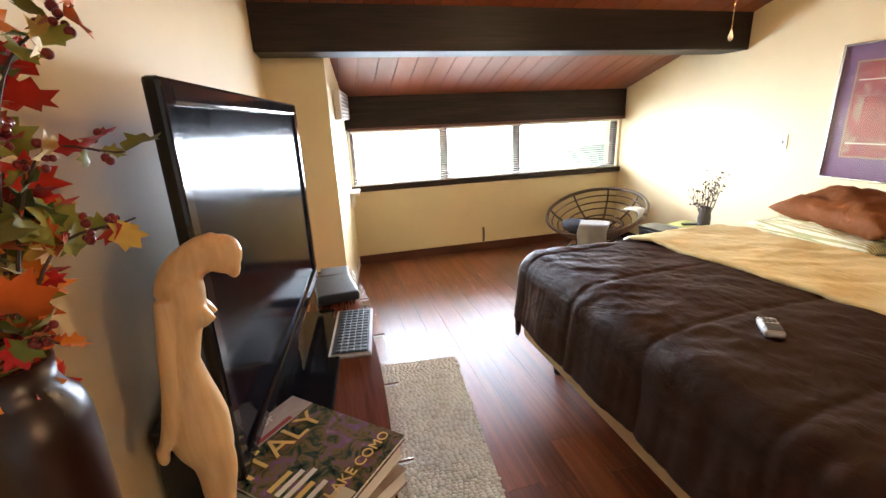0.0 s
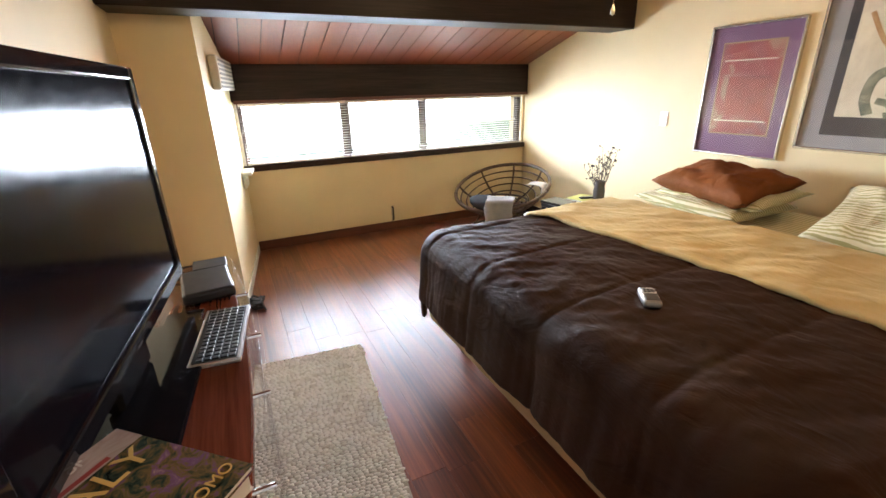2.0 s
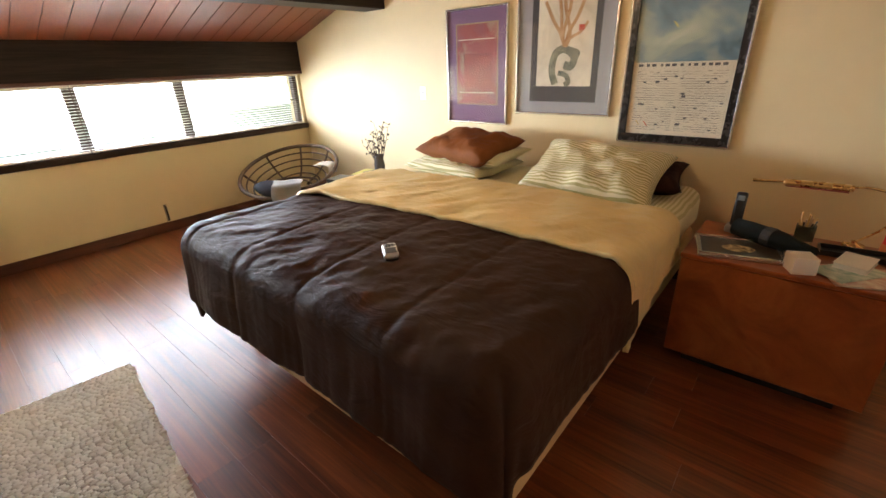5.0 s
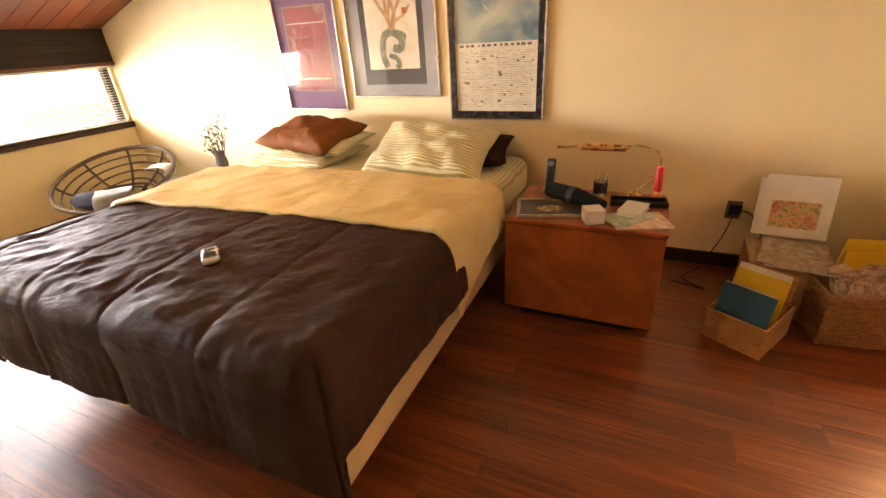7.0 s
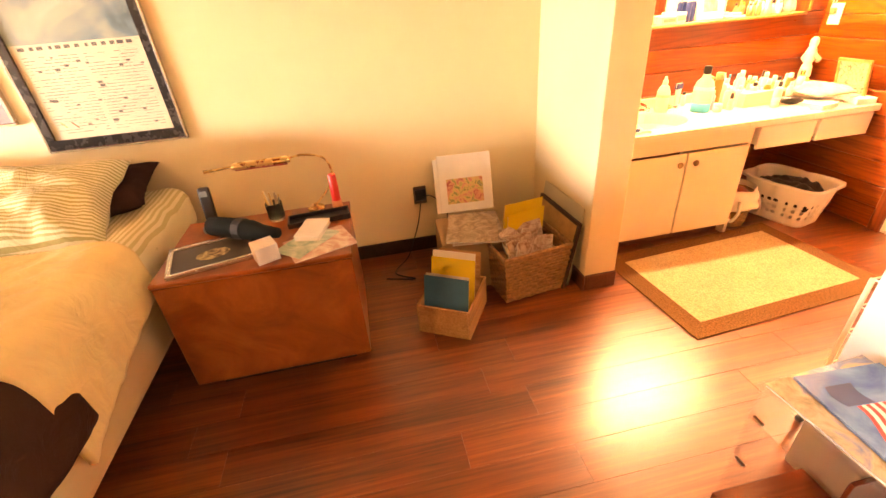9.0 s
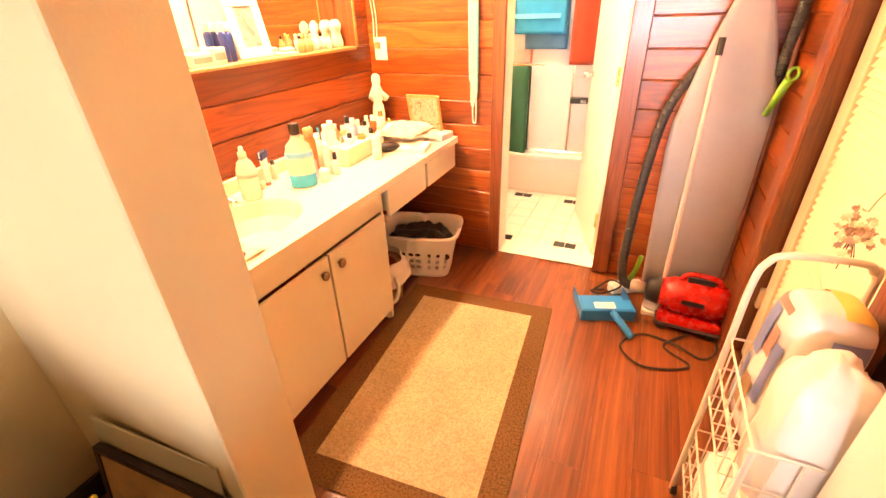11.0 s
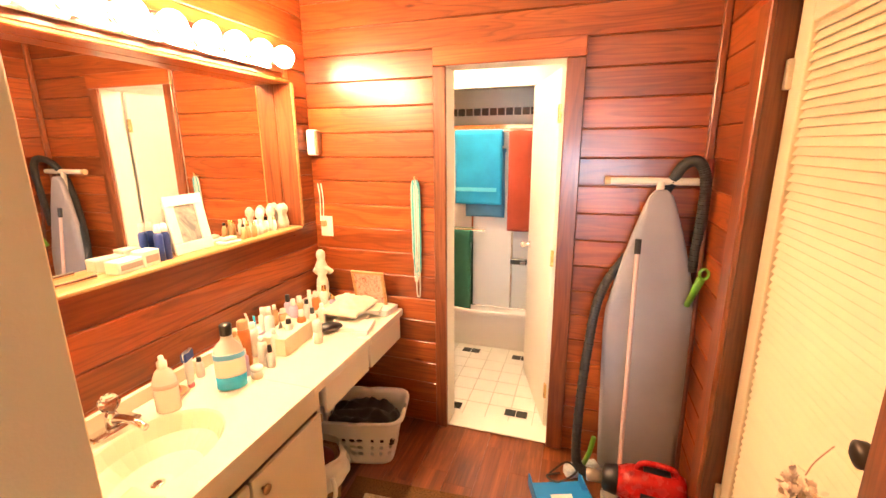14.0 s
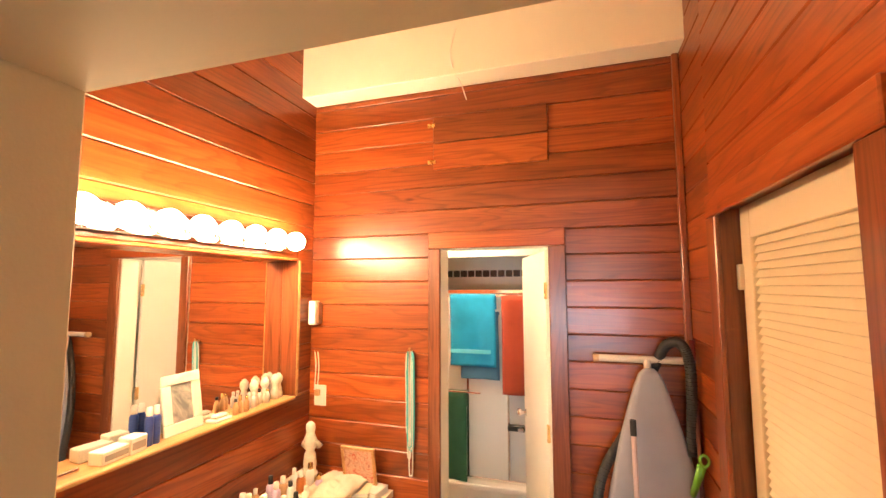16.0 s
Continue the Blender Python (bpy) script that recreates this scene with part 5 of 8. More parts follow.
# keyboard
kb = set_on("keyboard", "compact silver keyboard with black keys", "keyboard", 0.533, 2.38, TZ, 83)
part("case", box(-0.172, 0.172, -0.068, 0.068, 0.0, 0.014, 0.005, seg=2), plain("silver_keyboard", (0.55, 0.55, 0.56), 0.3, 0.4), kb)
part("key_bed", box(-0.162, 0.162, -0.058, 0.058, 0.014, 0.0152), BLACK, kb)
keys = finish(box(-0.0085, 0.0085, -0.0085, 0.0085, 0, 0.004, 0.0015), "key", DVD)
for r in range(5):
    for c in range(15):
        k = new("key", keys)
        k.matrix_basis = pose(-0.149 + c * 0.0213, -0.046 + r * 0.021, 0.0152)
        k.parent = kb
part("trackpad", box(0.075, 0.155, 0.049, 0.057, 0.0152, 0.0175, 0.001), DVD, kb)
# dark glossy tablet beside the keyboard
tab = set_on("tablet", "glossy black tablet lying on the stand", "tablet", 0.405, 2.40, TZ, 86)
part("case", box(-0.20, 0.20, -0.055, 0.055, 0.0, 0.010, 0.004, seg=2), GLOSS_BLACK, tab)
part("edge_trim", box(-0.20, 0.20, -0.058, -0.055, 0.002, 0.010, 0.001), plain("steel_trim", (0.55, 0.55, 0.58), 0.2, 0.9), tab)

# black box by the wall, added for the dark area behind the carved figure
dark_box = set_on("loudspeaker", "black box standing against the wall", "loudspeaker", 0.212, 1.86, TZ, 0)
part("cabinet", box(-0.036, 0.034, -0.19, 0.19, 0.004, 0.235, 0.006, seg=2), DVD, dark_box)
part("grille", box(0.034, 0.038, -0.18, 0.18, 0.014, 0.225, 0.002), BLACK_MATT, dark_box)
for y in (-0.15, 0.15):
    part("foot", lathe([(0.012, 0), (0.012, 0.005)], 8, m=Matrix.Translation((0, y, 0))), BLACK_MATT, dark_box)
dev = set_on("small_device", "small black device with a pale label", "device", 0.225, 1.625, TZ, 30)
part("case", box(-0.045, 0.045, -0.035, 0.035, 0, 0.03, 0.005, seg=2), DVD, dev)
part("label", box(-0.03, 0.03, -0.02, 0.012, 0.030, 0.0306), CREAM_PAPER, dev)
# pile of magazines, the top one titled
MZ = TZ
for i, (dx, dy, rz, mt) in enumerate(((0.0, 0.01, 42, PAPER), (0.005, -0.01, 38, painted("dull_cover", [(0.4, (0.20, 0.12, 0.10)), (0.6, (0.36, 0.30, 0.24))], 9.0)), (0.0, 0.0, 46, PAPER))):
    book("magazine", "worn magazine in a pile on the stand", 0.415 + dx, 1.695 + dy, MZ, rz, 0.215, 0.285, 0.036, mt, "magazine pile", "magazine")
    MZ += 0.036
COVER = painted("night_town_cover", [(0.34, (0.010, 0.016, 0.02)), (0.44, (0.04, 0.07, 0.05)), (0.54, (0.20, 0.15, 0.06)), (0.62, (0.20, 0.11, 0.24)), (0.74, (0.46, 0.34, 0.30))], 26.0, 1.2, 0.25)
top = book("magazine", "glossy travel magazine about Italy on the pile", 0.409, 1.692, MZ, 47.5, 0.23, 0.304, 0.012, COVER, "magazine pile", "magazine")
TITLE = plain("yellow_title_ink", (0.75, 0.55, 0.16), 0.4)
part("cover_band", box(-0.115, 0.115, 0.09, 0.152, 0.0121, 0.0124), painted("pale_band", [(0.4, (0.36, 0.28, 0.24)), (0.6, (0.52, 0.46, 0.42))], 8.0), top)
text_mesh("ITALY", 0.074, TITLE, top, pose(-0.005, 0.055, 0.0128))
text_mesh("Spectator", 0.032, PAPER, top, pose(-0.02, 0.135, 0.0128))
part("red_band", box(-0.06, 0.06, 0.094, 0.104, 0.0125, 0.0128), plain("dark_red_ink", (0.30, 0.03, 0.02), 0.4), top)
text_mesh("LAKE COMO", 0.030, TITLE, top, pose(0.02, -0.115, 0.0128))
for i in range(5):
    part("caption_bar", box(-0.10, -0.10 + 0.05 + 0.012 * (i % 3), -0.02 - 0.018 * i, -0.010 - 0.018 * i, 0.0121, 0.0126), TITLE if i % 3 == 0 else PAPER, top)
part("address_label", box(-0.12, -0.035, -0.15, -0.115, 0.0121, 0.0126), CREAM_PAPER, top)


# carved figure: one plain mesh
def figure():
    carve = wood("pale_carved_wood", (0.58, 0.36, 0.16), (0.70, 0.47, 0.23), (0.78, 0.56, 0.30), 2, 0.30, 0.0, 14)
    b = bmesh.new()
    # cross-sections up the body: height, back, front, half depth
    secs = [(0.0, -0.034, 0.038, 0.036), (0.018, -0.034, 0.038, 0.036), (0.022, -0.024, 0.012, 0.022), (0.10, -0.022, 0.012, 0.022), (0.166, -0.026, 0.012, 0.024), (0.19, -0.026, 0.022, 0.028), (0.215, -0.030, 0.032, 0.033),
            (0.240, -0.046, 0.040, 0.040), (0.262, -0.054, 0.041, 0.044), (0.295, -0.052, 0.041, 0.046), (0.325, -0.046, 0.034, 0.043), (0.354, -0.036, 0.026, 0.036), (0.392, -0.028, 0.017, 0.029), (0.427, -0.022, 0.026, 0.031),
            (0.450, -0.018, 0.034, 0.035), (0.475, -0.018, 0.043, 0.040), (0.500, -0.018, 0.046, 0.044), (0.516, -0.012, 0.044, 0.040), (0.526, 0.002, 0.044, 0.028)]
    seg, rings = 20, []
    for z, x0, x1, d in secs:
        cx, w = (x0 + x1) / 2, (x1 - x0) / 2
        rings.append([b.verts.new((cx + w * math.cos(6.28318 * i / seg), d * math.sin(6.28318 * i / seg), z)) for i in range(seg)])
    for a, c in zip(rings, rings[1:]):
        for i in range(seg):
            b.faces.new((a[i], a[(i + 1) % seg], c[(i + 1) % seg], c[i]))
    b.faces.new(list(reversed(rings[0]))), b.faces.new(rings[-1])
    # hair falling over the shoulders, bowed head
    tube(curve_pts([(-0.002, 0.0, 0.490), (0.012, 0.0, 0.522), (0.045, 0.0, 0.545), (0.075, 0.0, 0.552)], 6), 0.026, 14, bm=b, r_end=0.027)
    ball(0.029, Matrix.Translation((0.079, 0.0, 0.545)) @ Euler((0, 0.6, 0)).to_matrix().to_4x4(), bm=b, seg=16, rings=12, scale=(1.0, 0.85, 1.0))
    ball(0.013, Matrix.Translation((0.090, 0.0, 0.522)), bm=b, seg=12, rings=8, scale=(0.9, 0.8, 1.2))
    # chest
    for y in (-0.017, 0.017):
        ball(0.0165, Matrix.Translation((0.034, y, 0.462)), bm=b, seg=12, rings=8)
        ball(0.006, Matrix.Translation((0.049, y, 0.458)), bm=b, seg=8, rings=6)
    # arms hanging behind the hips, bent knee
    for y in (-0.036, 0.036):
        tube(curve_pts([(-0.006, y, 0.500), (-0.016, y * 1.12, 0.440), (-0.024, y * 1.15, 0.385), (-0.038, y * 1.1, 0.320), (-0.052, y, 0.280)], 6), 0.0135, 12, bm=b, r_end=0.010)
        ball(0.013, Matrix.Translation((-0.058, y * 0.95, 0.268)), bm=b, seg=10, rings=8, scale=(0.8, 0.7, 1.5))
    tube(curve_pts([(0.016, -0.016, 0.27), (0.024, -0.018, 0.215), (0.010, -0.016, 0.13), (0.006, -0.014, 0.02)], 6), 0.019, 12, bm=b, r_end=0.011)
    ob = part("carved_figure", b, carve, smooth=True, at=pose(0.285, 1.60, TZ, 0, 0, 8) @ Matrix.Diagonal((0.90, 0.82, 1, 1)))
    m = ob.modifiers.new("blend", "REMESH")
    m.mode, m.voxel_size, m.use_smooth_shade = "VOXEL", 0.0036, True
    s = ob.modifiers.new("soft", "SMOOTH")
    s.iterations, s.factor = 6, 0.5
    return tagged(ob, "pale carved wooden standing figure with bowed head", "statue")


figure()

# vase of autumn leaves and berries
LEAF_COL = [(0.22, 0.22, 0.03), (0.30, 0.30, 0.05), (0.60, 0.12, 0.01), (0.42, 0.012, 0.012), (0.66, 0.20, 0.01), (0.62, 0.42, 0.08), (0.12, 0.16, 0.03), (0.50, 0.03, 0.012)]
LEAF_M = [cloth("autumn_leaf", c, 0.3, 60, 0.6, 0.1) for c in LEAF_COL]
BERRY_M = plain("dark_red_berry", (0.16, 0.012, 0.012), 0.3)


def leaf_mesh(mat, s):
    """Lobed leaf, cupped along its rib."""
    b = bmesh.new()
    out = [(0, 0), (0.30, 0.12), (0.22, 0.30), (0.52, 0.42), (0.30, 0.56), (0.40, 0.80), (0.14, 0.78), (0, 1.05)]
    rib = [b.verts.new((0, y * s, 0)) for y in (0, 0.25, 0.5, 0.75, 1.05)]
    for sgn in (1, -1):
        side = [b.verts.new((sgn * x * s, y * s, (0.25 * abs(x) + 0.10 * math.sin(y * 5)) * s)) for x, y in out[1:-1]]
        ring = [rib[0]] + side + [rib[4]]
        fs = [(ring[0], ring[1], rib[1]), (ring[1], ring[2], rib[1]), (ring[2], ring[3], rib[2], rib[1]), (ring[3], ring[4], rib[2]), (ring[4], ring[5], rib[3], rib[2]), (ring[5], ring[6], rib[3]), (ring[6], ring[7], rib[3])]
        for f in fs:
            try:
                b.faces.new(f if sgn > 0 else tuple(reversed(f)))
            except ValueError:
                pass
    return finish(b, "leaf", mat, True)


def autumn_vase():
    o = thing("flower_vase", "tall dark brown vase of artificial autumn leaves and berries", "vase", pose(0.236, 1.365, TZ))
    part("vase_body", lathe([(0.036, 0), (0.039, 0.006), (0.040, 0.12), (0.043, 0.30), (0.046, 0.44), (0.046, 0.475), (0.042, 0.495), (0.034, 0.505), (0.030, 0.515), (0.032, 0.535), (0.027, 0.535), (0.025, 0.515), (0.0, 0.50)], 32), plain("oxblood_glaze", (0.022, 0.008, 0.005), 0.3), o, smooth=True)
    rnd = random.Random(14)
    leaves = [leaf_mesh(m, s) for m in LEAF_M for s in (0.032, 0.050)]

    def leafy(line, count, first, scale=1.0):
        stem = part("stem", tube(line, 0.0018, 5, r_end=0.0009), DRY, o)
        for k in range(count):
            p = line[rnd.randrange(first, len(line))]
            lf = new("leaf", rnd.choice(leaves))
            lf.matrix_basis = Matrix.Translation(p) @ Euler((rnd.uniform(-1.3, 1.3), rnd.uniform(-1, 1), rnd.uniform(0, 6.28))).to_matrix().to_4x4() @ Matrix.Scale(scale * rnd.uniform(0.7, 1.15), 4)
            lf.parent = stem
        return stem

    def berries(stem, base, n, spread, r=0.0042):
        b = bmesh.new()
        for k in range(n):
            ball(r * rnd.uniform(0.7, 1.2), Matrix.Translation(base + Vector((rnd.gauss(0, spread), rnd.gauss(0, spread), rnd.gauss(0, spread * 1.8)))), bm=b, seg=7, rings=5)
        part("berry_cluster", b, BERRY_M, stem, smooth=True)
    for i in range(20):
        a = rnd.uniform(0, 6.28)
        h, lean_ = rnd.uniform(0.60, 1.02), rnd.uniform(0.005, 0.065)
        cx = math.cos(a)
        tip = Vector((lean_ * cx * (0.7 if cx < 0 else 1.25), lean_ * math.sin(a) * 1.2, h))
        line = curve_pts([(0, 0, 0.50), tip * 0.5 + Vector((0, 0, 0.30)), tip], 8)
        stem = leafy(line, 22, 0)
        if i % 2 == 0:
            berries(stem, line[rnd.randrange(5, len(line))], 20, 0.007)
    # thin sprigs of berries and small leaves reaching out over the stand
    for tip, mid in (((0.125, 0.0, 0.700), (0.06, 0.0, 0.690)), ((0.115, 0.015, 0.645), (0.05, 0.01, 0.62)), ((0.12, -0.01, 0.80), (0.055, 0.0, 0.74)), ((0.06, -0.03, 0.56), (0.03, -0.01, 0.56))):
        line = curve_pts([(0.0, 0, 0.50), mid, tip], 8)
        stem = leafy(line, 12, 6, 0.55)
        for k in range(3):
            berries(stem, line[rnd.randrange(8, len(line))], 5, 0.004, 0.0035)


autumn_vase()

# ---------- acrylic magazine rack beside the vanity opening ----------
rk = thing("acrylic_rack", "clear acrylic table rack with dark brown base", "rack", pose(1.80, -0.82, 0))
part("base", box(-0.19, 0.19, -0.165, 0.165, 0.0, 0.07, 0.004), MAHOG, rk)
for y in (-0.16, 0.154):
    part("side_panel", box(-0.185, 0.185, y, y + 0.006, 0.07, 0.545, 0.001), ACRYLIC, rk)
part("side_panel", box(0.179, 0.185, -0.154, 0.154, 0.07, 0.545, 0.001), ACRYLIC, rk)
part("inner_panel", box(-0.06, -0.05, -0.15, 0.15, 0.07, 0.50, 0.001), MAHOG, rk)
part("top_sheet", box(-0.19, 0.19, -0.165, 0.165, 0.545, 0.551, 0.001), ACRYLIC, rk)
for z in (0.22, 0.40):
    part("clip", tube([(0.165, 0.12, z), (0.195, 0.12, z)], 0.006, 8), CHROME, rk)
bz = 0.551
book("magazine", "printed album on the acrylic rack", 1.80, -0.825, bz, 3, 0.37, 0.31, 0.010, painted("landscape_cover", [(0.35, (0.10, 0.10, 0.05)), (0.5, (0.42, 0.34, 0.22)), (0.62, (0.12, 0.17, 0.30)), (0.75, (0.60, 0.58, 0.55))], 9.0, 1, 0.25), category="magazine")
fl = book("magazine", "glossy brochure with a waving striped flag on the cover", 1.81, -0.845, bz + 0.010, -4, 0.31, 0.24, 0.006, painted("sky_cover", [(0.35, (0.04, 0.09, 0.26)), (0.55, (0.14, 0.26, 0.48)), (0.72, (0.50, 0.55, 0.62))], 4.0, 1, 0.25), category="magazine")
STR_R, STR_W = plain("red_stripe_ink", (0.50, 0.04, 0.03), 0.3), plain("white_stripe_ink", (0.75, 0.72, 0.68), 0.3)
for i in range(11):
    y0 = 0.06 - i * 0.0105

    def wave(u, v, y0=y0):
        x = -0.02 - 0.10 + 0.17 * u
        return Vector((x, y0 + 0.0105 * v + 0.016 * math.sin(u * 5.0), 0.0064))
    part("flag_stripe", grid(10, 1, wave), STR_R if i % 2 == 0 else STR_W, fl)
part("flag_field", grid(6, 2, lambda u, v: Vector((0.052 + 0.06 * u, 0.005 + 0.07 * v + 0.010 * math.sin(u * 3), 0.0066))), plain("navy_ink", (0.03, 0.04, 0.12), 0.3), fl)
part("caption_panel", box(-0.02, 0.06, -0.105, -0.08, 0.0061, 0.0066), PAPER, fl)
# ---------- vanity alcove: boards, casings, mirror ----------
board_wall("wall_rear_east", "x", 3.235, VANITY, REAR, 1, 0.0, 2.118, CEDAR, pitch=0.1324)
board_wall("wall_rear_west", "x", 1.955, 2.505, REAR, 1, 0.0, 2.118, CEDAR, pitch=0.1324)
board_wall("wall_rear_top", "x", 1.955, VANITY, REAR, 1, 2.1185, 2.945, CEDAR, pitch=0.1324)
MY0, MY1, MZ0, MZ1 = -2.68, -1.13, 1.21, 1.975
board_wall("wall_vanity", "y", REAR, -1.02, VANITY, -1, 0.66, 3.62, CEDAR_Y, [(MY0, MY1, MZ0, MZ1)], pitch=0.1385)
board_wall("wall_closet_far", "y", REAR + 0.02, -2.435, 1.955, 1, 0.0, 3.62, CEDAR_Y, pitch=0.1324)
board_wall("wall_closet_near", "y", -1.408, -1.18, 1.955, 1, 0.0, 3.62, CEDAR_Y, pitch=0.1324)
board_wall("wall_closet_top", "y", -2.435, -1.408, 1.955, 1, 2.165, 3.62, CEDAR_Y, pitch=0.1324)


def trim(name, x0, x1, y0, y1, z0, z1, mat, label, category="trim"):
    return solid(name, x0, x1, y0, y1, z0, z1, mat, 0.004, label, category)


trim("trim_corner", 1.956, 1.985, REAR + 0.001, REAR + 0.03, 0, 2.945, CEDAR_Z, "square cedar corner trim")
# bathroom doorway casing and jambs
trim("casing_left", 3.165, 3.232, REAR, REAR + 0.022, 0, 2.03, CEDAR_Z, "cedar door casing")
trim("casing_right", 2.502, 2.587, REAR, REAR + 0.022, 0, 2.03, CEDAR_Z, "cedar door casing")
trim("casing_head", 2.502, 3.232, REAR + 0.001, REAR + 0.024, 2.032, 2.122, CEDAR, "cedar door casing across the top")
trim("jamb_left", 3.165, 3.225, REAR - 0.14, REAR - 0.002, 0, 2.03, WHITE_PAINT, "white painted door jamb")
trim("jamb_right", 2.515, 2.587, REAR - 0.14, REAR - 0.002, 0, 2.03, WHITE_PAINT, "white painted door jamb")
trim("jamb_head", 2.515, 3.225, REAR - 0.14, REAR - 0.002, 2.03, 2.11, WHITE_PAINT, "white painted door head")
trim("threshold", 2.587, 3.165, REAR - 0.14, REAR - 0.005, 0.0, 0.008, TILE, "white threshold at the bathroom doorway")
# louvred closet door casing
trim("casing_left", 1.956, 1.975, -2.420, -2.318, 0, 2.075, CEDAR_Z, "cedar casing of the louvred door")
trim("casing_right", 1.956, 1.975, -1.497, -1.41, 0, 2.075, CEDAR_Z, "cedar casing of the louvred door")
trim("casing_head", 1.956, 1.977, -2.42, -1.41, 2.077, 2.165, CEDAR_Y, "cedar casing over the louvred door")
# hatch in the boards above the doorway
hatch = thing("wall_hatch", "small cedar hatch flush with the board wall", "hatch")
for k in range(2):
    part("panel_board", box(2.575, 3.205, REAR + 0.002, REAR + 0.020, 2.475 + k * 0.155, 2.475 + k * 0.155 + 0.152, 0.004), CEDAR, hatch)
for z in (2.52, 2.73):
    part("hinge", box(3.19, 3.235, REAR + 0.018, REAR + 0.026, z - 0.012, z + 0.012, 0.002), BRASS, hatch)
wire = part("hanging_wire", tube(curve_pts([(3.03, REAR + 0.152, 3.20), (3.06, REAR + 0.156, 3.08), (3.05, REAR + 0.154, 2.99), (3.02, REAR + 0.10, 2.92), (3.01, REAR + 0.012, 2.86)], 6), 0.003, 5), WHITE_PLASTIC)
tagged(wire, "thin white wire hanging from the boxed beam", "wire")

# recessed mirror with its ledge
tagged(part("mirror", box(4.086, 4.092, MY0, MY1, MZ0, MZ1), MIRROR), "wide wall mirror set back in the boards", "mirror")
trim("mirror_back", 4.093, 4.12, MY0 - 0.03, MY1 + 0.03, MZ0 - 0.03, MZ1 + 0.03, CEDAR_Y, "board backing of the mirror")
LEDGE = wood("pale_ledge", (0.36, 0.16, 0.05), (0.52, 0.28, 0.10), (0.62, 0.38, 0.16), 1, 0.4, 0.1)
trim("ledge", VANITY - 0.012, 4.086, MY0, MY1, MZ0 - 0.012, MZ0 + 0.004, LEDGE, "pale wooden ledge under the mirror", "ledge")
trim("mirror_head", VANITY, VANITY + 0.018, MY0, MY1, MZ1 + 0.013, 2.044, CEDAR_Y, "cedar strip above the mirror")
trim("ledge_side", VANITY - 0.010, 4.086, MY0 - 0.012, MY0 + 0.006, MZ0 + 0.004, MZ1, CEDAR_Z, "cedar side of the mirror recess")
trim("ledge_edge", VANITY - 0.014, VANITY - 0.0105, MY0 - 0.012, MY0 + 0.006, MZ0 + 0.004, MZ1, LEDGE, "pale wooden edge of the mirror recess")
trim("ledge_top", VANITY - 0.006, 4.086, MY0, MY1, MZ1 - 0.004, MZ1 + 0.012, CEDAR_Y, "wooden head of the mirror recess")
trim("ledge_side", VANITY - 0.010, 4.086, MY1 - 0.006, MY1 + 0.012, MZ0 + 0.004, MZ1, LEDGE, "pale wooden side of the mirror recess")

# light bar
bar = thing("vanity_light", "chrome light bar with a row of lit globe bulbs", "vanity light")
part("bar", box(VANITY - 0.035, VANITY - 0.001, -2.60, -1.39, 2.01, 2.12, 0.006), CHROME, bar)
BULB = glow("lit_bulb", (1.0, 0.63, 0.31), 215.0)
for i in range(8):
    y = -1.475 - 0.149 * i
    part("socket", lathe([(0.024, 0), (0.024, 0.02), (0.018, 0.022)], 12, m=pose(VANITY - 0.035, y, 2.06, 0, -90, 0)), CHROME, bar, smooth=True)
    part("bulb", ball(0.049, Matrix.Translation((VANITY - 0.10, y, 2.065)), seg=18, rings=10), BULB, bar, smooth=True)

# ---------- vanity ----------
FX, CZ = 3.455, 0.731
FORMICA = paint("cream_formica", (0.80, 0.74, 0.60), 0.25, 0.02, 5, 0.02)
CABINET = paint("cream_cabinet_paint", (0.74, 0.66, 0.50), 0.4, 0.03, 4, 0.05)


def countertop():
    b = bmesh.new()
    cx, cy, rx, ry, n = 3.70, -1.46, 0.175, 0.235, 32
    X0, X1, Y0, Y1 = FX - 0.025, VANITY - 0.001, REAR + 0.022, -1.018
    rings = []
    for k, z in ((1.0, 0), (0.97, -0.008), (0.86, -0.06), (0.62, -0.105), (0.2, -0.12)):
        rings.append([b.verts.new((cx + rx * k * math.cos(6.28318 * i / n), cy + ry * k * math.sin(6.28318 * i / n), CZ + z)) for i in range(n)])
    for a, c in zip(rings, rings[1:]):
        for i in range(n):
            b.faces.new((a[i], a[(i + 1) % n], c[(i + 1) % n], c[i]))
    b.faces.new(rings[-1])
    out = []
    for i in range(n):
        dx, dy = math.cos(6.28318 * i / n), math.sin(6.28318 * i / n)
        t = min((X1 - cx) / dx if dx > 1e-6 else 9, (X0 - cx) / dx if dx < -1e-6 else 9, (Y1 - cy) / dy if dy > 1e-6 else 9, (Y1 - 0.9 - cy) / dy if dy < -1e-6 else 9)
        out.append(b.verts.new((cx + dx * t, cy + dy * t, CZ)))
    for i in range(n):
        b.faces.new((out[i], out[(i + 1) % n], rings[0][(i + 1) % n], rings[0][i]))
    # corners of the slab that the fan of faces leaves open
    for px, py in ((X0, Y1), (X1, Y1), (X0, Y1 - 0.9), (X1, Y1 - 0.9)):
        near = sorted(out, key=lambda v: (v.co.x - px) ** 2 + (v.co.y - py) ** 2)[:2]
        c = b.verts.new((px, py, CZ))
        if (near[0].co - c.co).length > 1e-4 and (near[1].co - c.co).length > 1e-4:
            b.faces.new((near[0], c, near[1]))
    bmesh.ops.recalc_face_normals(b, faces=b.faces)
    for f in b.faces:
        if abs(f.normal.z) > 0.9 and f.normal.z < 0:
            f.normal_flip()
    return b


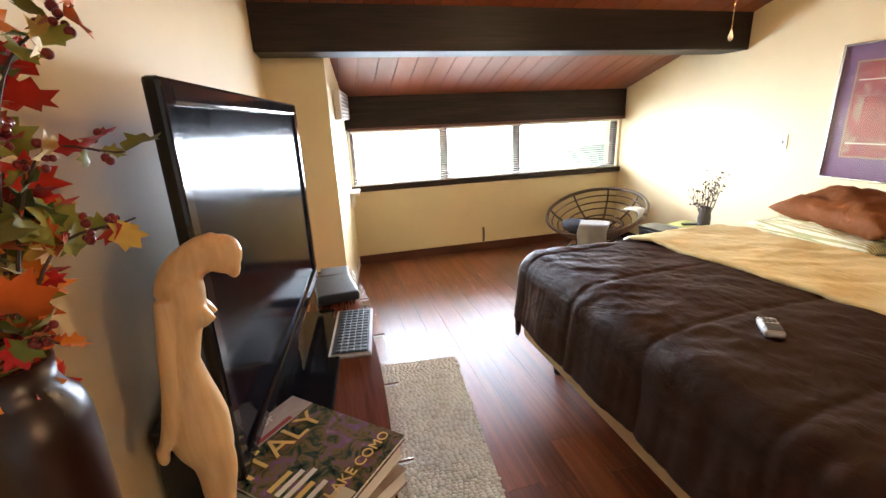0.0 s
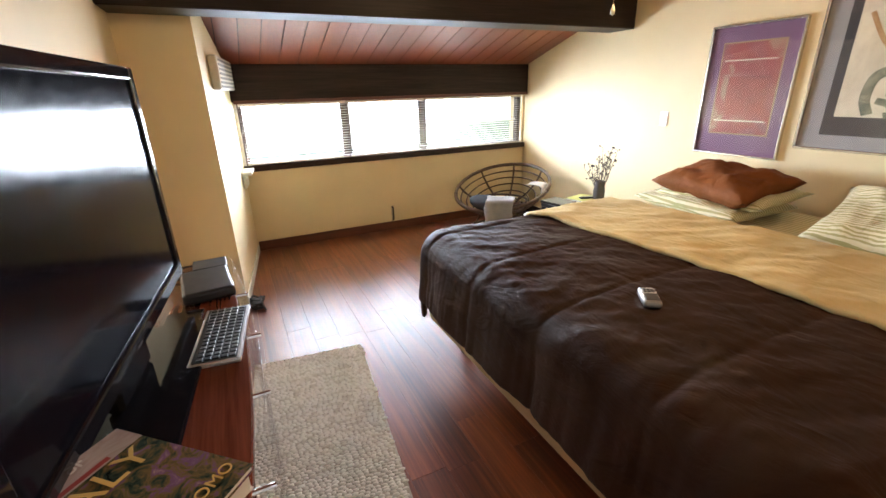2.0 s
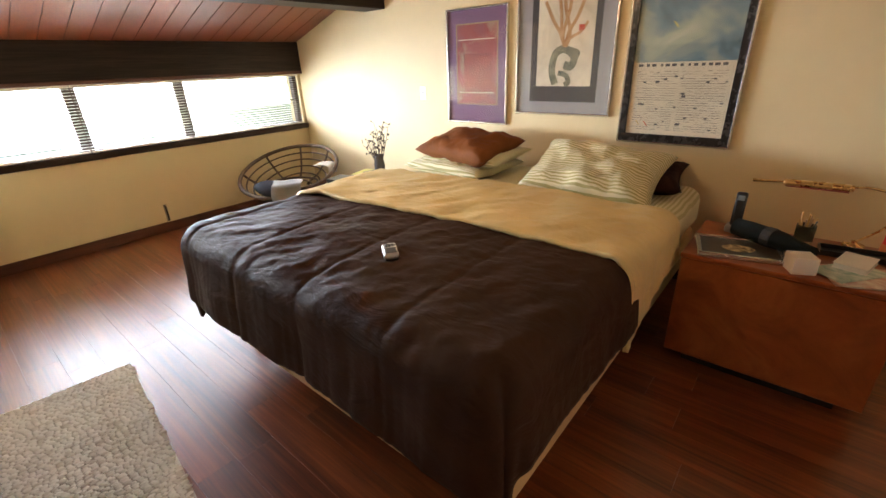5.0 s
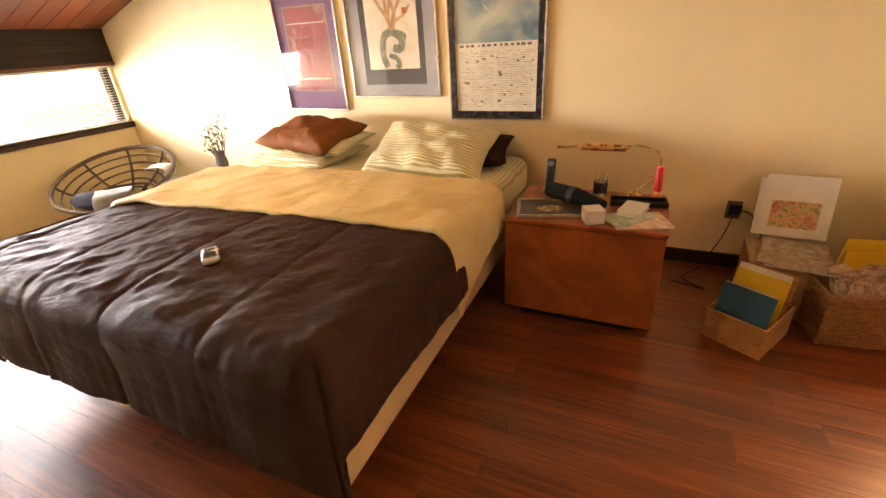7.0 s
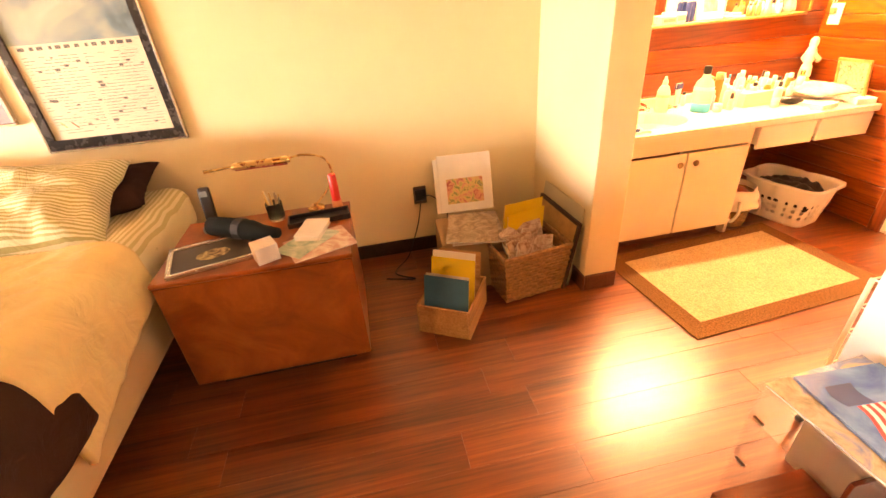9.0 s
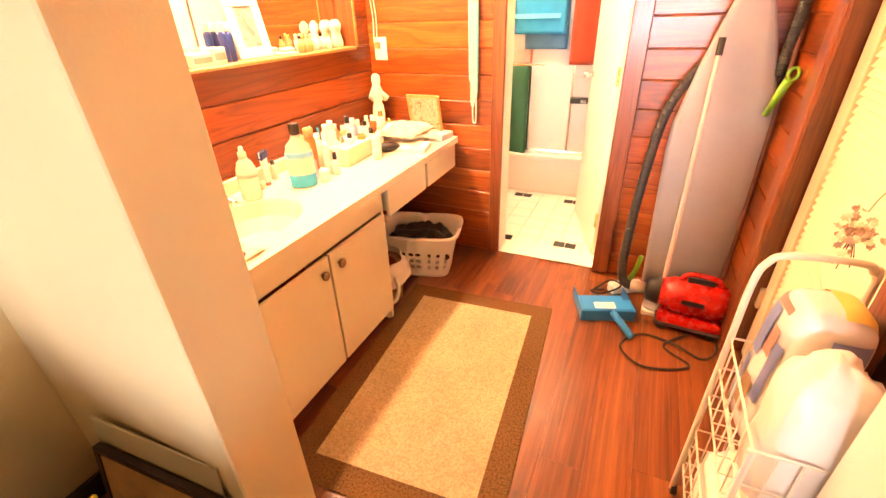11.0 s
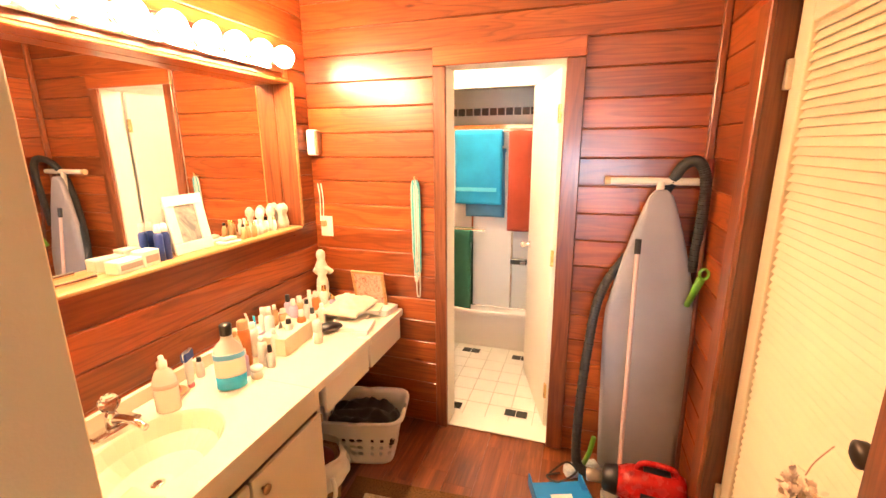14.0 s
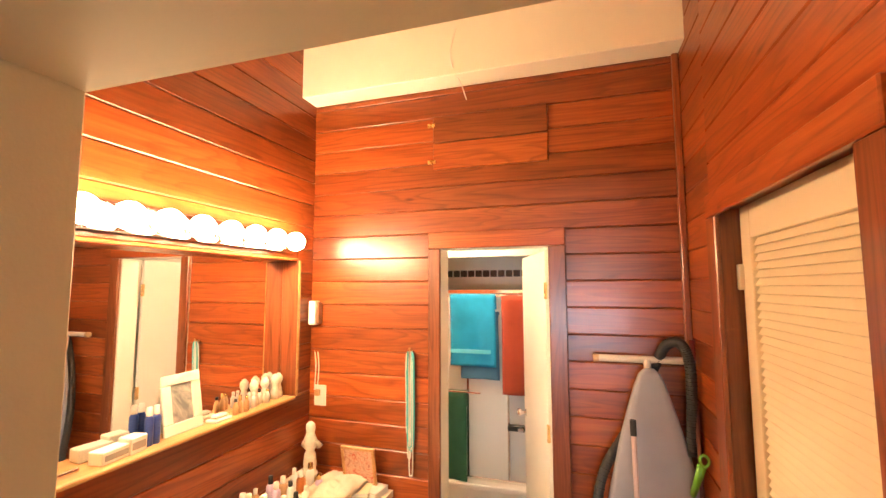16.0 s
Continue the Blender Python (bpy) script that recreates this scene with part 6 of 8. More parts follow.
ct = thing("countertop", "cream vanity countertop with an oval sink bowl", "countertop")
part("sink_top", countertop(), FORMICA, ct)
part("slab", box(FX - 0.025, VANITY - 0.001, REAR + 0.022, -1.918, CZ - 0.038, CZ, 0.002), FORMICA, ct)
part("front_edge", box(FX - 0.025, FX - 0.005, -1.918, -1.018, CZ - 0.038, CZ - 0.0004), FORMICA, ct)
part("end_edge", box(FX - 0.005, VANITY - 0.001, -1.038, -1.018, CZ - 0.038, CZ - 0.0004), FORMICA, ct)
part("backsplash", box(VANITY - 0.022, VANITY - 0.001, REAR + 0.024, -1.02, CZ, CZ + 0.06, 0.004), FORMICA, ct)
part("drain", lathe([(0.022, CZ - 0.119), (0.022, CZ - 0.114), (0.012, CZ - 0.112)], 14, m=Matrix.Translation((3.70, -1.46, 0))), CHROME, ct)
cab = thing("vanity_cabinet", "cream painted vanity cabinet with two doors", "cabinet")
part("side_panel", box(FX + 0.002, VANITY - 0.005, -1.985, -1.965, 0.0, CZ - 0.04), CABINET, cab)
part("face_frame", box(FX + 0.001, FX + 0.02, -1.985, -1.02, 0.60, CZ - 0.04, 0.002), CABINET, cab)
part("face_frame", box(FX + 0.0015, FX + 0.02, -1.985, -1.02, 0.075, 0.10, 0.002), CABINET, cab)
part("toe_kick", box(FX + 0.06, FX + 0.075, -1.965, -1.02, 0.0, 0.075), TRIM_RED, cab)
KNOB = plain("antique_brass", (0.28, 0.20, 0.10), 0.35, 0.9)
for y0, y1, ky in ((-1.965, -1.572, -1.615), (-1.562, -1.12, -1.515)):
    d = part("door", box(FX - 0.016, FX, y0, y1, 0.078, 0.592, 0.004, seg=2), CABINET, cab)
    part("knob", lathe([(0.006, 0), (0.007, 0.010), (0.017, 0.014), (0.018, 0.022), (0.010, 0.027)], 14, m=pose(FX - 0.016, ky, 0.535, 0, -90, 0)), KNOB, d, "antique brass knob", True)
part("hinge", box(FX - 0.012, FX - 0.001, -1.982, -1.966, 0.54, 0.575, 0.002), KNOB, cab)
part("hinge", box(FX - 0.012, FX - 0.001, -1.982, -1.966, 0.11, 0.145, 0.002), KNOB, cab)
for y0, y1 in ((-2.39, -2.015), (-2.785, -2.415)):
    dr = thing("under_counter_unit", "cream drawer unit hung under the countertop", "drawer unit", group="vanity drawers")
    part("front", box(FX - 0.014, FX + 0.004, y0, y1, 0.555, CZ - 0.045, 0.004, seg=2), CABINET, dr)
    part("drawer_box", box(FX + 0.004, FX + 0.42, y0 + 0.012, y1 - 0.012, 0.575, CZ - 0.05), CABINET, dr)
part("rail", box(FX + 0.003, FX + 0.022, -2.80, -1.985, CZ - 0.048, CZ - 0.0385), CABINET, cab)

# faucet
fa = thing("faucet", "chrome single-lever faucet with clear knob", "faucet", pose(3.915, -1.50, CZ))
part("base_plate", box(-0.03, 0.03, -0.08, 0.08, 0, 0.02, 0.009, seg=2), CHROME, fa)
part("spout", tube(curve_pts([(0.0, 0, 0.02), (-0.02, 0, 0.05), (-0.09, 0.0, 0.06), (-0.15, 0, 0.045)], 6), 0.015, 12, r_end=0.012), CHROME, fa, smooth=True)
part("stem", lathe([(0.022, 0.02), (0.02, 0.06), (0.012, 0.075)], 14), CHROME, fa, smooth=True)
part("handle", ball(0.032, Matrix.Translation((0, 0, 0.105)), seg=10, rings=7), glassy("acrylic_knob", (1, 1, 1), 0.05, 1.4), fa)


# ---------- small things on the counter ----------
def bottle(name, label, x, y, z, prof, mat, cap=None, capmat=None, band=None, bandmat=None, squash=(1, 1), rz=0, group="", category="bottle"):
    o = set_on(name, label, category, x, y, z, rz, group)
    part("bottle_body", lathe(prof, 18, squash=squash), mat, o, smooth=True)
    if cap:
        part("cap", lathe(cap, 14), capmat, o, smooth=True)
    if band:
        part("paper_label", lathe(band, 18, squash=squash), bandmat, o, smooth=True)
    return o


SOAP = plain("clear_soap", (0.97, 0.96, 0.93), 0.12)
SOAP.node_tree.nodes["Principled BSDF"].inputs["Transmission Weight"].default_value = 0.25
AQUA = plain("aqua_liquid", (0.06, 0.55, 1.0), 0.1)
AQUA.node_tree.nodes["Principled BSDF"].inputs["Transmission Weight"].default_value = 0.1
CLEAR = plain("clear_plastic", (0.92, 0.95, 0.98), 0.10)
CLEAR.node_tree.nodes["Principled BSDF"].inputs["Transmission Weight"].default_value = 0.25
TANP, ORANGE = plain("tan_plastic", (0.50, 0.32, 0.16), 0.35), plain("orange_can", (0.50, 0.17, 0.04), 0.3)
LAVENDER, PINK = plain("lavender_plastic", (0.55, 0.45, 0.68), 0.35), plain("pink_ink", (0.70, 0.22, 0.26), 0.5)
TEALP, NAVYP = plain("teal_plastic", (0.02, 0.30, 0.34), 0.35), plain("navy_can", (0.02, 0.05, 0.25), 0.3)
bottle("soap_bottle", "clear hand soap bottle with white pump cap", 3.845, -1.645, CZ, [(0.031, 0), (0.034, 0.005), (0.035, 0.08), (0.033, 0.125), (0.024, 0.153), (0.013, 0.166)], SOAP,
       [(0.014, 0.165), (0.016, 0.168), (0.016, 0.19), (0.009, 0.195), (0.009, 0.21), (0.004, 0.214)], WHITE_PLASTIC, [(0.0352, 0.092), (0.0350, 0.108)], plain("faded_pink_label", (0.78, 0.45, 0.42), 0.4), (0.8, 1.15), -48)
bottle("soap_bottle", "clear pump bottle of orange soap beside the faucet", 3.905, -1.345, CZ, [(0.026, 0), (0.029, 0.004), (0.029, 0.11), (0.02, 0.135), (0.012, 0.142)], SOAP,
       [(0.013, 0.142), (0.014, 0.145), (0.014, 0.165), (0.006, 0.168), (0.006, 0.19), (0.016, 0.192), (0.016, 0.202), (0.004, 0.204)], WHITE_PLASTIC, [(0.0292, 0.003), (0.0296, 0.006), (0.0296, 0.05), (0.0292, 0.053)], plain("orange_soap", (0.80, 0.32, 0.06), 0.2))
mw = bottle("mouthwash_bottle", "half-full aqua mouthwash bottle with black cap", 3.74, -1.835, CZ, [(0.042, 0), (0.047, 0.006), (0.047, 0.15), (0.042, 0.178), (0.020, 0.205), (0.018, 0.222)], CLEAR,
            [(0.020, 0.222), (0.022, 0.225), (0.022, 0.262), (0.019, 0.266)], BLACK, None, None, (0.62, 1.15), -48)
part("liquid", lathe([(0.0425, 0.001), (0.0476, 0.006), (0.0476, 0.055), (0.0, 0.056)], 18, squash=(0.63, 1.16)), AQUA, mw, "aqua liquid", True)
part("paper_label", lathe([(0.0472, 0.058), (0.0478, 0.060), (0.0478, 0.150), (0.0472, 0.152)], 18, squash=(0.64, 1.17)), WHITE_PLASTIC, mw, smooth=True)
for z0, z1 in ((0.128, 0.149),):
    part("label_band", lathe([(0.0479, z0), (0.0483, z0 + 0.002), (0.0483, z1 - 0.002), (0.0479, z1)], 18, squash=(0.645, 1.175)), plain("label_aqua", (0.16, 0.52, 0.90), 0.4), mw, smooth=True)
bottle("lotion_bottle", "white and beige pump lotion bottle", 3.80, -1.915, CZ, [(0.03, 0), (0.033, 0.004), (0.033, 0.14), (0.026, 0.165), (0.012, 0.172)], plain("ivory_plastic", (0.78, 0.70, 0.55), 0.35),
       [(0.022, 0.172), (0.024, 0.176), (0.022, 0.19), (0.01, 0.195)], TANP)
bottle("spray_can", "tall orange and tan spray can", 3.82, -2.00, CZ, [(0.025, 0), (0.026, 0.004), (0.026, 0.15), (0.02, 0.165)], ORANGE, [(0.022, 0.165), (0.023, 0.168), (0.022, 0.20), (0.018, 0.204)], TANP)
tube_ = set_on("toothpaste_tube", "red and blue toothpaste tube standing on its cap", "tube", 3.90, -1.79, CZ, 20)
part("tube_body", lathe([(0.012, 0.015), (0.018, 0.02), (0.021, 0.08), (0.024, 0.15)], 14, squash=(0.4, 1.3)), plain("white_tube", (0.72, 0.72, 0.74), 0.3), tube_, smooth=True)
part("tube_band", box(-0.0105, 0.0105, -0.029, 0.029, 0.115, 0.15, 0.003), NAVYP, tube_)
part("cap", lathe([(0.012, 0), (0.013, 0.002), (0.012, 0.015)], 12), PINK, tube_)
dish = set_on("soap_dish", "small shallow dish of bracelets by the wall", "dish", 3.915, -1.72, CZ, 0)
part("bowl", lathe([(0.02, 0), (0.045, 0.006), (0.05, 0.014), (0.046, 0.014), (0.02, 0.006), (0.0, 0.006)], 18), TANP, dish, smooth=True)
for i in range(4):
    part("bracelet", tube([(0.028 * math.cos(a / 3) + 0.004 * i, 0.03 * math.sin(a / 3), 0.014 + 0.005 * i) for a in range(20)], 0.003, 5), [PINK, ORANGE, BRASS, TANP][i], dish)
bottle("small_jar", "small white jar on the counter", 3.70, -1.925, CZ, [(0.022, 0), (0.024, 0.003), (0.024, 0.032)], WHITE_PLASTIC, [(0.024, 0.032), (0.025, 0.034), (0.024, 0.048)], WHITE_PLASTIC, category="jar")
bottle("nail_polish", "small clear bottle with dark cap", 3.705, -2.015, CZ, [(0.017, 0), (0.018, 0.002), (0.018, 0.055), (0.008, 0.068)], CLEAR, [(0.009, 0.068), (0.010, 0.07), (0.008, 0.10)], BLACK)
tis = set_on("tissue_box", "cream box with a tissue pulled up", "tissue box", 3.77, -2.215, CZ, 4)
part("carton", box(-0.065, 0.065, -0.115, 0.115, 0, 0.085, 0.003), plain("cream_carton", (0.80, 0.75, 0.58), 0.6), tis)
tissue = grid(8, 8, lambda u, v: Vector((0.05 * (u - 0.5) + 0.01 * math.sin(v * 9), 0.07 * (v - 0.5), 0.083 + 0.05 * (1 - abs(u - 0.5) * 2) + 0.01 * math.sin(u * 11 + v * 7))))
part("tissue", tissue, PAPER, tis, smooth=True)
cupb = set_on("toothbrush_cup", "white and lavender cup holding toothbrushes", "cup", 3.87, -2.13, CZ, 0)
part("cup", lathe([(0.030, 0), (0.034, 0.10), (0.032, 0.10), (0.028, 0.006), (0.0, 0.005)], 16), WHITE_PLASTIC, cupb, smooth=True)
part("cup_band", lathe([(0.0335, 0.055), (0.0345, 0.057), (0.0352, 0.09), (0.034, 0.092)], 16), LAVENDER, cupb)
for i, a in enumerate((0.4, 2.2, 4.0)):
    part("toothbrush", tube([(0.01 * math.cos(a), 0.01 * math.sin(a), 0.01), (0.035 * math.cos(a), 0.035 * math.sin(a), 0.155), (0.042 * math.cos(a), 0.042 * math.sin(a), 0.18)], 0.005, 6), [WHITE_PLASTIC, AQUA, WHITE_PLASTIC][i], cupb)
rnd = random.Random(31)
for i in range(26):
    k = rnd.uniform(1.0, 1.5)
    hh = rnd.uniform(0.05, 0.10) * k
    bottle("cosmetic_bottle", "small cosmetic bottle crowded on the counter", 3.935 - 0.085 * (i % 3) - rnd.uniform(0, 0.02), -1.86 - i * 0.0315, CZ,
           [(0.014 * k, 0), (0.016 * k, 0.003), (0.016 * k, hh), (0.009 * k, hh + 0.012)], rnd.choice([WHITE_PLASTIC, TANP, CLEAR, LAVENDER, ORANGE, SOAP, WHITE_PLASTIC]),
           [(0.009 * k, hh + 0.012), (0.010 * k, hh + 0.014), (0.009 * k, hh + rnd.uniform(0.03, 0.05))], rnd.choice([BLACK, WHITE_PLASTIC, WHITE_PLASTIC, BRASS, WHITE_PLASTIC]), group="cosmetics on the counter")
for i, (x, y, rz, lx, ly, h, m_) in enumerate(((3.62, -2.52, 8, 0.16, 0.22, 0.02, PAPER), (3.60, -2.55, 30, 0.12, 0.18, 0.012, CREAM_PAPER), (3.70, -2.66, -12, 0.18, 0.22, 0.025, PAPER), (3.58, -2.69, 15, 0.14, 0.16, 0.02, CREAM_PAPER), (3.66, -2.62, 40, 0.10, 0.15, 0.035, PAPER))):
    book("paper_stack", "loose pale papers and cards on the counter", x, y, CZ + (0 if i < 3 else 0.025), rz, lx, ly, h, m_, category="papers")
bx = set_on("sunglasses_case", "black rounded case among the papers", "case", 3.66, -2.40, CZ, 40)
part("shell", ball(0.045, Matrix.Translation((0, 0, 0.025)), seg=14, rings=8, scale=(1.5, 0.8, 0.55)), BLACK, bx, smooth=True)
bottle("deodorant_stick", "pale blue and white deodorant stick", 3.645, -2.275, CZ, [(0.02, 0), (0.022, 0.004), (0.022, 0.06)], WHITE_PLASTIC, [(0.0225, 0.06), (0.0225, 0.10), (0.014, 0.115)], plain("ice_blue", (0.62, 0.72, 0.76), 0.3))
def cloth_heap(u, v):
    a, b = u * 2 - 1, v * 2 - 1
    e = max(0.0, 1 - a * a) * max(0.0, 1 - b * b)
    return Vector((3.68 + 0.13 * a + 0.015 * fnoise(b * 3, a, 1), -2.63 + 0.15 * b + 0.02 * fnoise(a * 3, b, 2), CZ + 0.056 + 0.055 * e ** 0.6 * (0.7 + 0.5 * fnoise(a * 2.2, b * 2.2, 4)) + 0.010 * fnoise(a * 7, b * 7, 5)))


heap = part("crumpled_cloth", grid(26, 26, cloth_heap), cloth("pale_linen", (0.66, 0.58, 0.46), 0.12, 200), smooth=True)
heap.modifiers.new("thickness", "SOLIDIFY").thickness = 0.008
tagged(heap, "crumpled pale cloth lying on the papers", "cloth")
for dx, dy, rz, w, l, h in ((3.50, -2.47, 12, 0.07, 0.15, 0.022), (3.50, -2.72, -8, 0.09, 0.12, 0.03)):
    o = set_on("small_box", "flat white card box on the counter", "box", dx, dy, CZ, rz)
    part("carton", box(-w / 2, w / 2, -l / 2, l / 2, 0, h, 0.002), WHITE_PLASTIC, o)
    part("lid", box(-w / 2 - 0.001, w / 2 + 0.001, -l / 2 - 0.001, l / 2 + 0.001, h, h + 0.006, 0.002), PAPER, o)
# framed picture leaning at the far wall
vf = thing("framed_print", "small red print in a gold wooden frame", "picture frame", pose(3.60, REAR + 0.075, CZ, 12, 0, 180))
for a in ((-0.10, 0.10, 0, 0.018), (-0.10, 0.10, 0.222, 0.24), (-0.10, -0.082, 0.018, 0.222), (0.082, 0.10, 0.018, 0.222)):
    part("frame_side", box(a[0], a[1], 0.0, 0.014, a[2], a[3], 0.003), LEDGE, vf)
part("print", box(-0.082, 0.082, 0.003, 0.008, 0.018, 0.222), painted("red_floral", [(0.35, (0.50, 0.10, 0.06)), (0.5, (0.62, 0.42, 0.30)), (0.65, (0.40, 0.14, 0.10))], 22.0, 2), vf)


def statuette():
    b = lathe([(0.035, 0), (0.036, 0.02), (0.026, 0.03), (0.03, 0.07), (0.026, 0.12), (0.018, 0.14), (0.03, 0.17), (0.028, 0.21), (0.018, 0.24), (0.022, 0.265), (0.02, 0.29), (0.008, 0.305)], 16, squash=(1, 0.8))
    tube([(0.02, 0.0, 0.20), (0.045, -0.015, 0.16), (0.02, -0.03, 0.12)], 0.012, 8, bm=b)
    tube([(-0.02, 0.0, 0.20), (-0.042, -0.01, 0.17), (-0.02, -0.03, 0.15)], 0.012, 8, bm=b)
    ob = part("figurine", b, paint("white_porcelain", (0.72, 0.68, 0.58), 0.2, 0.15, 30, 0), smooth=True, at=pose(3.90, -2.72, CZ + 0.05) @ Matrix.Diagonal((1.3, 1.3, 0.95, 1)))
    tagged(ob, "white porcelain figurine on a wooden block", "figurine")
    pl = part("wooden_block", box(-0.05, 0.05, -0.05, 0.05, 0, 0.05, 0.004), LEDGE, at=pose(3.90, -2.72, CZ))
    tagged(pl, "small wooden block under the figurine", "block")


statuette()
rz_ = set_on("razor", "blue and grey handle lying by the sink", "razor", 3.565, -1.25, CZ, 15)
part("handle", tube([(-0.07, 0, 0.012), (0.07, 0, 0.014)], 0.011, 10), NAVYP, rz_)
part("head", box(0.065, 0.095, -0.014, 0.014, 0.004, 0.022, 0.003), plain("grey_head", (0.4, 0.4, 0.42), 0.3), rz_)
cl_ = part("wash_cloth", grid(10, 10, lambda u, v: Vector((3.47 + 0.14 * u, -1.33 + 0.17 * v, CZ + 0.008 + 0.006 * math.sin(u * 9 + v * 5)))), CREAM_PAPER, smooth=True)
cl_.modifiers.new("thickness", "SOLIDIFY").thickness = 0.006
tagged(cl_, "folded beige cloth at the counter edge", "cloth")

# things on the mirror ledge
LZ = MZ0 + 0.004
for y in (-1.865, -1.895):
    bottle("blue_spray", "slim dark blue spray bottle on the ledge", 4.045, y, LZ, [(0.015, 0), (0.016, 0.003), (0.016, 0.10), (0.010, 0.112)], NAVYP, [(0.011, 0.112), (0.012, 0.114), (0.010, 0.145)], WHITE_PLASTIC, group="blue sprays")
lf = thing("photo_frame", "white photo frame standing on the ledge", "photo frame", pose(4.055, -2.03, LZ, 0, 10, 0))
for a in ((-0.095, 0.095, 0, 0.045), (-0.095, 0.095, 0.20, 0.245), (-0.095, -0.05, 0.045, 0.20), (0.05, 0.095, 0.045, 0.20)):
    part("frame_side", box(-0.012, 0.0, a[0], a[1], a[2], a[3], 0.003), WHITE_PAINT, lf)
part("print", box(-0.006, -0.002, -0.05, 0.05, 0.045, 0.20), painted("grey_photo", [(0.4, (0.16, 0.17, 0.18)), (0.6, (0.40, 0.38, 0.34))], 12.0), lf)
for y, w, h in ((-1.72, 0.055, 0.045), (-1.80, 0.035, 0.06)):
    o = set_on("small_box", "small white box on the mirror ledge", "box", 4.04, y, LZ, 6)
    part("carton", box(-0.03, 0.03, -w, w, 0, h, 0.003), WHITE_PLASTIC, o)
    part("printed_panel", box(-0.0305, -0.030, -w * 0.8, w * 0.8, h * 0.25, h * 0.7), plain("grey_ink", (0.35, 0.33, 0.32), 0.5), o)
o = set_on("hair_brush", "metal-handled brush lying on the ledge", "brush", 4.03, -1.55, LZ, 0)
part("handle", tube([(0, -0.06, 0.012), (0, 0.09, 0.012)], 0.008, 8), CHROME, o)
part("head", lathe([(0.013, 0), (0.015, 0.01), (0.015, 0.06), (0.012, 0.065)], 12, m=pose(0, 0.085, 0.016, -90, 0, 0)), TANP, o)
o = set_on("blue_comb", "blue plastic comb on the ledge", "comb", 4.03, -1.36, LZ, 0)
part("bar", box(-0.012, 0.012, -0.08, 0.08, 0, 0.014, 0.004), plain("blue_plastic", (0.02, 0.06, 0.45), 0.3), o)
o = set_on("soap_tray", "white soap on a small tray", "soap", 4.035, -2.20, LZ, 0)
part("tray", box(-0.03, 0.03, -0.05, 0.05, 0, 0.012, 0.004), WHITE_PLASTIC, o)
part("bar_of_soap", box(-0.02, 0.02, -0.035, 0.035, 0.012, 0.03, 0.008, seg=2), PAPER, o)
for i in range(8):
    y = -2.29 - i * 0.032
    bottle("perfume_bottle", "tiny perfume bottle on the mirror ledge", 4.04 + rnd.uniform(-0.02, 0.02), y, LZ, [(0.011, 0), (0.013, 0.002), (0.013, rnd.uniform(0.03, 0.055)), (0.006, 0.06)], rnd.choice([SOAP, CLEAR, TANP, WHITE_PLASTIC]),
           [(0.007, 0.06), (0.008, 0.062), (0.007, rnd.uniform(0.07, 0.09))], rnd.choice([BRASS, WHITE_PLASTIC, BLACK]), group="perfumes on the ledge")
for i, y in enumerate((-2.44, -2.52, -2.60, -2.63)):
    b = lathe([(0.02, 0), (0.022, 0.02), (0.015, 0.05), (0.012, 0.065), (0.02, 0.08), (0.019, 0.10), (0.006, 0.115)], 12)
    ob = part("figurine", b, paint("white_porcelain_small", (0.74, 0.70, 0.62), 0.2, 0.2, 40, 0), smooth=True, at=pose(4.055, y, LZ) @ Matrix.Scale(1.15, 4))
    tagged(ob, "little white porcelain figurine on the ledge", "figurine", "ledge figurines")

# wall fittings
ob_ = thing("wall_box", "small white plastic box fixed to the board wall", "air freshener")
part("case", box(3.925, 3.975, REAR, REAR + 0.05, 1.60, 1.74, 0.008, seg=2), WHITE_PLASTIC, ob_)
part("front", box(3.905, 3.926, REAR + 0.004, REAR + 0.046, 1.605, 1.735, 0.006), plain("brown_side", (0.25, 0.12, 0.06), 0.4), ob_)
o = thing("wall_outlet", "ivory outlet plate with a small plug", "outlet")
part("plate", box(3.87, 3.95, REAR, REAR + 0.006, 1.13, 1.25, 0.003), WHITE_PLASTIC, o)
part("plug", box(3.905, 3.935, REAR + 0.006, REAR + 0.03, 1.19, 1.225, 0.004), TANP, o)
for k, x in enumerate((3.925, 3.945)):
    part("cord", tube(curve_pts([(x, REAR + 0.012, 1.22), (x - 0.006, REAR + 0.01, 1.35), (x + 0.004, REAR + 0.008, 1.44)], 5), 0.003, 5), WHITE_PLASTIC, o)
nk = thing("necklaces", "bunch of turquoise and pale bead necklaces on a hook", "necklaces")
part("hook", tube(curve_pts([(3.335, REAR, 1.47), (3.335, REAR + 0.03, 1.475), (3.335, REAR + 0.035, 1.49)], 4), 0.005, 6), BRASS, nk)
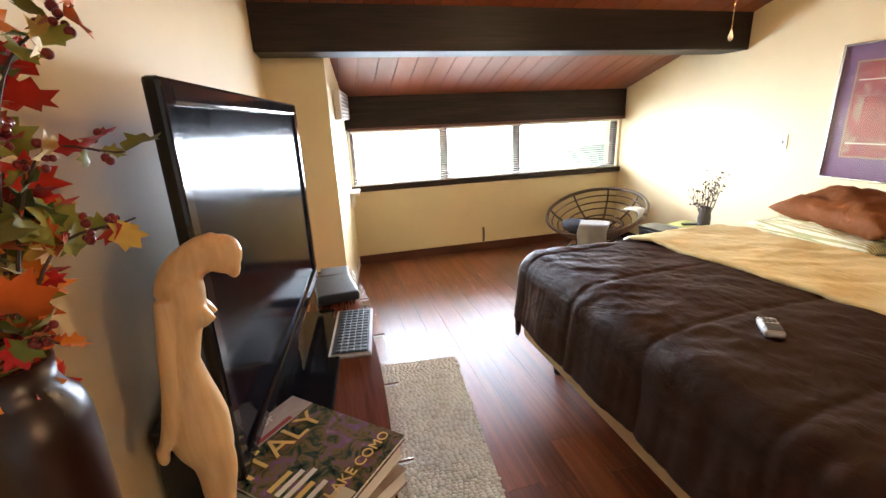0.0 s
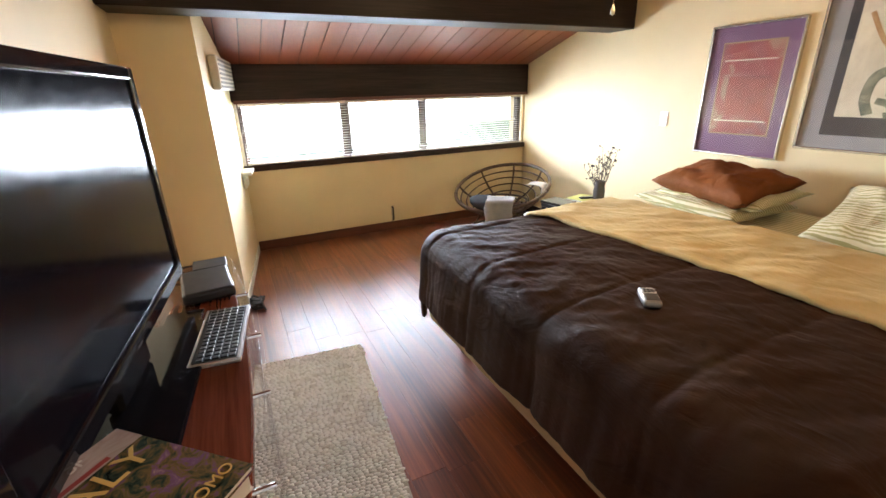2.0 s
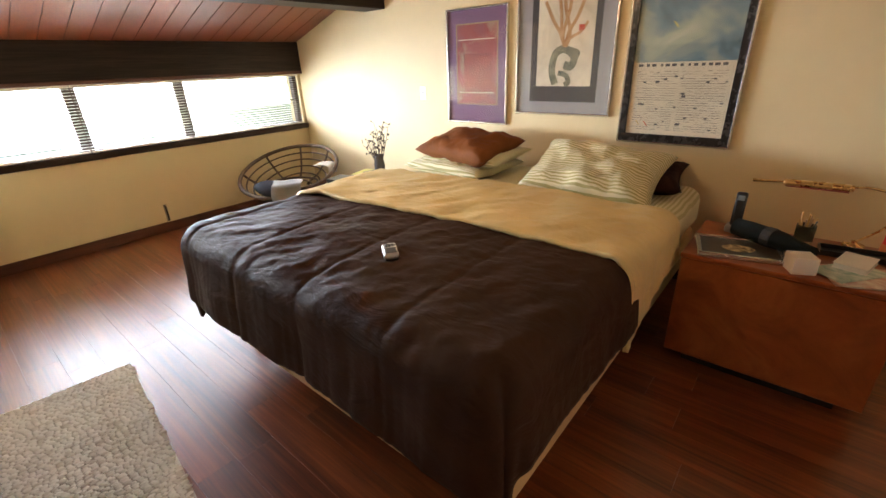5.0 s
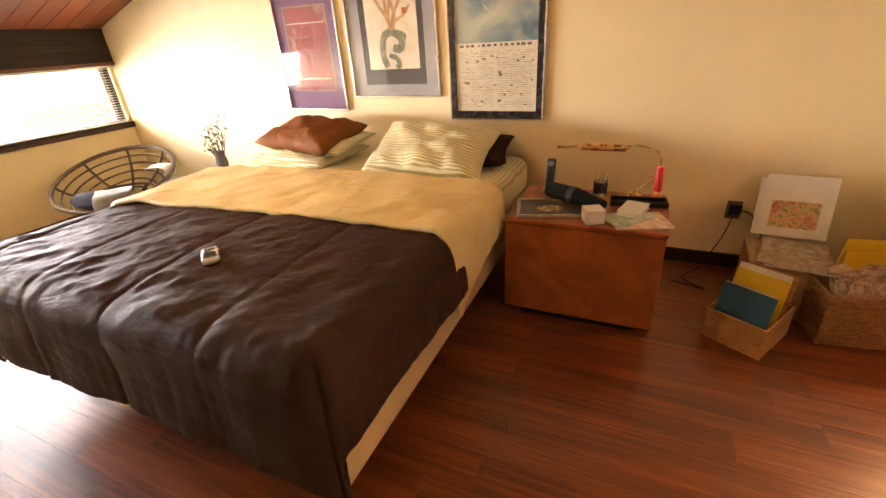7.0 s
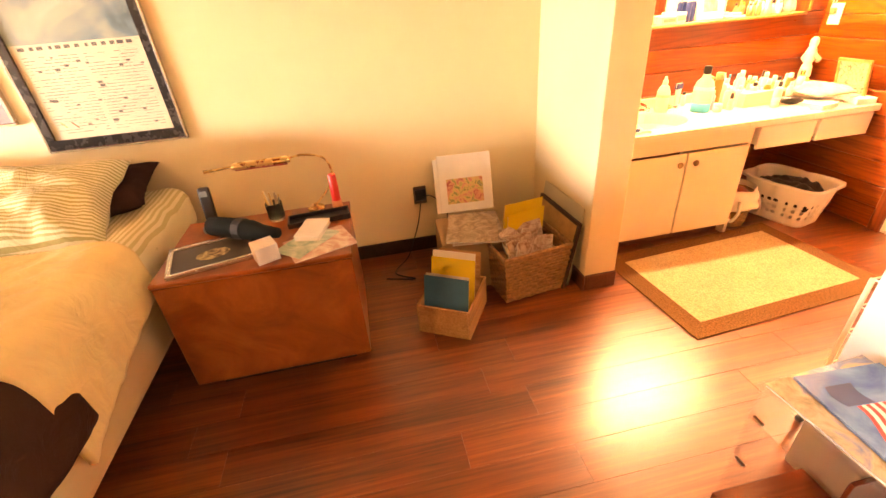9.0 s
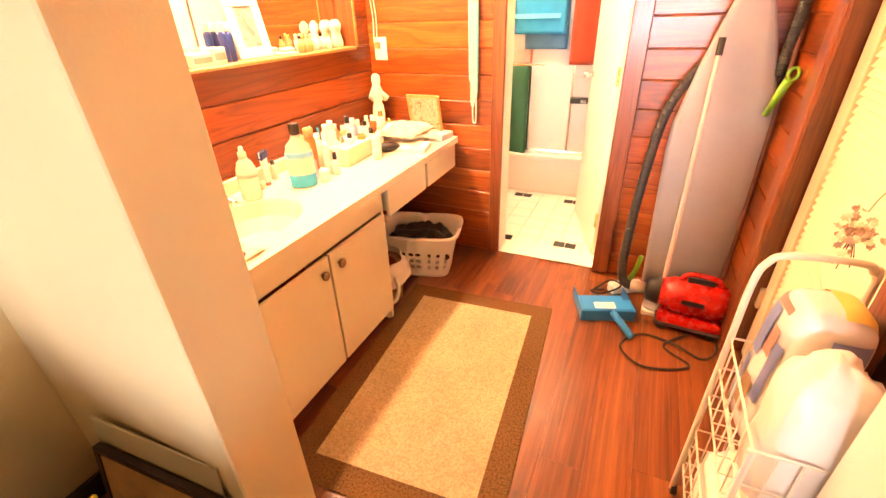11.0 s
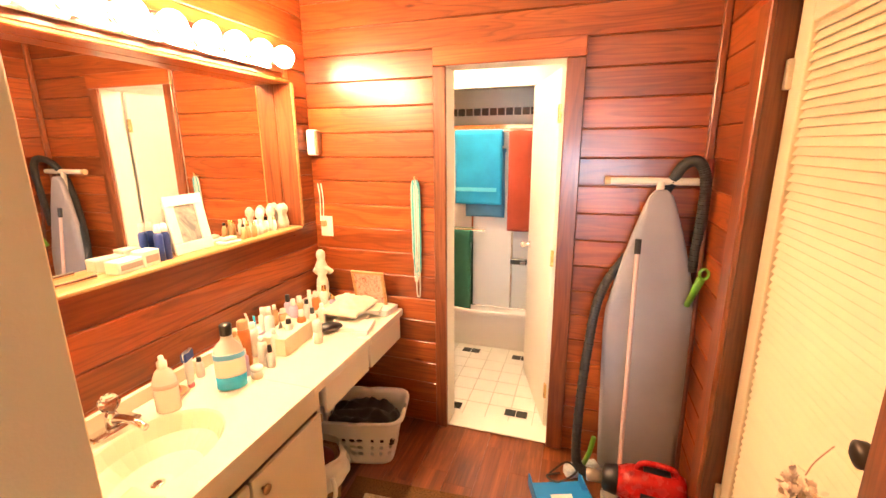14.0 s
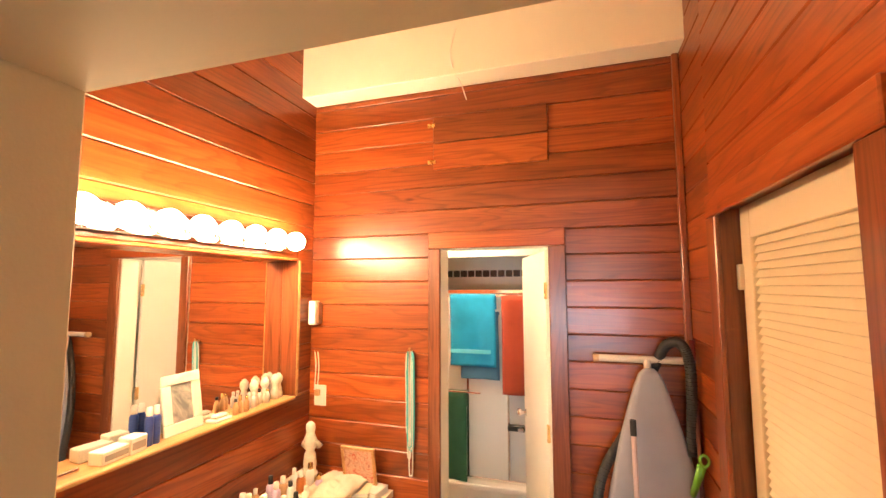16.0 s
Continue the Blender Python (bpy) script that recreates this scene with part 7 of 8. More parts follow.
for k in range(15):
    ln, dx = rnd.uniform(0.34, 0.68), rnd.uniform(0.006, 0.022)
    sh = rnd.uniform(-0.006, 0.006)
    pts = curve_pts([(3.335 - dx * 0.7, REAR + 0.03, 1.47), (3.335 + sh - dx, REAR + 0.026, 1.42), (3.335 + sh - dx, REAR + 0.02, 1.465 - ln * 0.6), (3.335 + sh - dx * 0.9, REAR + 0.018, 1.49 - ln), (3.335 + sh, REAR + 0.018, 1.465 - ln), (3.335 + sh + dx * 0.9, REAR + 0.018, 1.49 - ln), (3.335 + sh + dx, REAR + 0.02, 1.465 - ln * 0.6), (3.335 + sh + dx, REAR + 0.026, 1.42), (3.335 + dx * 0.7, REAR + 0.03, 1.47)], 6)
    part("strand", tube(pts, rnd.uniform(0.0025, 0.0045), 6), rnd.choice([TEALP, plain("pale_bead", (0.60, 0.60, 0.52), 0.3), plain("turquoise_bead", (0.08, 0.40, 0.40), 0.3)]), nk)
# ---------- alcove floor: mat, basket, ironing board, vacuum, cart ----------
MAT_D, MAT_L = carpet("brown_mat_border", (0.20, 0.105, 0.045)), carpet("beige_mat", (0.60, 0.47, 0.29), 0.62)


def floor_mat():
    o = thing("floor_mat", "beige mat with brown border before the vanity", "mat", pose(3.062, -1.712, 0, 0, 0, 4.0))

    def pile(x0, x1, y0, y1, n, m, h, seed):
        return grid(n, m, lambda u, v: Vector((x0 + (x1 - x0) * u, y0 + (y1 - y0) * v, h + 0.0022 * fnoise(u * 60, v * 60, seed))))
    part("border", box(-0.385, 0.385, -0.605, 0.605, 0.001, 0.008, 0.003), MAT_D, o)
    part("beige_field", pile(-0.293, 0.293, -0.505, 0.505, 76, 124, 0.0112, 3), MAT_L, o, "beige pile")


floor_mat()


def laundry_basket():
    o = thing("laundry_basket", "white plastic laundry basket with dark clothes", "laundry basket", pose(3.56, -2.50, 0, 0, 0, 14))
    LX, LY, H = 0.235, 0.165, 0.27

    # rounded rectangle, stepped evenly round its rim
    fine = []
    for i in range(720):
        a = i / 720 * 6.28318
        c, q = math.cos(a), math.sin(a)
        fine.append((LX * math.copysign(abs(c) ** 0.35, c), LY * math.copysign(abs(q) ** 0.35, q)))
    far = [0.0]
    for p, q in zip(fine, fine[1:] + fine[:1]):
        far.append(far[-1] + math.hypot(q[0] - p[0], q[1] - p[1]))
    n = 52
    plan = []
    for i in range(n):
        want = far[-1] * i / n
        plan.append(fine[next(k for k in range(720) if far[k + 1] > want)])
    rows = [(0.78, 0.0), (0.79, 0.02), (0.81, 0.05), (0.835, 0.082), (0.845, 0.092), (0.87, 0.124), (0.88, 0.134), (0.905, 0.166), (0.92, 0.20), (0.96, 0.245), (1.0, H), (1.05, H), (1.055, H - 0.012)]
    b = bmesh.new()
    vs = [[b.verts.new((x * k, y * k, z)) for x, y in plan] for k, z in rows]
    for r in range(len(rows) - 1):
        for i in range(n):
            quad = [vs[r][i], vs[r][(i + 1) % n], vs[r + 1][(i + 1) % n], vs[r + 1][i]]
            if r in (2, 4, 6) and i % 2 == 0:
                # a round hole: eight-sided ring inside the cell
                mid = sum((v.co for v in quad), Vector()) / 4
                edge = []
                for k in range(4):
                    edge += [quad[k].co.copy(), (quad[k].co + quad[(k + 1) % 4].co) / 2]
                hole = [b.verts.new(mid + (e - mid) * (0.60 if k % 2 == 0 else 0.80)) for k, e in enumerate(edge)]
                for k in range(4):
                    b.faces.new((quad[k], quad[(k + 1) % 4], hole[(2 * k + 2) % 8], hole[2 * k + 1], hole[2 * k]))
                continue
            b.faces.new(quad)
    b.faces.new(list(reversed(vs[0])))
    ob = part("tub", b, WHITE_PLASTIC, o, smooth=True)
    m = ob.modifiers.new("thickness", "SOLIDIFY")
    m.thickness = 0.004
    DARK = cloth("dark_laundry", (0.035, 0.028, 0.026), 0.3, 200)
    cl = grid(24, 18, lambda u, v: Vector(((u - 0.5) * 0.40, (v - 0.5) * 0.27, 0.235 + 0.05 * fnoise(u * 4, v * 4, 2) + 0.02 * fnoise(u * 11, v * 11, 5) - 0.10 * max(abs(u - 0.5) * 2, abs(v - 0.5) * 2) ** 6)))
    q = part("clothes", cl, DARK, smooth=True, at=pose(3.56, -2.50, 0, 0, 0, 14))
    q.modifiers.new("thickness", "SOLIDIFY").thickness = 0.02
    tagged(q, "dark crumpled clothes lying in the laundry basket", "clothes")


laundry_basket()
wb = thing("waste_bin", "round brown wicker bin lined with white plastic bag", "waste bin", pose(3.60, -2.11, 0))
for r in range(12):
    rad = 0.10 + 0.002 * r
    part("strand", tube([((rad + 0.003 * (1 if (i + r) % 2 else -1)) * math.cos(6.28318 * i / 20), (rad + 0.003 * (1 if (i + r) % 2 else -1)) * math.sin(6.28318 * i / 20), 0.012 + r * 0.0185) for i in range(21)], 0.0095, 5), WICKER, wb)
part("liner", lathe([(0.095, 0.0), (0.097, 0.01), (0.118, 0.22), (0.0, 0.20)], 20), KRAFT, wb)
BAG = plain("white_plastic_bag", (0.76, 0.72, 0.66), 0.35)


def bin_bag(u, v):
    """Bag mouth folded over the rim, its hem uneven and creased."""
    r = 0.122 + 0.016 * fnoise(u * 11, v * 4, 1) + 0.030 * v ** 0.5
    drop = (0.13 + 0.09 * fnoise(u * 3.2, 0, 7)) * v
    a = u * 6.28318
    return Vector((r * math.cos(a), r * math.sin(a), 0.262 - drop + 0.008 * fnoise(u * 20, v * 6, 3)))


bag_ob = part("bag", grid(64, 14, bin_bag), BAG, wb, "crumpled white plastic bag", True)
bag_ob.modifiers.new("thickness", "SOLIDIFY").thickness = 0.0015
for a in (2.5, 4.3):
    c, q = math.cos(a), math.sin(a)
    part("bag_handle", tube(curve_pts([(0.14 * c - 0.03 * q, 0.14 * q + 0.03 * c, 0.20), (0.165 * c - 0.032 * q, 0.165 * q + 0.032 * c, 0.13), (0.17 * c, 0.17 * q, 0.075), (0.165 * c + 0.032 * q, 0.165 * q - 0.032 * c, 0.13), (0.14 * c + 0.03 * q, 0.14 * q - 0.03 * c, 0.20)], 6), 0.010, 6), BAG, wb, smooth=True)
part("contents", ball(0.10, Matrix.Translation((0, 0, 0.20)), seg=14, rings=8, scale=(1, 1, 0.5)), cloth("dark_red_rubbish", (0.22, 0.05, 0.03), 0.4), wb, smooth=True)


def ironing_board():
    o = thing("ironing_board", "grey-covered ironing board stood against the board wall", "ironing board", pose(2.15, -2.68, 0.0, 2.6, 0, 2))
    # outline: half widths along its height
    prof = [(0.06, 0.155), (0.08, 0.172), (0.30, 0.18), (0.78, 0.195), (0.90, 0.19), (1.10, 0.145), (1.25, 0.105), (1.38, 0.065), (1.43, 0.045), (1.455, 0.02)]
    b = bmesh.new()
    rows = []
    for z, w in prof:
        rows.append([b.verts.new(p) for p in ((-w, 0.0, z), (-w, 0.022, z), (-w * 0.9, 0.032, z), (w * 0.9, 0.032, z), (w, 0.022, z), (w, 0.0, z))])
    for a, c in zip(rows, rows[1:]):
        for k in range(6):
            b.faces.new((a[k], a[(k + 1) % 6], c[(k + 1) % 6], c[k]))
    b.faces.new(list(reversed(rows[0]))), b.faces.new(rows[-1])
    bmesh.ops.recalc_face_normals(b, faces=b.faces)
    bmesh.ops.subdivide_edges(b, edges=[e for e in b.edges if e.calc_length() > 0.08], cuts=5, use_grid_fill=True)
    for v in b.verts:
        if v.co.y > 0.025:
            v.co.y += 0.004 * fnoise(v.co.x * 14, v.co.z * 2.2, 3)
    part("covered_top", b, cloth("grey_board_cover", (0.34, 0.33, 0.36), 0.06, 260, 0.7), o, "grey fabric cover", True)
    ST = plain("cream_steel", (0.72, 0.66, 0.56), 0.35)
    part("crossbar", tube([(-0.215, -0.03, 1.49), (0.215, -0.03, 1.49)], 0.017, 10), ST, o)
    for x in (-0.222, 0.222):
        part("bar_cap", tube([(x - 0.012, -0.03, 1.49), (x + 0.012, -0.03, 1.49)], 0.0195, 10), plain("tan_cap", (0.50, 0.36, 0.20), 0.5), o)
    part("leg", tube([(0, -0.025, 1.49), (0, -0.02, 0.35)], 0.017, 10), ST, o)
    for x in (-0.15, 0.15):
        part("leg", tube([(x * 0.4, -0.02, 0.9), (x, -0.02, 0.012)], 0.010, 8), ST, o)


ironing_board()
RED = plain("red_vacuum_plastic", (0.42, 0.012, 0.008), 0.25)


def vacuum():
    o = thing("vacuum_cleaner", "red canister vacuum with black hose lying on the floor", "vacuum cleaner", pose(2.126, -2.465, 0, 0, 0, -4) @ Matrix.Scale(0.92, 4))
    # body turned along its length (towards +x = away from the wall corner)
    body = lathe([(0.05, -0.17), (0.085, -0.165), (0.098, -0.12), (0.10, 0.0), (0.092, 0.08), (0.072, 0.13)], 24, m=pose(0.0, 0, 0.17, 0, 90, 0), squash=(1.0, 0.92))
    part("tank", body, RED, o, smooth=True)
    part("nose", lathe([(0.072, 0.13), (0.075, 0.135), (0.065, 0.19), (0.045, 0.20)], 24, m=pose(0.0, 0, 0.17, 0, 90, 0), squash=(1.0, 0.92)), BLACK, o, smooth=True)
    part("sled", box(-0.17, 0.12, -0.10, 0.10, 0.025, 0.09, 0.02, seg=2), RED, o)
    part("bumper", box(-0.18, 0.13, -0.108, 0.108, 0.03, 0.05, 0.008), BLACK, o)
    part("handle", tube(curve_pts([(-0.13, 0, 0.26), (-0.10, 0, 0.30), (0.02, 0, 0.30), (0.05, 0, 0.255)], 5), 0.014, 8), RED, o, smooth=True)
    part("grip_slot", box(-0.10, 0.02, -0.02, 0.02, 0.262, 0.272, 0.003), BLACK, o)
    part("name_plate", box(-0.07, 0.03, 0.0885, 0.092, 0.175, 0.20, m=pose(0, 0.0, 0, 0, 0, 0)), BLACK, o)
    for x, y in ((-0.13, 0.085), (-0.13, -0.085), (0.09, 0.085), (0.09, -0.085)):
        part("wheel", lathe([(0.026, -0.012), (0.03, -0.008), (0.03, 0.008), (0.026, 0.012)], 14, m=pose(x, y, 0.03, 90, 0, 0)), BLACK_MATT, o)
    part("hose_collar", lathe([(0.03, 0.0), (0.032, 0.07), (0.026, 0.075)], 16, m=pose(0.20, 0, 0.165, 0, 95, 0)), plain("grey_collar", (0.34, 0.30, 0.26), 0.35, 0.3), o, smooth=True)
    return o


vacuum()
hl = curve_pts([(2.33, -2.485, 0.142), (2.37, -2.50, 0.135), (2.425, -2.53, 0.17), (2.43, -2.58, 0.38), (2.41, -2.64, 0.70), (2.365, -2.70, 0.98), (2.23, -2.775, 1.2), (2.15, -2.795, 1.39), (2.105, -2.785, 1.49), (2.075, -2.745, 1.56), (2.03, -2.70, 1.575), (1.998, -2.69, 1.50), (1.993, -2.70, 1.34), (2.0, -2.72, 1.10)], 10)
hb = tube(hl, 0.021, 10)
# ribs of the hose
for i in range(4, len(hl) - 1, 1):
    d = (hl[i + 1] - hl[i - 1]).normalized()
    lathe([(0.0215, -0.003), (0.0238, -0.0015), (0.0238, 0.0015), (0.0215, 0.003)], 10, bm=hb, m=Matrix.Translation(hl[i]) @ d.to_track_quat("Z", "Y").to_matrix().to_4x4())
hose = part("vacuum_hose", hb, BLACK_MATT, smooth=True)
tagged(hose, "black ribbed vacuum hose looped over the ironing board", "hose")
vc = part("power_cord", tube(curve_pts([(2.10, -2.37, 0.012), (2.20, -2.25, 0.006), (2.10, -2.15, 0.006), (2.28, -2.08, 0.006), (2.38, -2.18, 0.006), (2.30, -2.30, 0.006), (2.16, -2.28, 0.008), (2.05, -2.22, 0.006), (1.985, -2.30, 0.006), (1.99, -2.42, 0.006)], 8), 0.005, 6), BLACK_MATT)
tagged(vc, "black vacuum power cord curled on the floor", "cord")
vc = part("power_cord", tube(curve_pts([(2.50, -2.62, 0.006), (2.56, -2.55, 0.03), (2.50, -2.48, 0.07), (2.42, -2.55, 0.09), (2.47, -2.64, 0.06), (2.55, -2.60, 0.006)], 8), 0.005, 6), BLACK_MATT)
tagged(vc, "black cord coiled beside the dustpan", "cord")
mop = thing("floor_squeegee", "white mop with long pale pink handle", "mop", pose(2.235, -2.60, 0.0))
part("handle", tube([(0.0, 0.085, 0.16), (0.0, -0.055, 1.235)], 0.0105, 10), plain("pale_pink_tube", (0.66, 0.50, 0.46), 0.35), mop)
part("grip", tube([(0.0, -0.049, 1.18), (0.0, -0.056, 1.245)], 0.0135, 10), BLACK, mop)
part("head", lathe([(0.06, 0.03), (0.065, 0.05), (0.055, 0.11), (0.02, 0.17)], 16, m=pose(0.0, 0.095, 0.0), squash=(1.1, 0.55)), WHITE_PLASTIC, mop, smooth=True)
part("pad", box(-0.07, 0.07, 0.055, 0.135, 0.0, 0.03, 0.006), PAPER, mop)
pan = thing("dustpan", "bright blue plastic dustpan on the floor", "dustpan", pose(2.49, -2.45, 0.0, 0, 0, 200))
BLUEP = plain("bright_blue_plastic", (0.02, 0.22, 0.62), 0.3)
part("tray", box(-0.13, 0.13, -0.11, 0.10, 0.002, 0.010, 0.003), BLUEP, pan)
for a in ((-0.13, -0.122, -0.11, 0.10), (0.122, 0.13, -0.11, 0.10), (-0.122, 0.122, -0.11, -0.10)):
    part("wall", box(*a, 0.010, 0.065, 0.003), BLUEP, pan)
part("hood", box(-0.122, 0.122, -0.10, -0.02, 0.060, 0.066, 0.002), BLUEP, pan)
part("handle", tube([(0.02, -0.10, 0.05), (0.05, -0.19, 0.035), (0.07, -0.25, 0.025)], 0.017, 10), BLUEP, pan, smooth=True)
part("label", box(-0.06, 0.04, -0.09, -0.04, 0.0662, 0.0668), WHITE_PLASTIC, pan)
br = thing("hand_brush", "hand brush with green handle by the dustpan", "brush", pose(2.40, -2.66, 0.0, 0, 0, 30))
GREENP = plain("lime_green_plastic", (0.16, 0.42, 0.03), 0.35)
part("handle", tube([(0.0, 0.02, 0.06), (-0.02, 0.04, 0.15), (-0.03, 0.05, 0.24)], 0.012, 8), GREENP, br, smooth=True)
part("bristles", box(-0.09, 0.09, -0.02, 0.04, 0, 0.06, 0.01), paint("white_bristle", (0.60, 0.66, 0.68), 0.8, 0.2, 60), br)
sp = thing("fly_swatter", "lime green plastic scrubber hung behind the board", "scrubber", pose(1.995, -2.66, 0.0))
part("handle", tube([(0.02, 0.0, 0.96), (-0.005, 0.06, 1.10)], 0.013, 8, r_end=0.018), GREENP, sp, smooth=True)
part("loop", tube([(-0.012 + 0.016 * math.cos(a / 2), 0.07, 1.125 + 0.022 * math.sin(a / 2)) for a in range(14)], 0.006, 6), GREENP, sp)
bm_ = thing("broom_handle", "thin dark broom handle standing in the corner", "broom", pose(1.985, -2.62, 0.0))
part("stick", tube([(0, 0.05, 0.0), (-0.01, -0.11, 1.56)], 0.009, 8), plain("dark_stick", (0.10, 0.03, 0.02), 0.4), bm_)
part("tip", tube([(-0.009, -0.10, 1.50), (-0.01, -0.112, 1.585)], 0.011, 8), plain("red_tip", (0.30, 0.04, 0.03), 0.4), bm_)

# louvred closet door
LOUV = paint("cream_door_paint", (0.74, 0.62, 0.42), 0.4, 0.03, 4, 0.04)
ld = thing("louvred_door", "cream painted louvred closet door, closed", "door", pose(0, 0, 0))
DY0, DY1, DX = -2.330, -1.503, 1.877
for a in ((DY0, DY0 + 0.085, 0.012, 2.10), (DY1 - 0.085, DY1, 0.012, 2.10)):
    part("stile", box(DX - 0.02, DX + 0.014, *a, 0.003), LOUV, ld)
for z0, z1 in ((0.012, 0.18), (1.985, 2.10)):
    part("rail", box(DX - 0.019, DX + 0.013, DY0 + 0.085, DY1 - 0.085, z0, z1, 0.002), LOUV, ld)
sl = finish(box(-0.016, 0.016, DY0 + 0.083, DY1 - 0.083, -0.003, 0.003, 0.001), "slat", LOUV)
for lo, hi in ((0.19, 1.98),):
    n = int((hi - lo) / 0.026)
    for i in range(n):
        s = new("slat", sl)
        s.matrix_basis = pose(DX - 0.003, 0, lo + 0.010 + i * (hi - lo - 0.02) / (n - 1), 0, 62, 0)
        s.parent = ld
part("knob", lathe([(0.016, 0), (0.018, 0.004), (0.010, 0.012), (0.012, 0.03), (0.027, 0.045), (0.027, 0.06), (0.012, 0.068)], 18, m=pose(DX + 0.014, -1.560, 1.07, 0, 90, 0)), DARK_METAL, ld, smooth=True)
for z in (0.30, 1.855):
    part("hinge", box(DX + 0.010, DX + 0.03, DY0 - 0.012, DY0 + 0.014, z - 0.045, z + 0.045, 0.003), plain("painted_hinge", (0.62, 0.52, 0.36), 0.35), ld)
# dried flower hung from the knob
df = thing("dried_flower", "dried pale pink flower bunch hanging on the knob", "dried flower", pose(2.0, -1.575, 0.03))
part("ribbon", tube(curve_pts([(-0.02, 0, 1.04), (0.0, -0.01, 0.99), (0.005, -0.02, 0.95)], 4), 0.0016, 5), plain("pale_ribbon", (0.60, 0.40, 0.28), 0.6), df)
PET = cloth("dried_petal", (0.76, 0.58, 0.42), 0.2, 60)
rnd = random.Random(8)
pet = leaf_mesh(PET, 0.020)
for i in range(80):
    q = new("petal", pet)
    q.matrix_basis = Matrix.Translation((0.01 + rnd.gauss(0, 0.013), -0.02 + rnd.gauss(0, 0.020), 0.90 + rnd.gauss(0, 0.020))) @ Euler((rnd.uniform(0, 6), rnd.uniform(0, 6), rnd.uniform(0, 6))).to_matrix().to_4x4()
    q.parent = df
for i in range(4):
    part("stalk", tube([(0.01, -0.02, 0.90), (0.01 + rnd.uniform(-0.03, 0.03), -0.03 + rnd.uniform(-0.03, 0.06), 0.83)], 0.001, 4), DRY, df)


# wire cart with bags
def cart():
    o = thing("wire_cart", "cream wire cart with baskets of packages", "cart", pose(0, 0, 0))
    ST = plain("cream_wire", (0.74, 0.66, 0.52), 0.4)
    X0, X1, Y0, Y1 = 1.968, 2.172, -1.53, -1.19
    part("hoop_leg", tube(curve_pts([(X1 + 0.005, Y0, 0.02), (X1, Y0, 0.60), (X1 - 0.002, Y0, 0.80), (X1 - 0.015, Y0, 0.86), (X1 - 0.05, Y0, 0.885), (X0 + 0.04, Y0, 0.892), (X0 + 0.01, Y0, 0.875), (X0, Y0, 0.80), (X0, Y0, 0.02)], 8), 0.0085, 8), ST, o, smooth=True)
    for x in (X0, X1):
        part("leg", tube([(x, Y1, 0.02), (x, Y1, 0.64)], 0.0075, 8), ST, o)
        for y in (Y0, Y1):
            part("caster", lathe([(0.018, -0.008), (0.02, 0.0), (0.018, 0.008)], 12, m=pose(x, y, 0.02, 0, 90, 0)), BLACK_MATT, o)
    for zb, zt in ((0.15, 0.30), (0.44, 0.64)):
        for z in (zb, (zb + zt) / 2, zt):
            part("basket_wire", tube([(X0, Y0, z), (X1, Y0, z), (X1, Y1, z), (X0, Y1, z), (X0, Y0, z)], 0.0035, 5), ST, o)
        for i in range(8):
            y = Y0 + (Y1 - Y0) * i / 7
            part("basket_wire", tube([(X0, y, zt), (X0, y, zb), (X1, y, zb), (X1, y, zt)], 0.0025, 5), ST, o)
        for i in range(1, 5):
            x = X0 + (X1 - X0) * i / 5
            part("basket_wire", tube([(x, Y0, zt), (x, Y0, zb), (x, Y1, zb), (x, Y1, zt)], 0.0025, 5), ST, o)


cart()


def bag(name, label, m, sx, sy, sz, mat, seed, amp=0.12):
    b = ball(1.0, seg=44, rings=28)
    for v in b.verts:
        k = 1 + amp * fnoise(v.co.x * 2 + seed, v.co.y * 2, v.co.z * 2, 1.3) + 0.10 * abs(fnoise(v.co.x * 4, v.co.y * 4 + seed, v.co.z * 4)) + 0.06 * abs(fnoise(v.co.x * 9, v.co.y * 9 + seed, v.co.z * 9))
        c = v.co * k
        sq = lambda q: math.copysign(abs(q) ** 0.7, q)
        v.co = Vector((sq(c.x) * sx, sq(c.y) * sy, sq(c.z) * sz))
    return tagged(part(name, b, mat, smooth=True, at=m), label, "package")


FILM = plain("glossy_white_film", (0.74, 0.72, 0.70), 0.18)


def soft_pack(sx, sy, sz, amp, seed):
    """Film-wrapped pack: rounded box, puckered at the seams."""
    b = ball(1.0, seg=40, rings=26)
    for v in b.verts:
        c = v.co * (1 + amp * fnoise(v.co.x * 3 + seed, v.co.y * 3, v.co.z * 3) + 0.5 * amp * abs(fnoise(v.co.x * 8, v.co.y * 8 + seed, v.co.z * 8)))
        v.co = Vector(tuple(math.copysign(abs(q) ** 0.42, q) * k for q, k in zip(c, (sx, sy, sz))))
    return b


pk = thing("paper_towel_pack", "tall film-wrapped pack printed in blue and red", "package", pose(2.068, -1.425, 0.655, 0, -3, 4))
part("film", soft_pack(0.072, 0.075, 0.195, 0.05, 1.0), FILM, pk, smooth=True)
RED_INK = plain("red_pack_ink", (0.52, 0.20, 0.17), 0.3)
BLUE_INK = plain("blue_pack_ink", (0.17, 0.22, 0.46), 0.3)


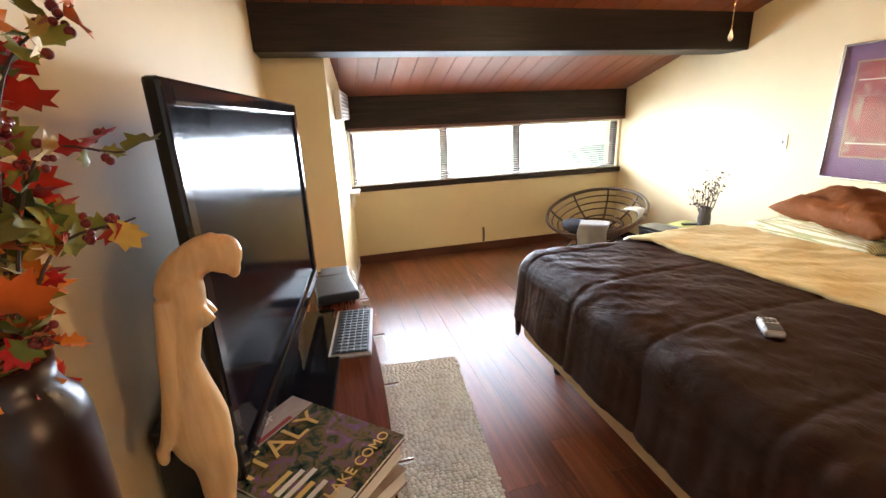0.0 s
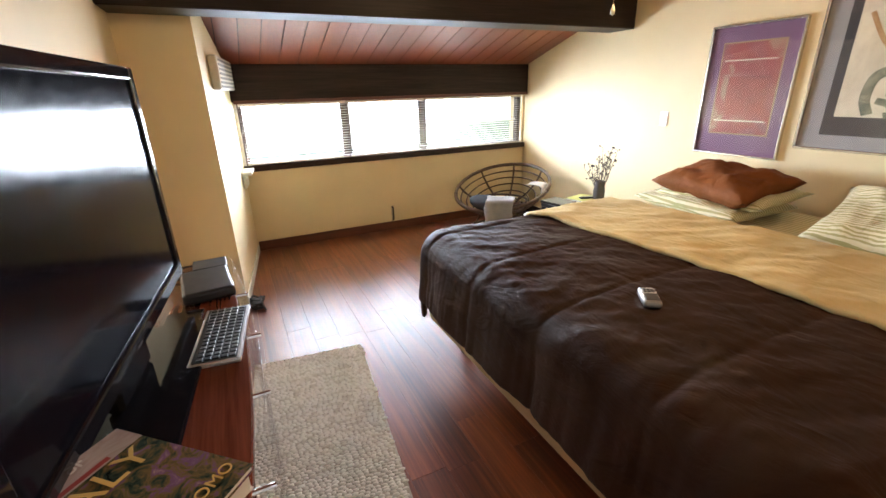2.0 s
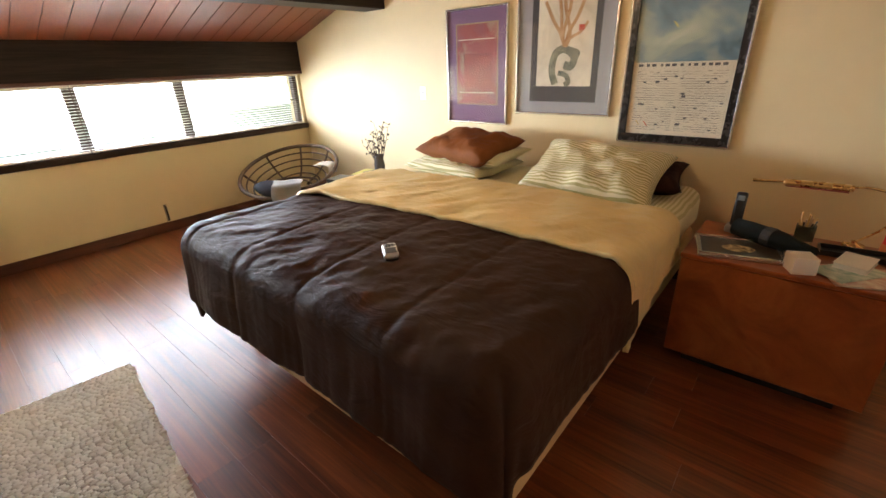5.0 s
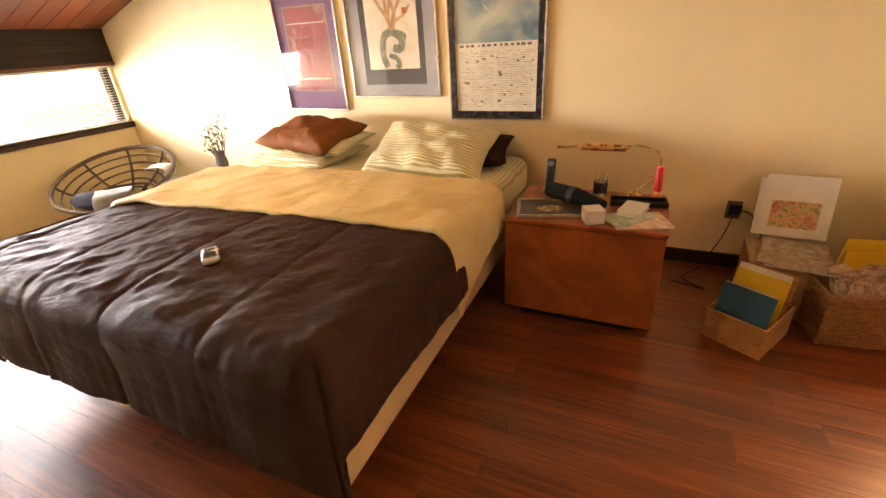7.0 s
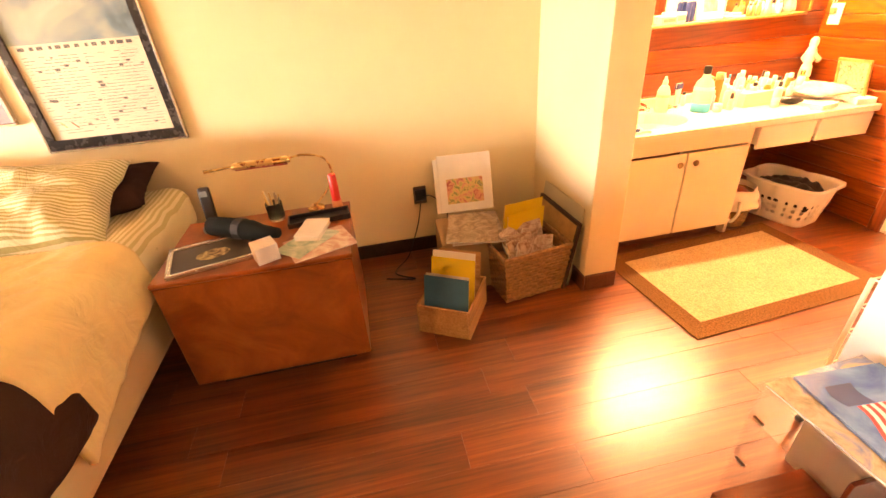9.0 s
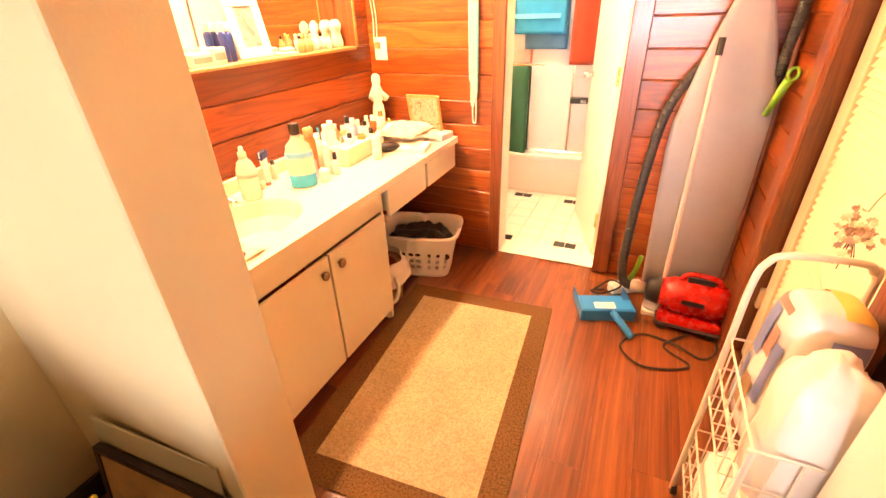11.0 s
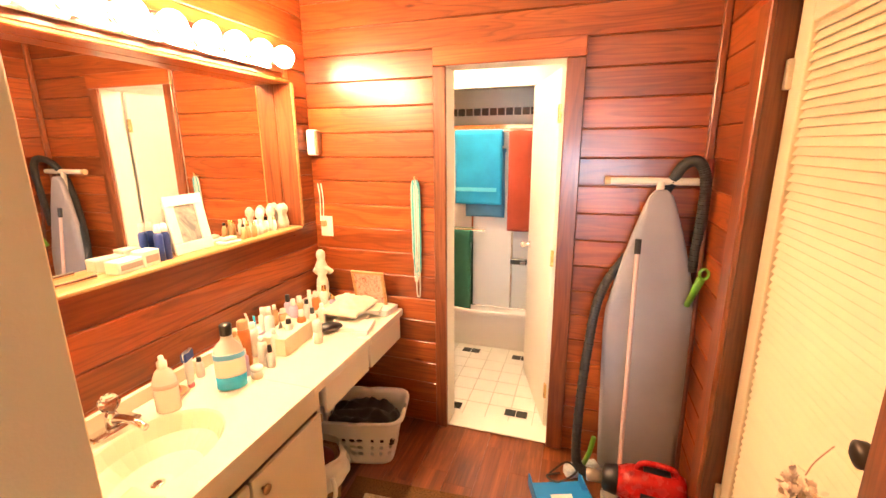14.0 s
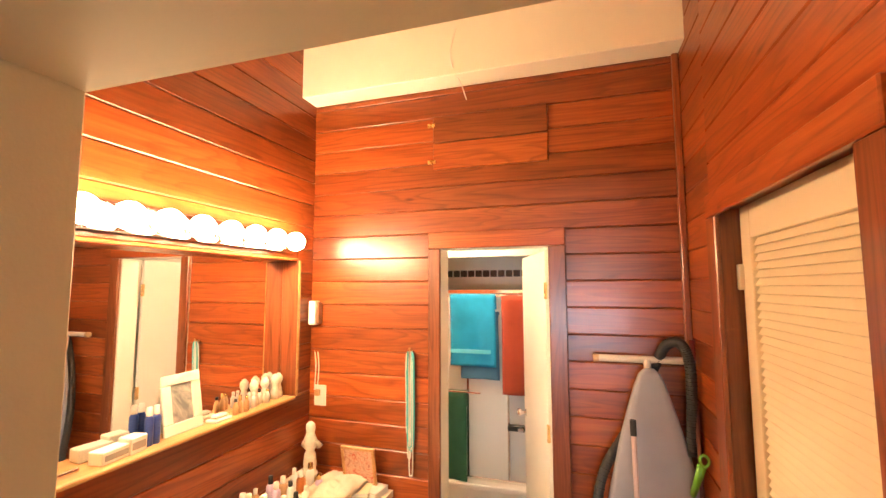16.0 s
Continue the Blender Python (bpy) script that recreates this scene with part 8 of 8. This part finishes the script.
def on_pack(axis, a0, a1, b0, b1, mat, name="printed_panel", label=""):
    """Print that follows the pack's bulging side: axis 0 its +x side, 1 its +y side, 2 its top."""
    size = (0.072, 0.075, 0.195)
    i, j = [k for k in range(3) if k != axis]

    def at(u, v):
        p = [0.0, 0.0, 0.0]
        p[i], p[j] = a0 + (a1 - a0) * u, b0 + (b1 - b0) * v
        rest = max(0.0, 1 - abs(p[i] / size[i]) ** 4.76 - abs(p[j] / size[j]) ** 4.76)
        p[axis] = size[axis] * rest ** 0.21 * 1.025 + 0.002
        return Vector(p)
    b = grid(8, 8, at)
    bmesh.ops.recalc_face_normals(b, faces=b.faces)
    return part(name, b, mat, pk, label, True)


for a in ((0, -0.060, -0.01, 0.02, 0.15, BLUE_INK), (0, -0.055, 0.02, 0.155, 0.172, RED_INK), (0, -0.060, -0.03, -0.15, 0.0, BLUE_INK), (0, 0.0, 0.03, 0.05, 0.12, RED_INK), (0, -0.02, 0.03, -0.12, -0.03, KRAFT), (0, 0.035, 0.06, -0.06, 0.10, BLUE_INK),
          (1, -0.055, 0.01, 0.08, 0.15, BLUE_INK), (1, -0.055, -0.03, -0.08, 0.06, BLUE_INK), (1, 0.0, 0.05, -0.08, 0.03, KRAFT)):
    on_pack(*a)
on_pack(2, -0.055, 0.0, -0.06, 0.055, plain("yellow_label_ink", (0.78, 0.58, 0.14), 0.35), "yellow_label", "yellow printed label")
bag("plastic_bag", "clear crinkled plastic bag stuffed in the cart", pose(2.07, -1.272, 0.62, 0, 0, 0), 0.082, 0.075, 0.185, BAG, 4.0, 0.2)
bag("plastic_bag", "white plastic bag in the lower basket", pose(2.08, -1.36, 0.235, 0, 0, 0), 0.08, 0.15, 0.078, BAG, 9.0, 0.2)
bag("cloth_bundle", "dark green cloth bundle under the cart baskets", pose(2.07, -1.40, 0.068, 0, 0, 0), 0.075, 0.12, 0.058, cloth("bottle_green_cloth", (0.012, 0.05, 0.028), 0.3), 15.0)

# ---------- bathroom beyond the doorway ----------
BX0, BX1, BY = 2.25, 4.10, -4.78
solid("wall_bath_back", BX0 - 0.1, BX1 + 0.1, BY - 0.1, BY, 0, 2.42, TILE, label="white tiled bathroom wall behind the tub")
solid("wall_bath_east", BX1, BX1 + 0.1, BY, REAR - 0.14, 0, 2.42, WALL_WHITE, label="white bathroom wall")
solid("wall_bath_west", BX0 - 0.1, BX0, BY, REAR - 0.14, 0, 2.42, WALL_WHITE, label="white bathroom wall")
tagged(part("ceiling_bath", box(BX0 - 0.1, BX1 + 0.1, BY - 0.1, REAR - 0.02, 2.42, 2.5), CEIL_WHITE), "white bathroom ceiling", "ceiling", kind="structure")
solid("floor_bath", BX0 - 0.1, BX1 + 0.1, BY - 0.1, REAR - 0.06, -0.12, -0.004, GROUT, label="white tiled bathroom floor with small dark insets", category="floor")
# dark tile border on the back wall
for i in range(24):
    part("tile", box(BX0 + 0.05 + i * 0.076, BX0 + 0.115 + i * 0.076, BY, BY + 0.006, 1.92, 1.985, 0.002), TILE_DARK, bpy.data.objects["wall_bath_back"])
solid("wall_bath_bulkhead", BX0, BX1, -3.98, -3.90, 2.06, 2.42, CEIL_WHITE, label="white bulkhead over the tub")
tub = thing("bathtub", "white built-in bathtub with a plain front", "bathtub")
part("apron", box(BX0 + 0.002, BX1 - 0.002, -3.95, -3.91, 0.0, 0.30, 0.012, seg=2), WHITE_PLASTIC, tub)
part("rim", box(BX0 + 0.002, BX1 - 0.002, -4.06, -3.90, 0.28, 0.325, 0.012, seg=2), WHITE_PLASTIC, tub)
part("basin", box(BX0 + 0.002, BX1 - 0.002, BY + 0.002, -4.06, 0.0, 0.12, 0.01), WHITE_PLASTIC, tub)
sd = thing("shower_door", "frosted glass sliding shower doors in chrome frame", "shower door")
FROST = glassy("frosted_glass", (0.85, 0.86, 0.80), 0.40, 1.15)
FROST.node_tree.nodes["Principled BSDF"].inputs["Transmission Weight"].default_value = 0.25
part("top_rail", box(BX0 + 0.01, BX1 - 0.01, -4.01, -3.97, 1.765, 1.80, 0.004), CHROME, sd)
part("bottom_rail", box(BX0 + 0.01, BX1 - 0.01, -4.01, -3.97, 0.325, 0.35, 0.004), CHROME, sd)
for x0, x1, y in ((2.30, 3.03, -4.00), (2.98, 3.32, -3.985), (3.27, 4.05, -4.0)):
    part("glass_panel", box(x0, x1, y - 0.003, y + 0.003, 0.35, 1.765), FROST, sd)
    for x in (x0, x1 - 0.018):
        part("stile", box(x, x + 0.018, y - 0.008, y + 0.008, 0.35, 1.765, 0.002), CHROME, sd)
part("towel_bar", tube([(2.45, -3.945, 1.75), (3.75, -3.945, 1.75)], 0.009, 8), CHROME, sd)
part("towel_bar", tube([(3.20, -3.945, 0.99), (3.85, -3.945, 0.99)], 0.009, 8), CHROME, sd)


def towel(name, label, x0, x1, z0, z1, mat, back=0.12, band=None):
    def at(u, v):
        s = u * (z1 - z0 + back)
        if s < back:
            y, z = -3.958, z1 - back + s
        else:
            y, z = -3.932, z1 - (s - back)
        w = 0.008 * math.sin(v * 9 + 1) + 0.006 * fnoise(v * 5, s * 3, x0)
        return Vector((x0 + (x1 - x0) * v + 0.01 * fnoise(s * 3, 0, x0), y + (w if s >= back else 0), z))
    ob = part(name, grid(30, 16, at), mat, smooth=True)
    ob.modifiers.new("thickness", "SOLIDIFY").thickness = 0.01
    if band:
        part("woven_band", box(x0 + 0.004, x1 - 0.004, -3.918, -3.914, band, band + 0.03, 0.001), cloth("pale_band_weave", (0.10, 0.45, 0.62), 0.1), ob)
    return tagged(ob, label, "towel")


towel("blue_towel", "bright blue bath towel hanging over the bar", 3.07, 3.44, 1.20, 1.765, cloth("blue_terry", (0.015, 0.24, 0.48), 0.15, 200), band=1.30)
towel("blue_towel", "darker blue towel hanging behind another", 3.05, 3.36, 1.10, 1.62, cloth("slate_terry", (0.05, 0.14, 0.25), 0.15, 200), 0.02).location.y = -0.022
towel("red_towel", "rust-red bath towel hanging over the bar", 2.72, 3.02, 1.00, 1.765, cloth("rust_terry", (0.32, 0.05, 0.02), 0.15, 200))
towel("green_towel", "dark green towel hanging on the low bar", 3.31, 3.62, 0.255, 1.0, cloth("green_terry", (0.02, 0.10, 0.06), 0.15, 200))
sh = thing("soap_holder", "chrome and black soap holder on the tiles", "soap holder")
part("tray", box(2.86, 2.99, -3.965, -3.93, 0.73, 0.775, 0.006), TILE_DARK, sh)
part("handle", tube([(2.87, -3.92, 0.75), (2.91, -3.91, 0.75)], 0.012, 8), CHROME, sh)
bd = thing("bathroom_door", "white painted bathroom door standing open inward", "door", pose(2.60, REAR - 0.15, 0, 0, 0, -73))
part("leaf", box(0.0, 0.70, -0.018, 0.018, 0.012, 2.02, 0.003), WHITE_PAINT, bd)
part("knob", lathe([(0.024, 0), (0.012, 0.01), (0.012, 0.03), (0.026, 0.045), (0.02, 0.062)], 16, m=pose(0.64, 0.018, 0.98, -90, 0, 0)), CHROME, bd, smooth=True)
for z in (0.25, 1.05, 1.8):
    part("hinge", box(-0.012, 0.012, 0.010, 0.024, z - 0.045, z + 0.045, 0.002), BRASS, bd)
bl = thing("bathroom_light", "square white glass ceiling light, lit", "ceiling light")
part("mount", box(3.30, 3.54, -3.62, -3.38, 2.395, 2.42, 0.003), CHROME, bl)
part("shade", box(3.31, 3.53, -3.61, -3.39, 2.30, 2.395, 0.015, seg=2), glow("lit_shade", (1.0, 0.68, 0.36), 150.0), bl)
tp = thing("toilet_bowl", "edge of a white toilet beside the doorway", "toilet", pose(3.62, -3.62, 0))
part("bowl", lathe([(0.12, 0), (0.11, 0.10), (0.16, 0.28), (0.20, 0.36), (0.20, 0.39), (0.15, 0.395)], 22, squash=(1, 1.2)), WHITE_PLASTIC, tp, smooth=True)
part("seat_lid", lathe([(0.205, 0.395), (0.21, 0.40), (0.20, 0.425), (0.05, 0.43)], 22, squash=(1, 1.2)), WHITE_PLASTIC, tp, smooth=True)

# ---------- floor pieces, last ----------
fb = bpy.data.objects["floor_bath"]
T = 0.145
tile_me = finish(box(-T / 2 + 0.002, T / 2 - 0.002, -T / 2 + 0.002, T / 2 - 0.002, -0.006, 0.0, 0.0015), "tile", TILE)
for i in range(13):
    for j in range(7):
        t = new("tile", tile_me)
        t.matrix_basis = pose(BX0 + 0.07 + i * T, REAR - 0.215 - j * T, 0.0)
        t.parent = fb
inset_me = finish(box(-0.034, 0.034, -0.034, 0.034, 0.0, 0.0025, 0.001), "inset_tile", TILE_DARK)
for x, y in ((2.79, -3.06), (3.21, -3.04), (2.86, -3.80), (3.27, -3.82), (3.63, -3.03), (2.40, -3.08)):
    for dx, dy in ((-0.018, 0), (0.018, 0)):
        t = new("inset_tile", inset_me)
        t.matrix_basis = pose(x + dx * 2, y, 0.0, 0, 0, 0)
        t.parent = fb

fl_ob = bpy.data.objects["floor"]
PW, PL = 0.152, 1.21
plank_me = finish(box(-PW / 2 + 0.0002, PW / 2 - 0.0002, -PL / 2 + 0.0002, PL / 2 - 0.0002, -0.012, 0.0, 0.0006), "plank", FLOOR_WOOD)
rnd = random.Random(77)
n = 0
for i in range(26):
    x = WEST + PW / 2 + i * PW
    y = NORTH + 0.1 - rnd.uniform(0.0, 0.5)
    while y > -3.2:
        lo, hi = y - PL / 2, y + PL / 2
        if hi > REAR - 0.01 and not (x < 1.7 and hi < -1.1):
            q = new("plank", plank_me)
            s = 1.0
            lo2 = max(lo, REAR - 0.004)
            s = (hi - lo2) / PL
            q.matrix_basis = pose(x, (hi + lo2) / 2, 0.0) @ Matrix.Diagonal((1, s, 1, 1))
            q.parent = fl_ob
            n += 1
        y -= PL
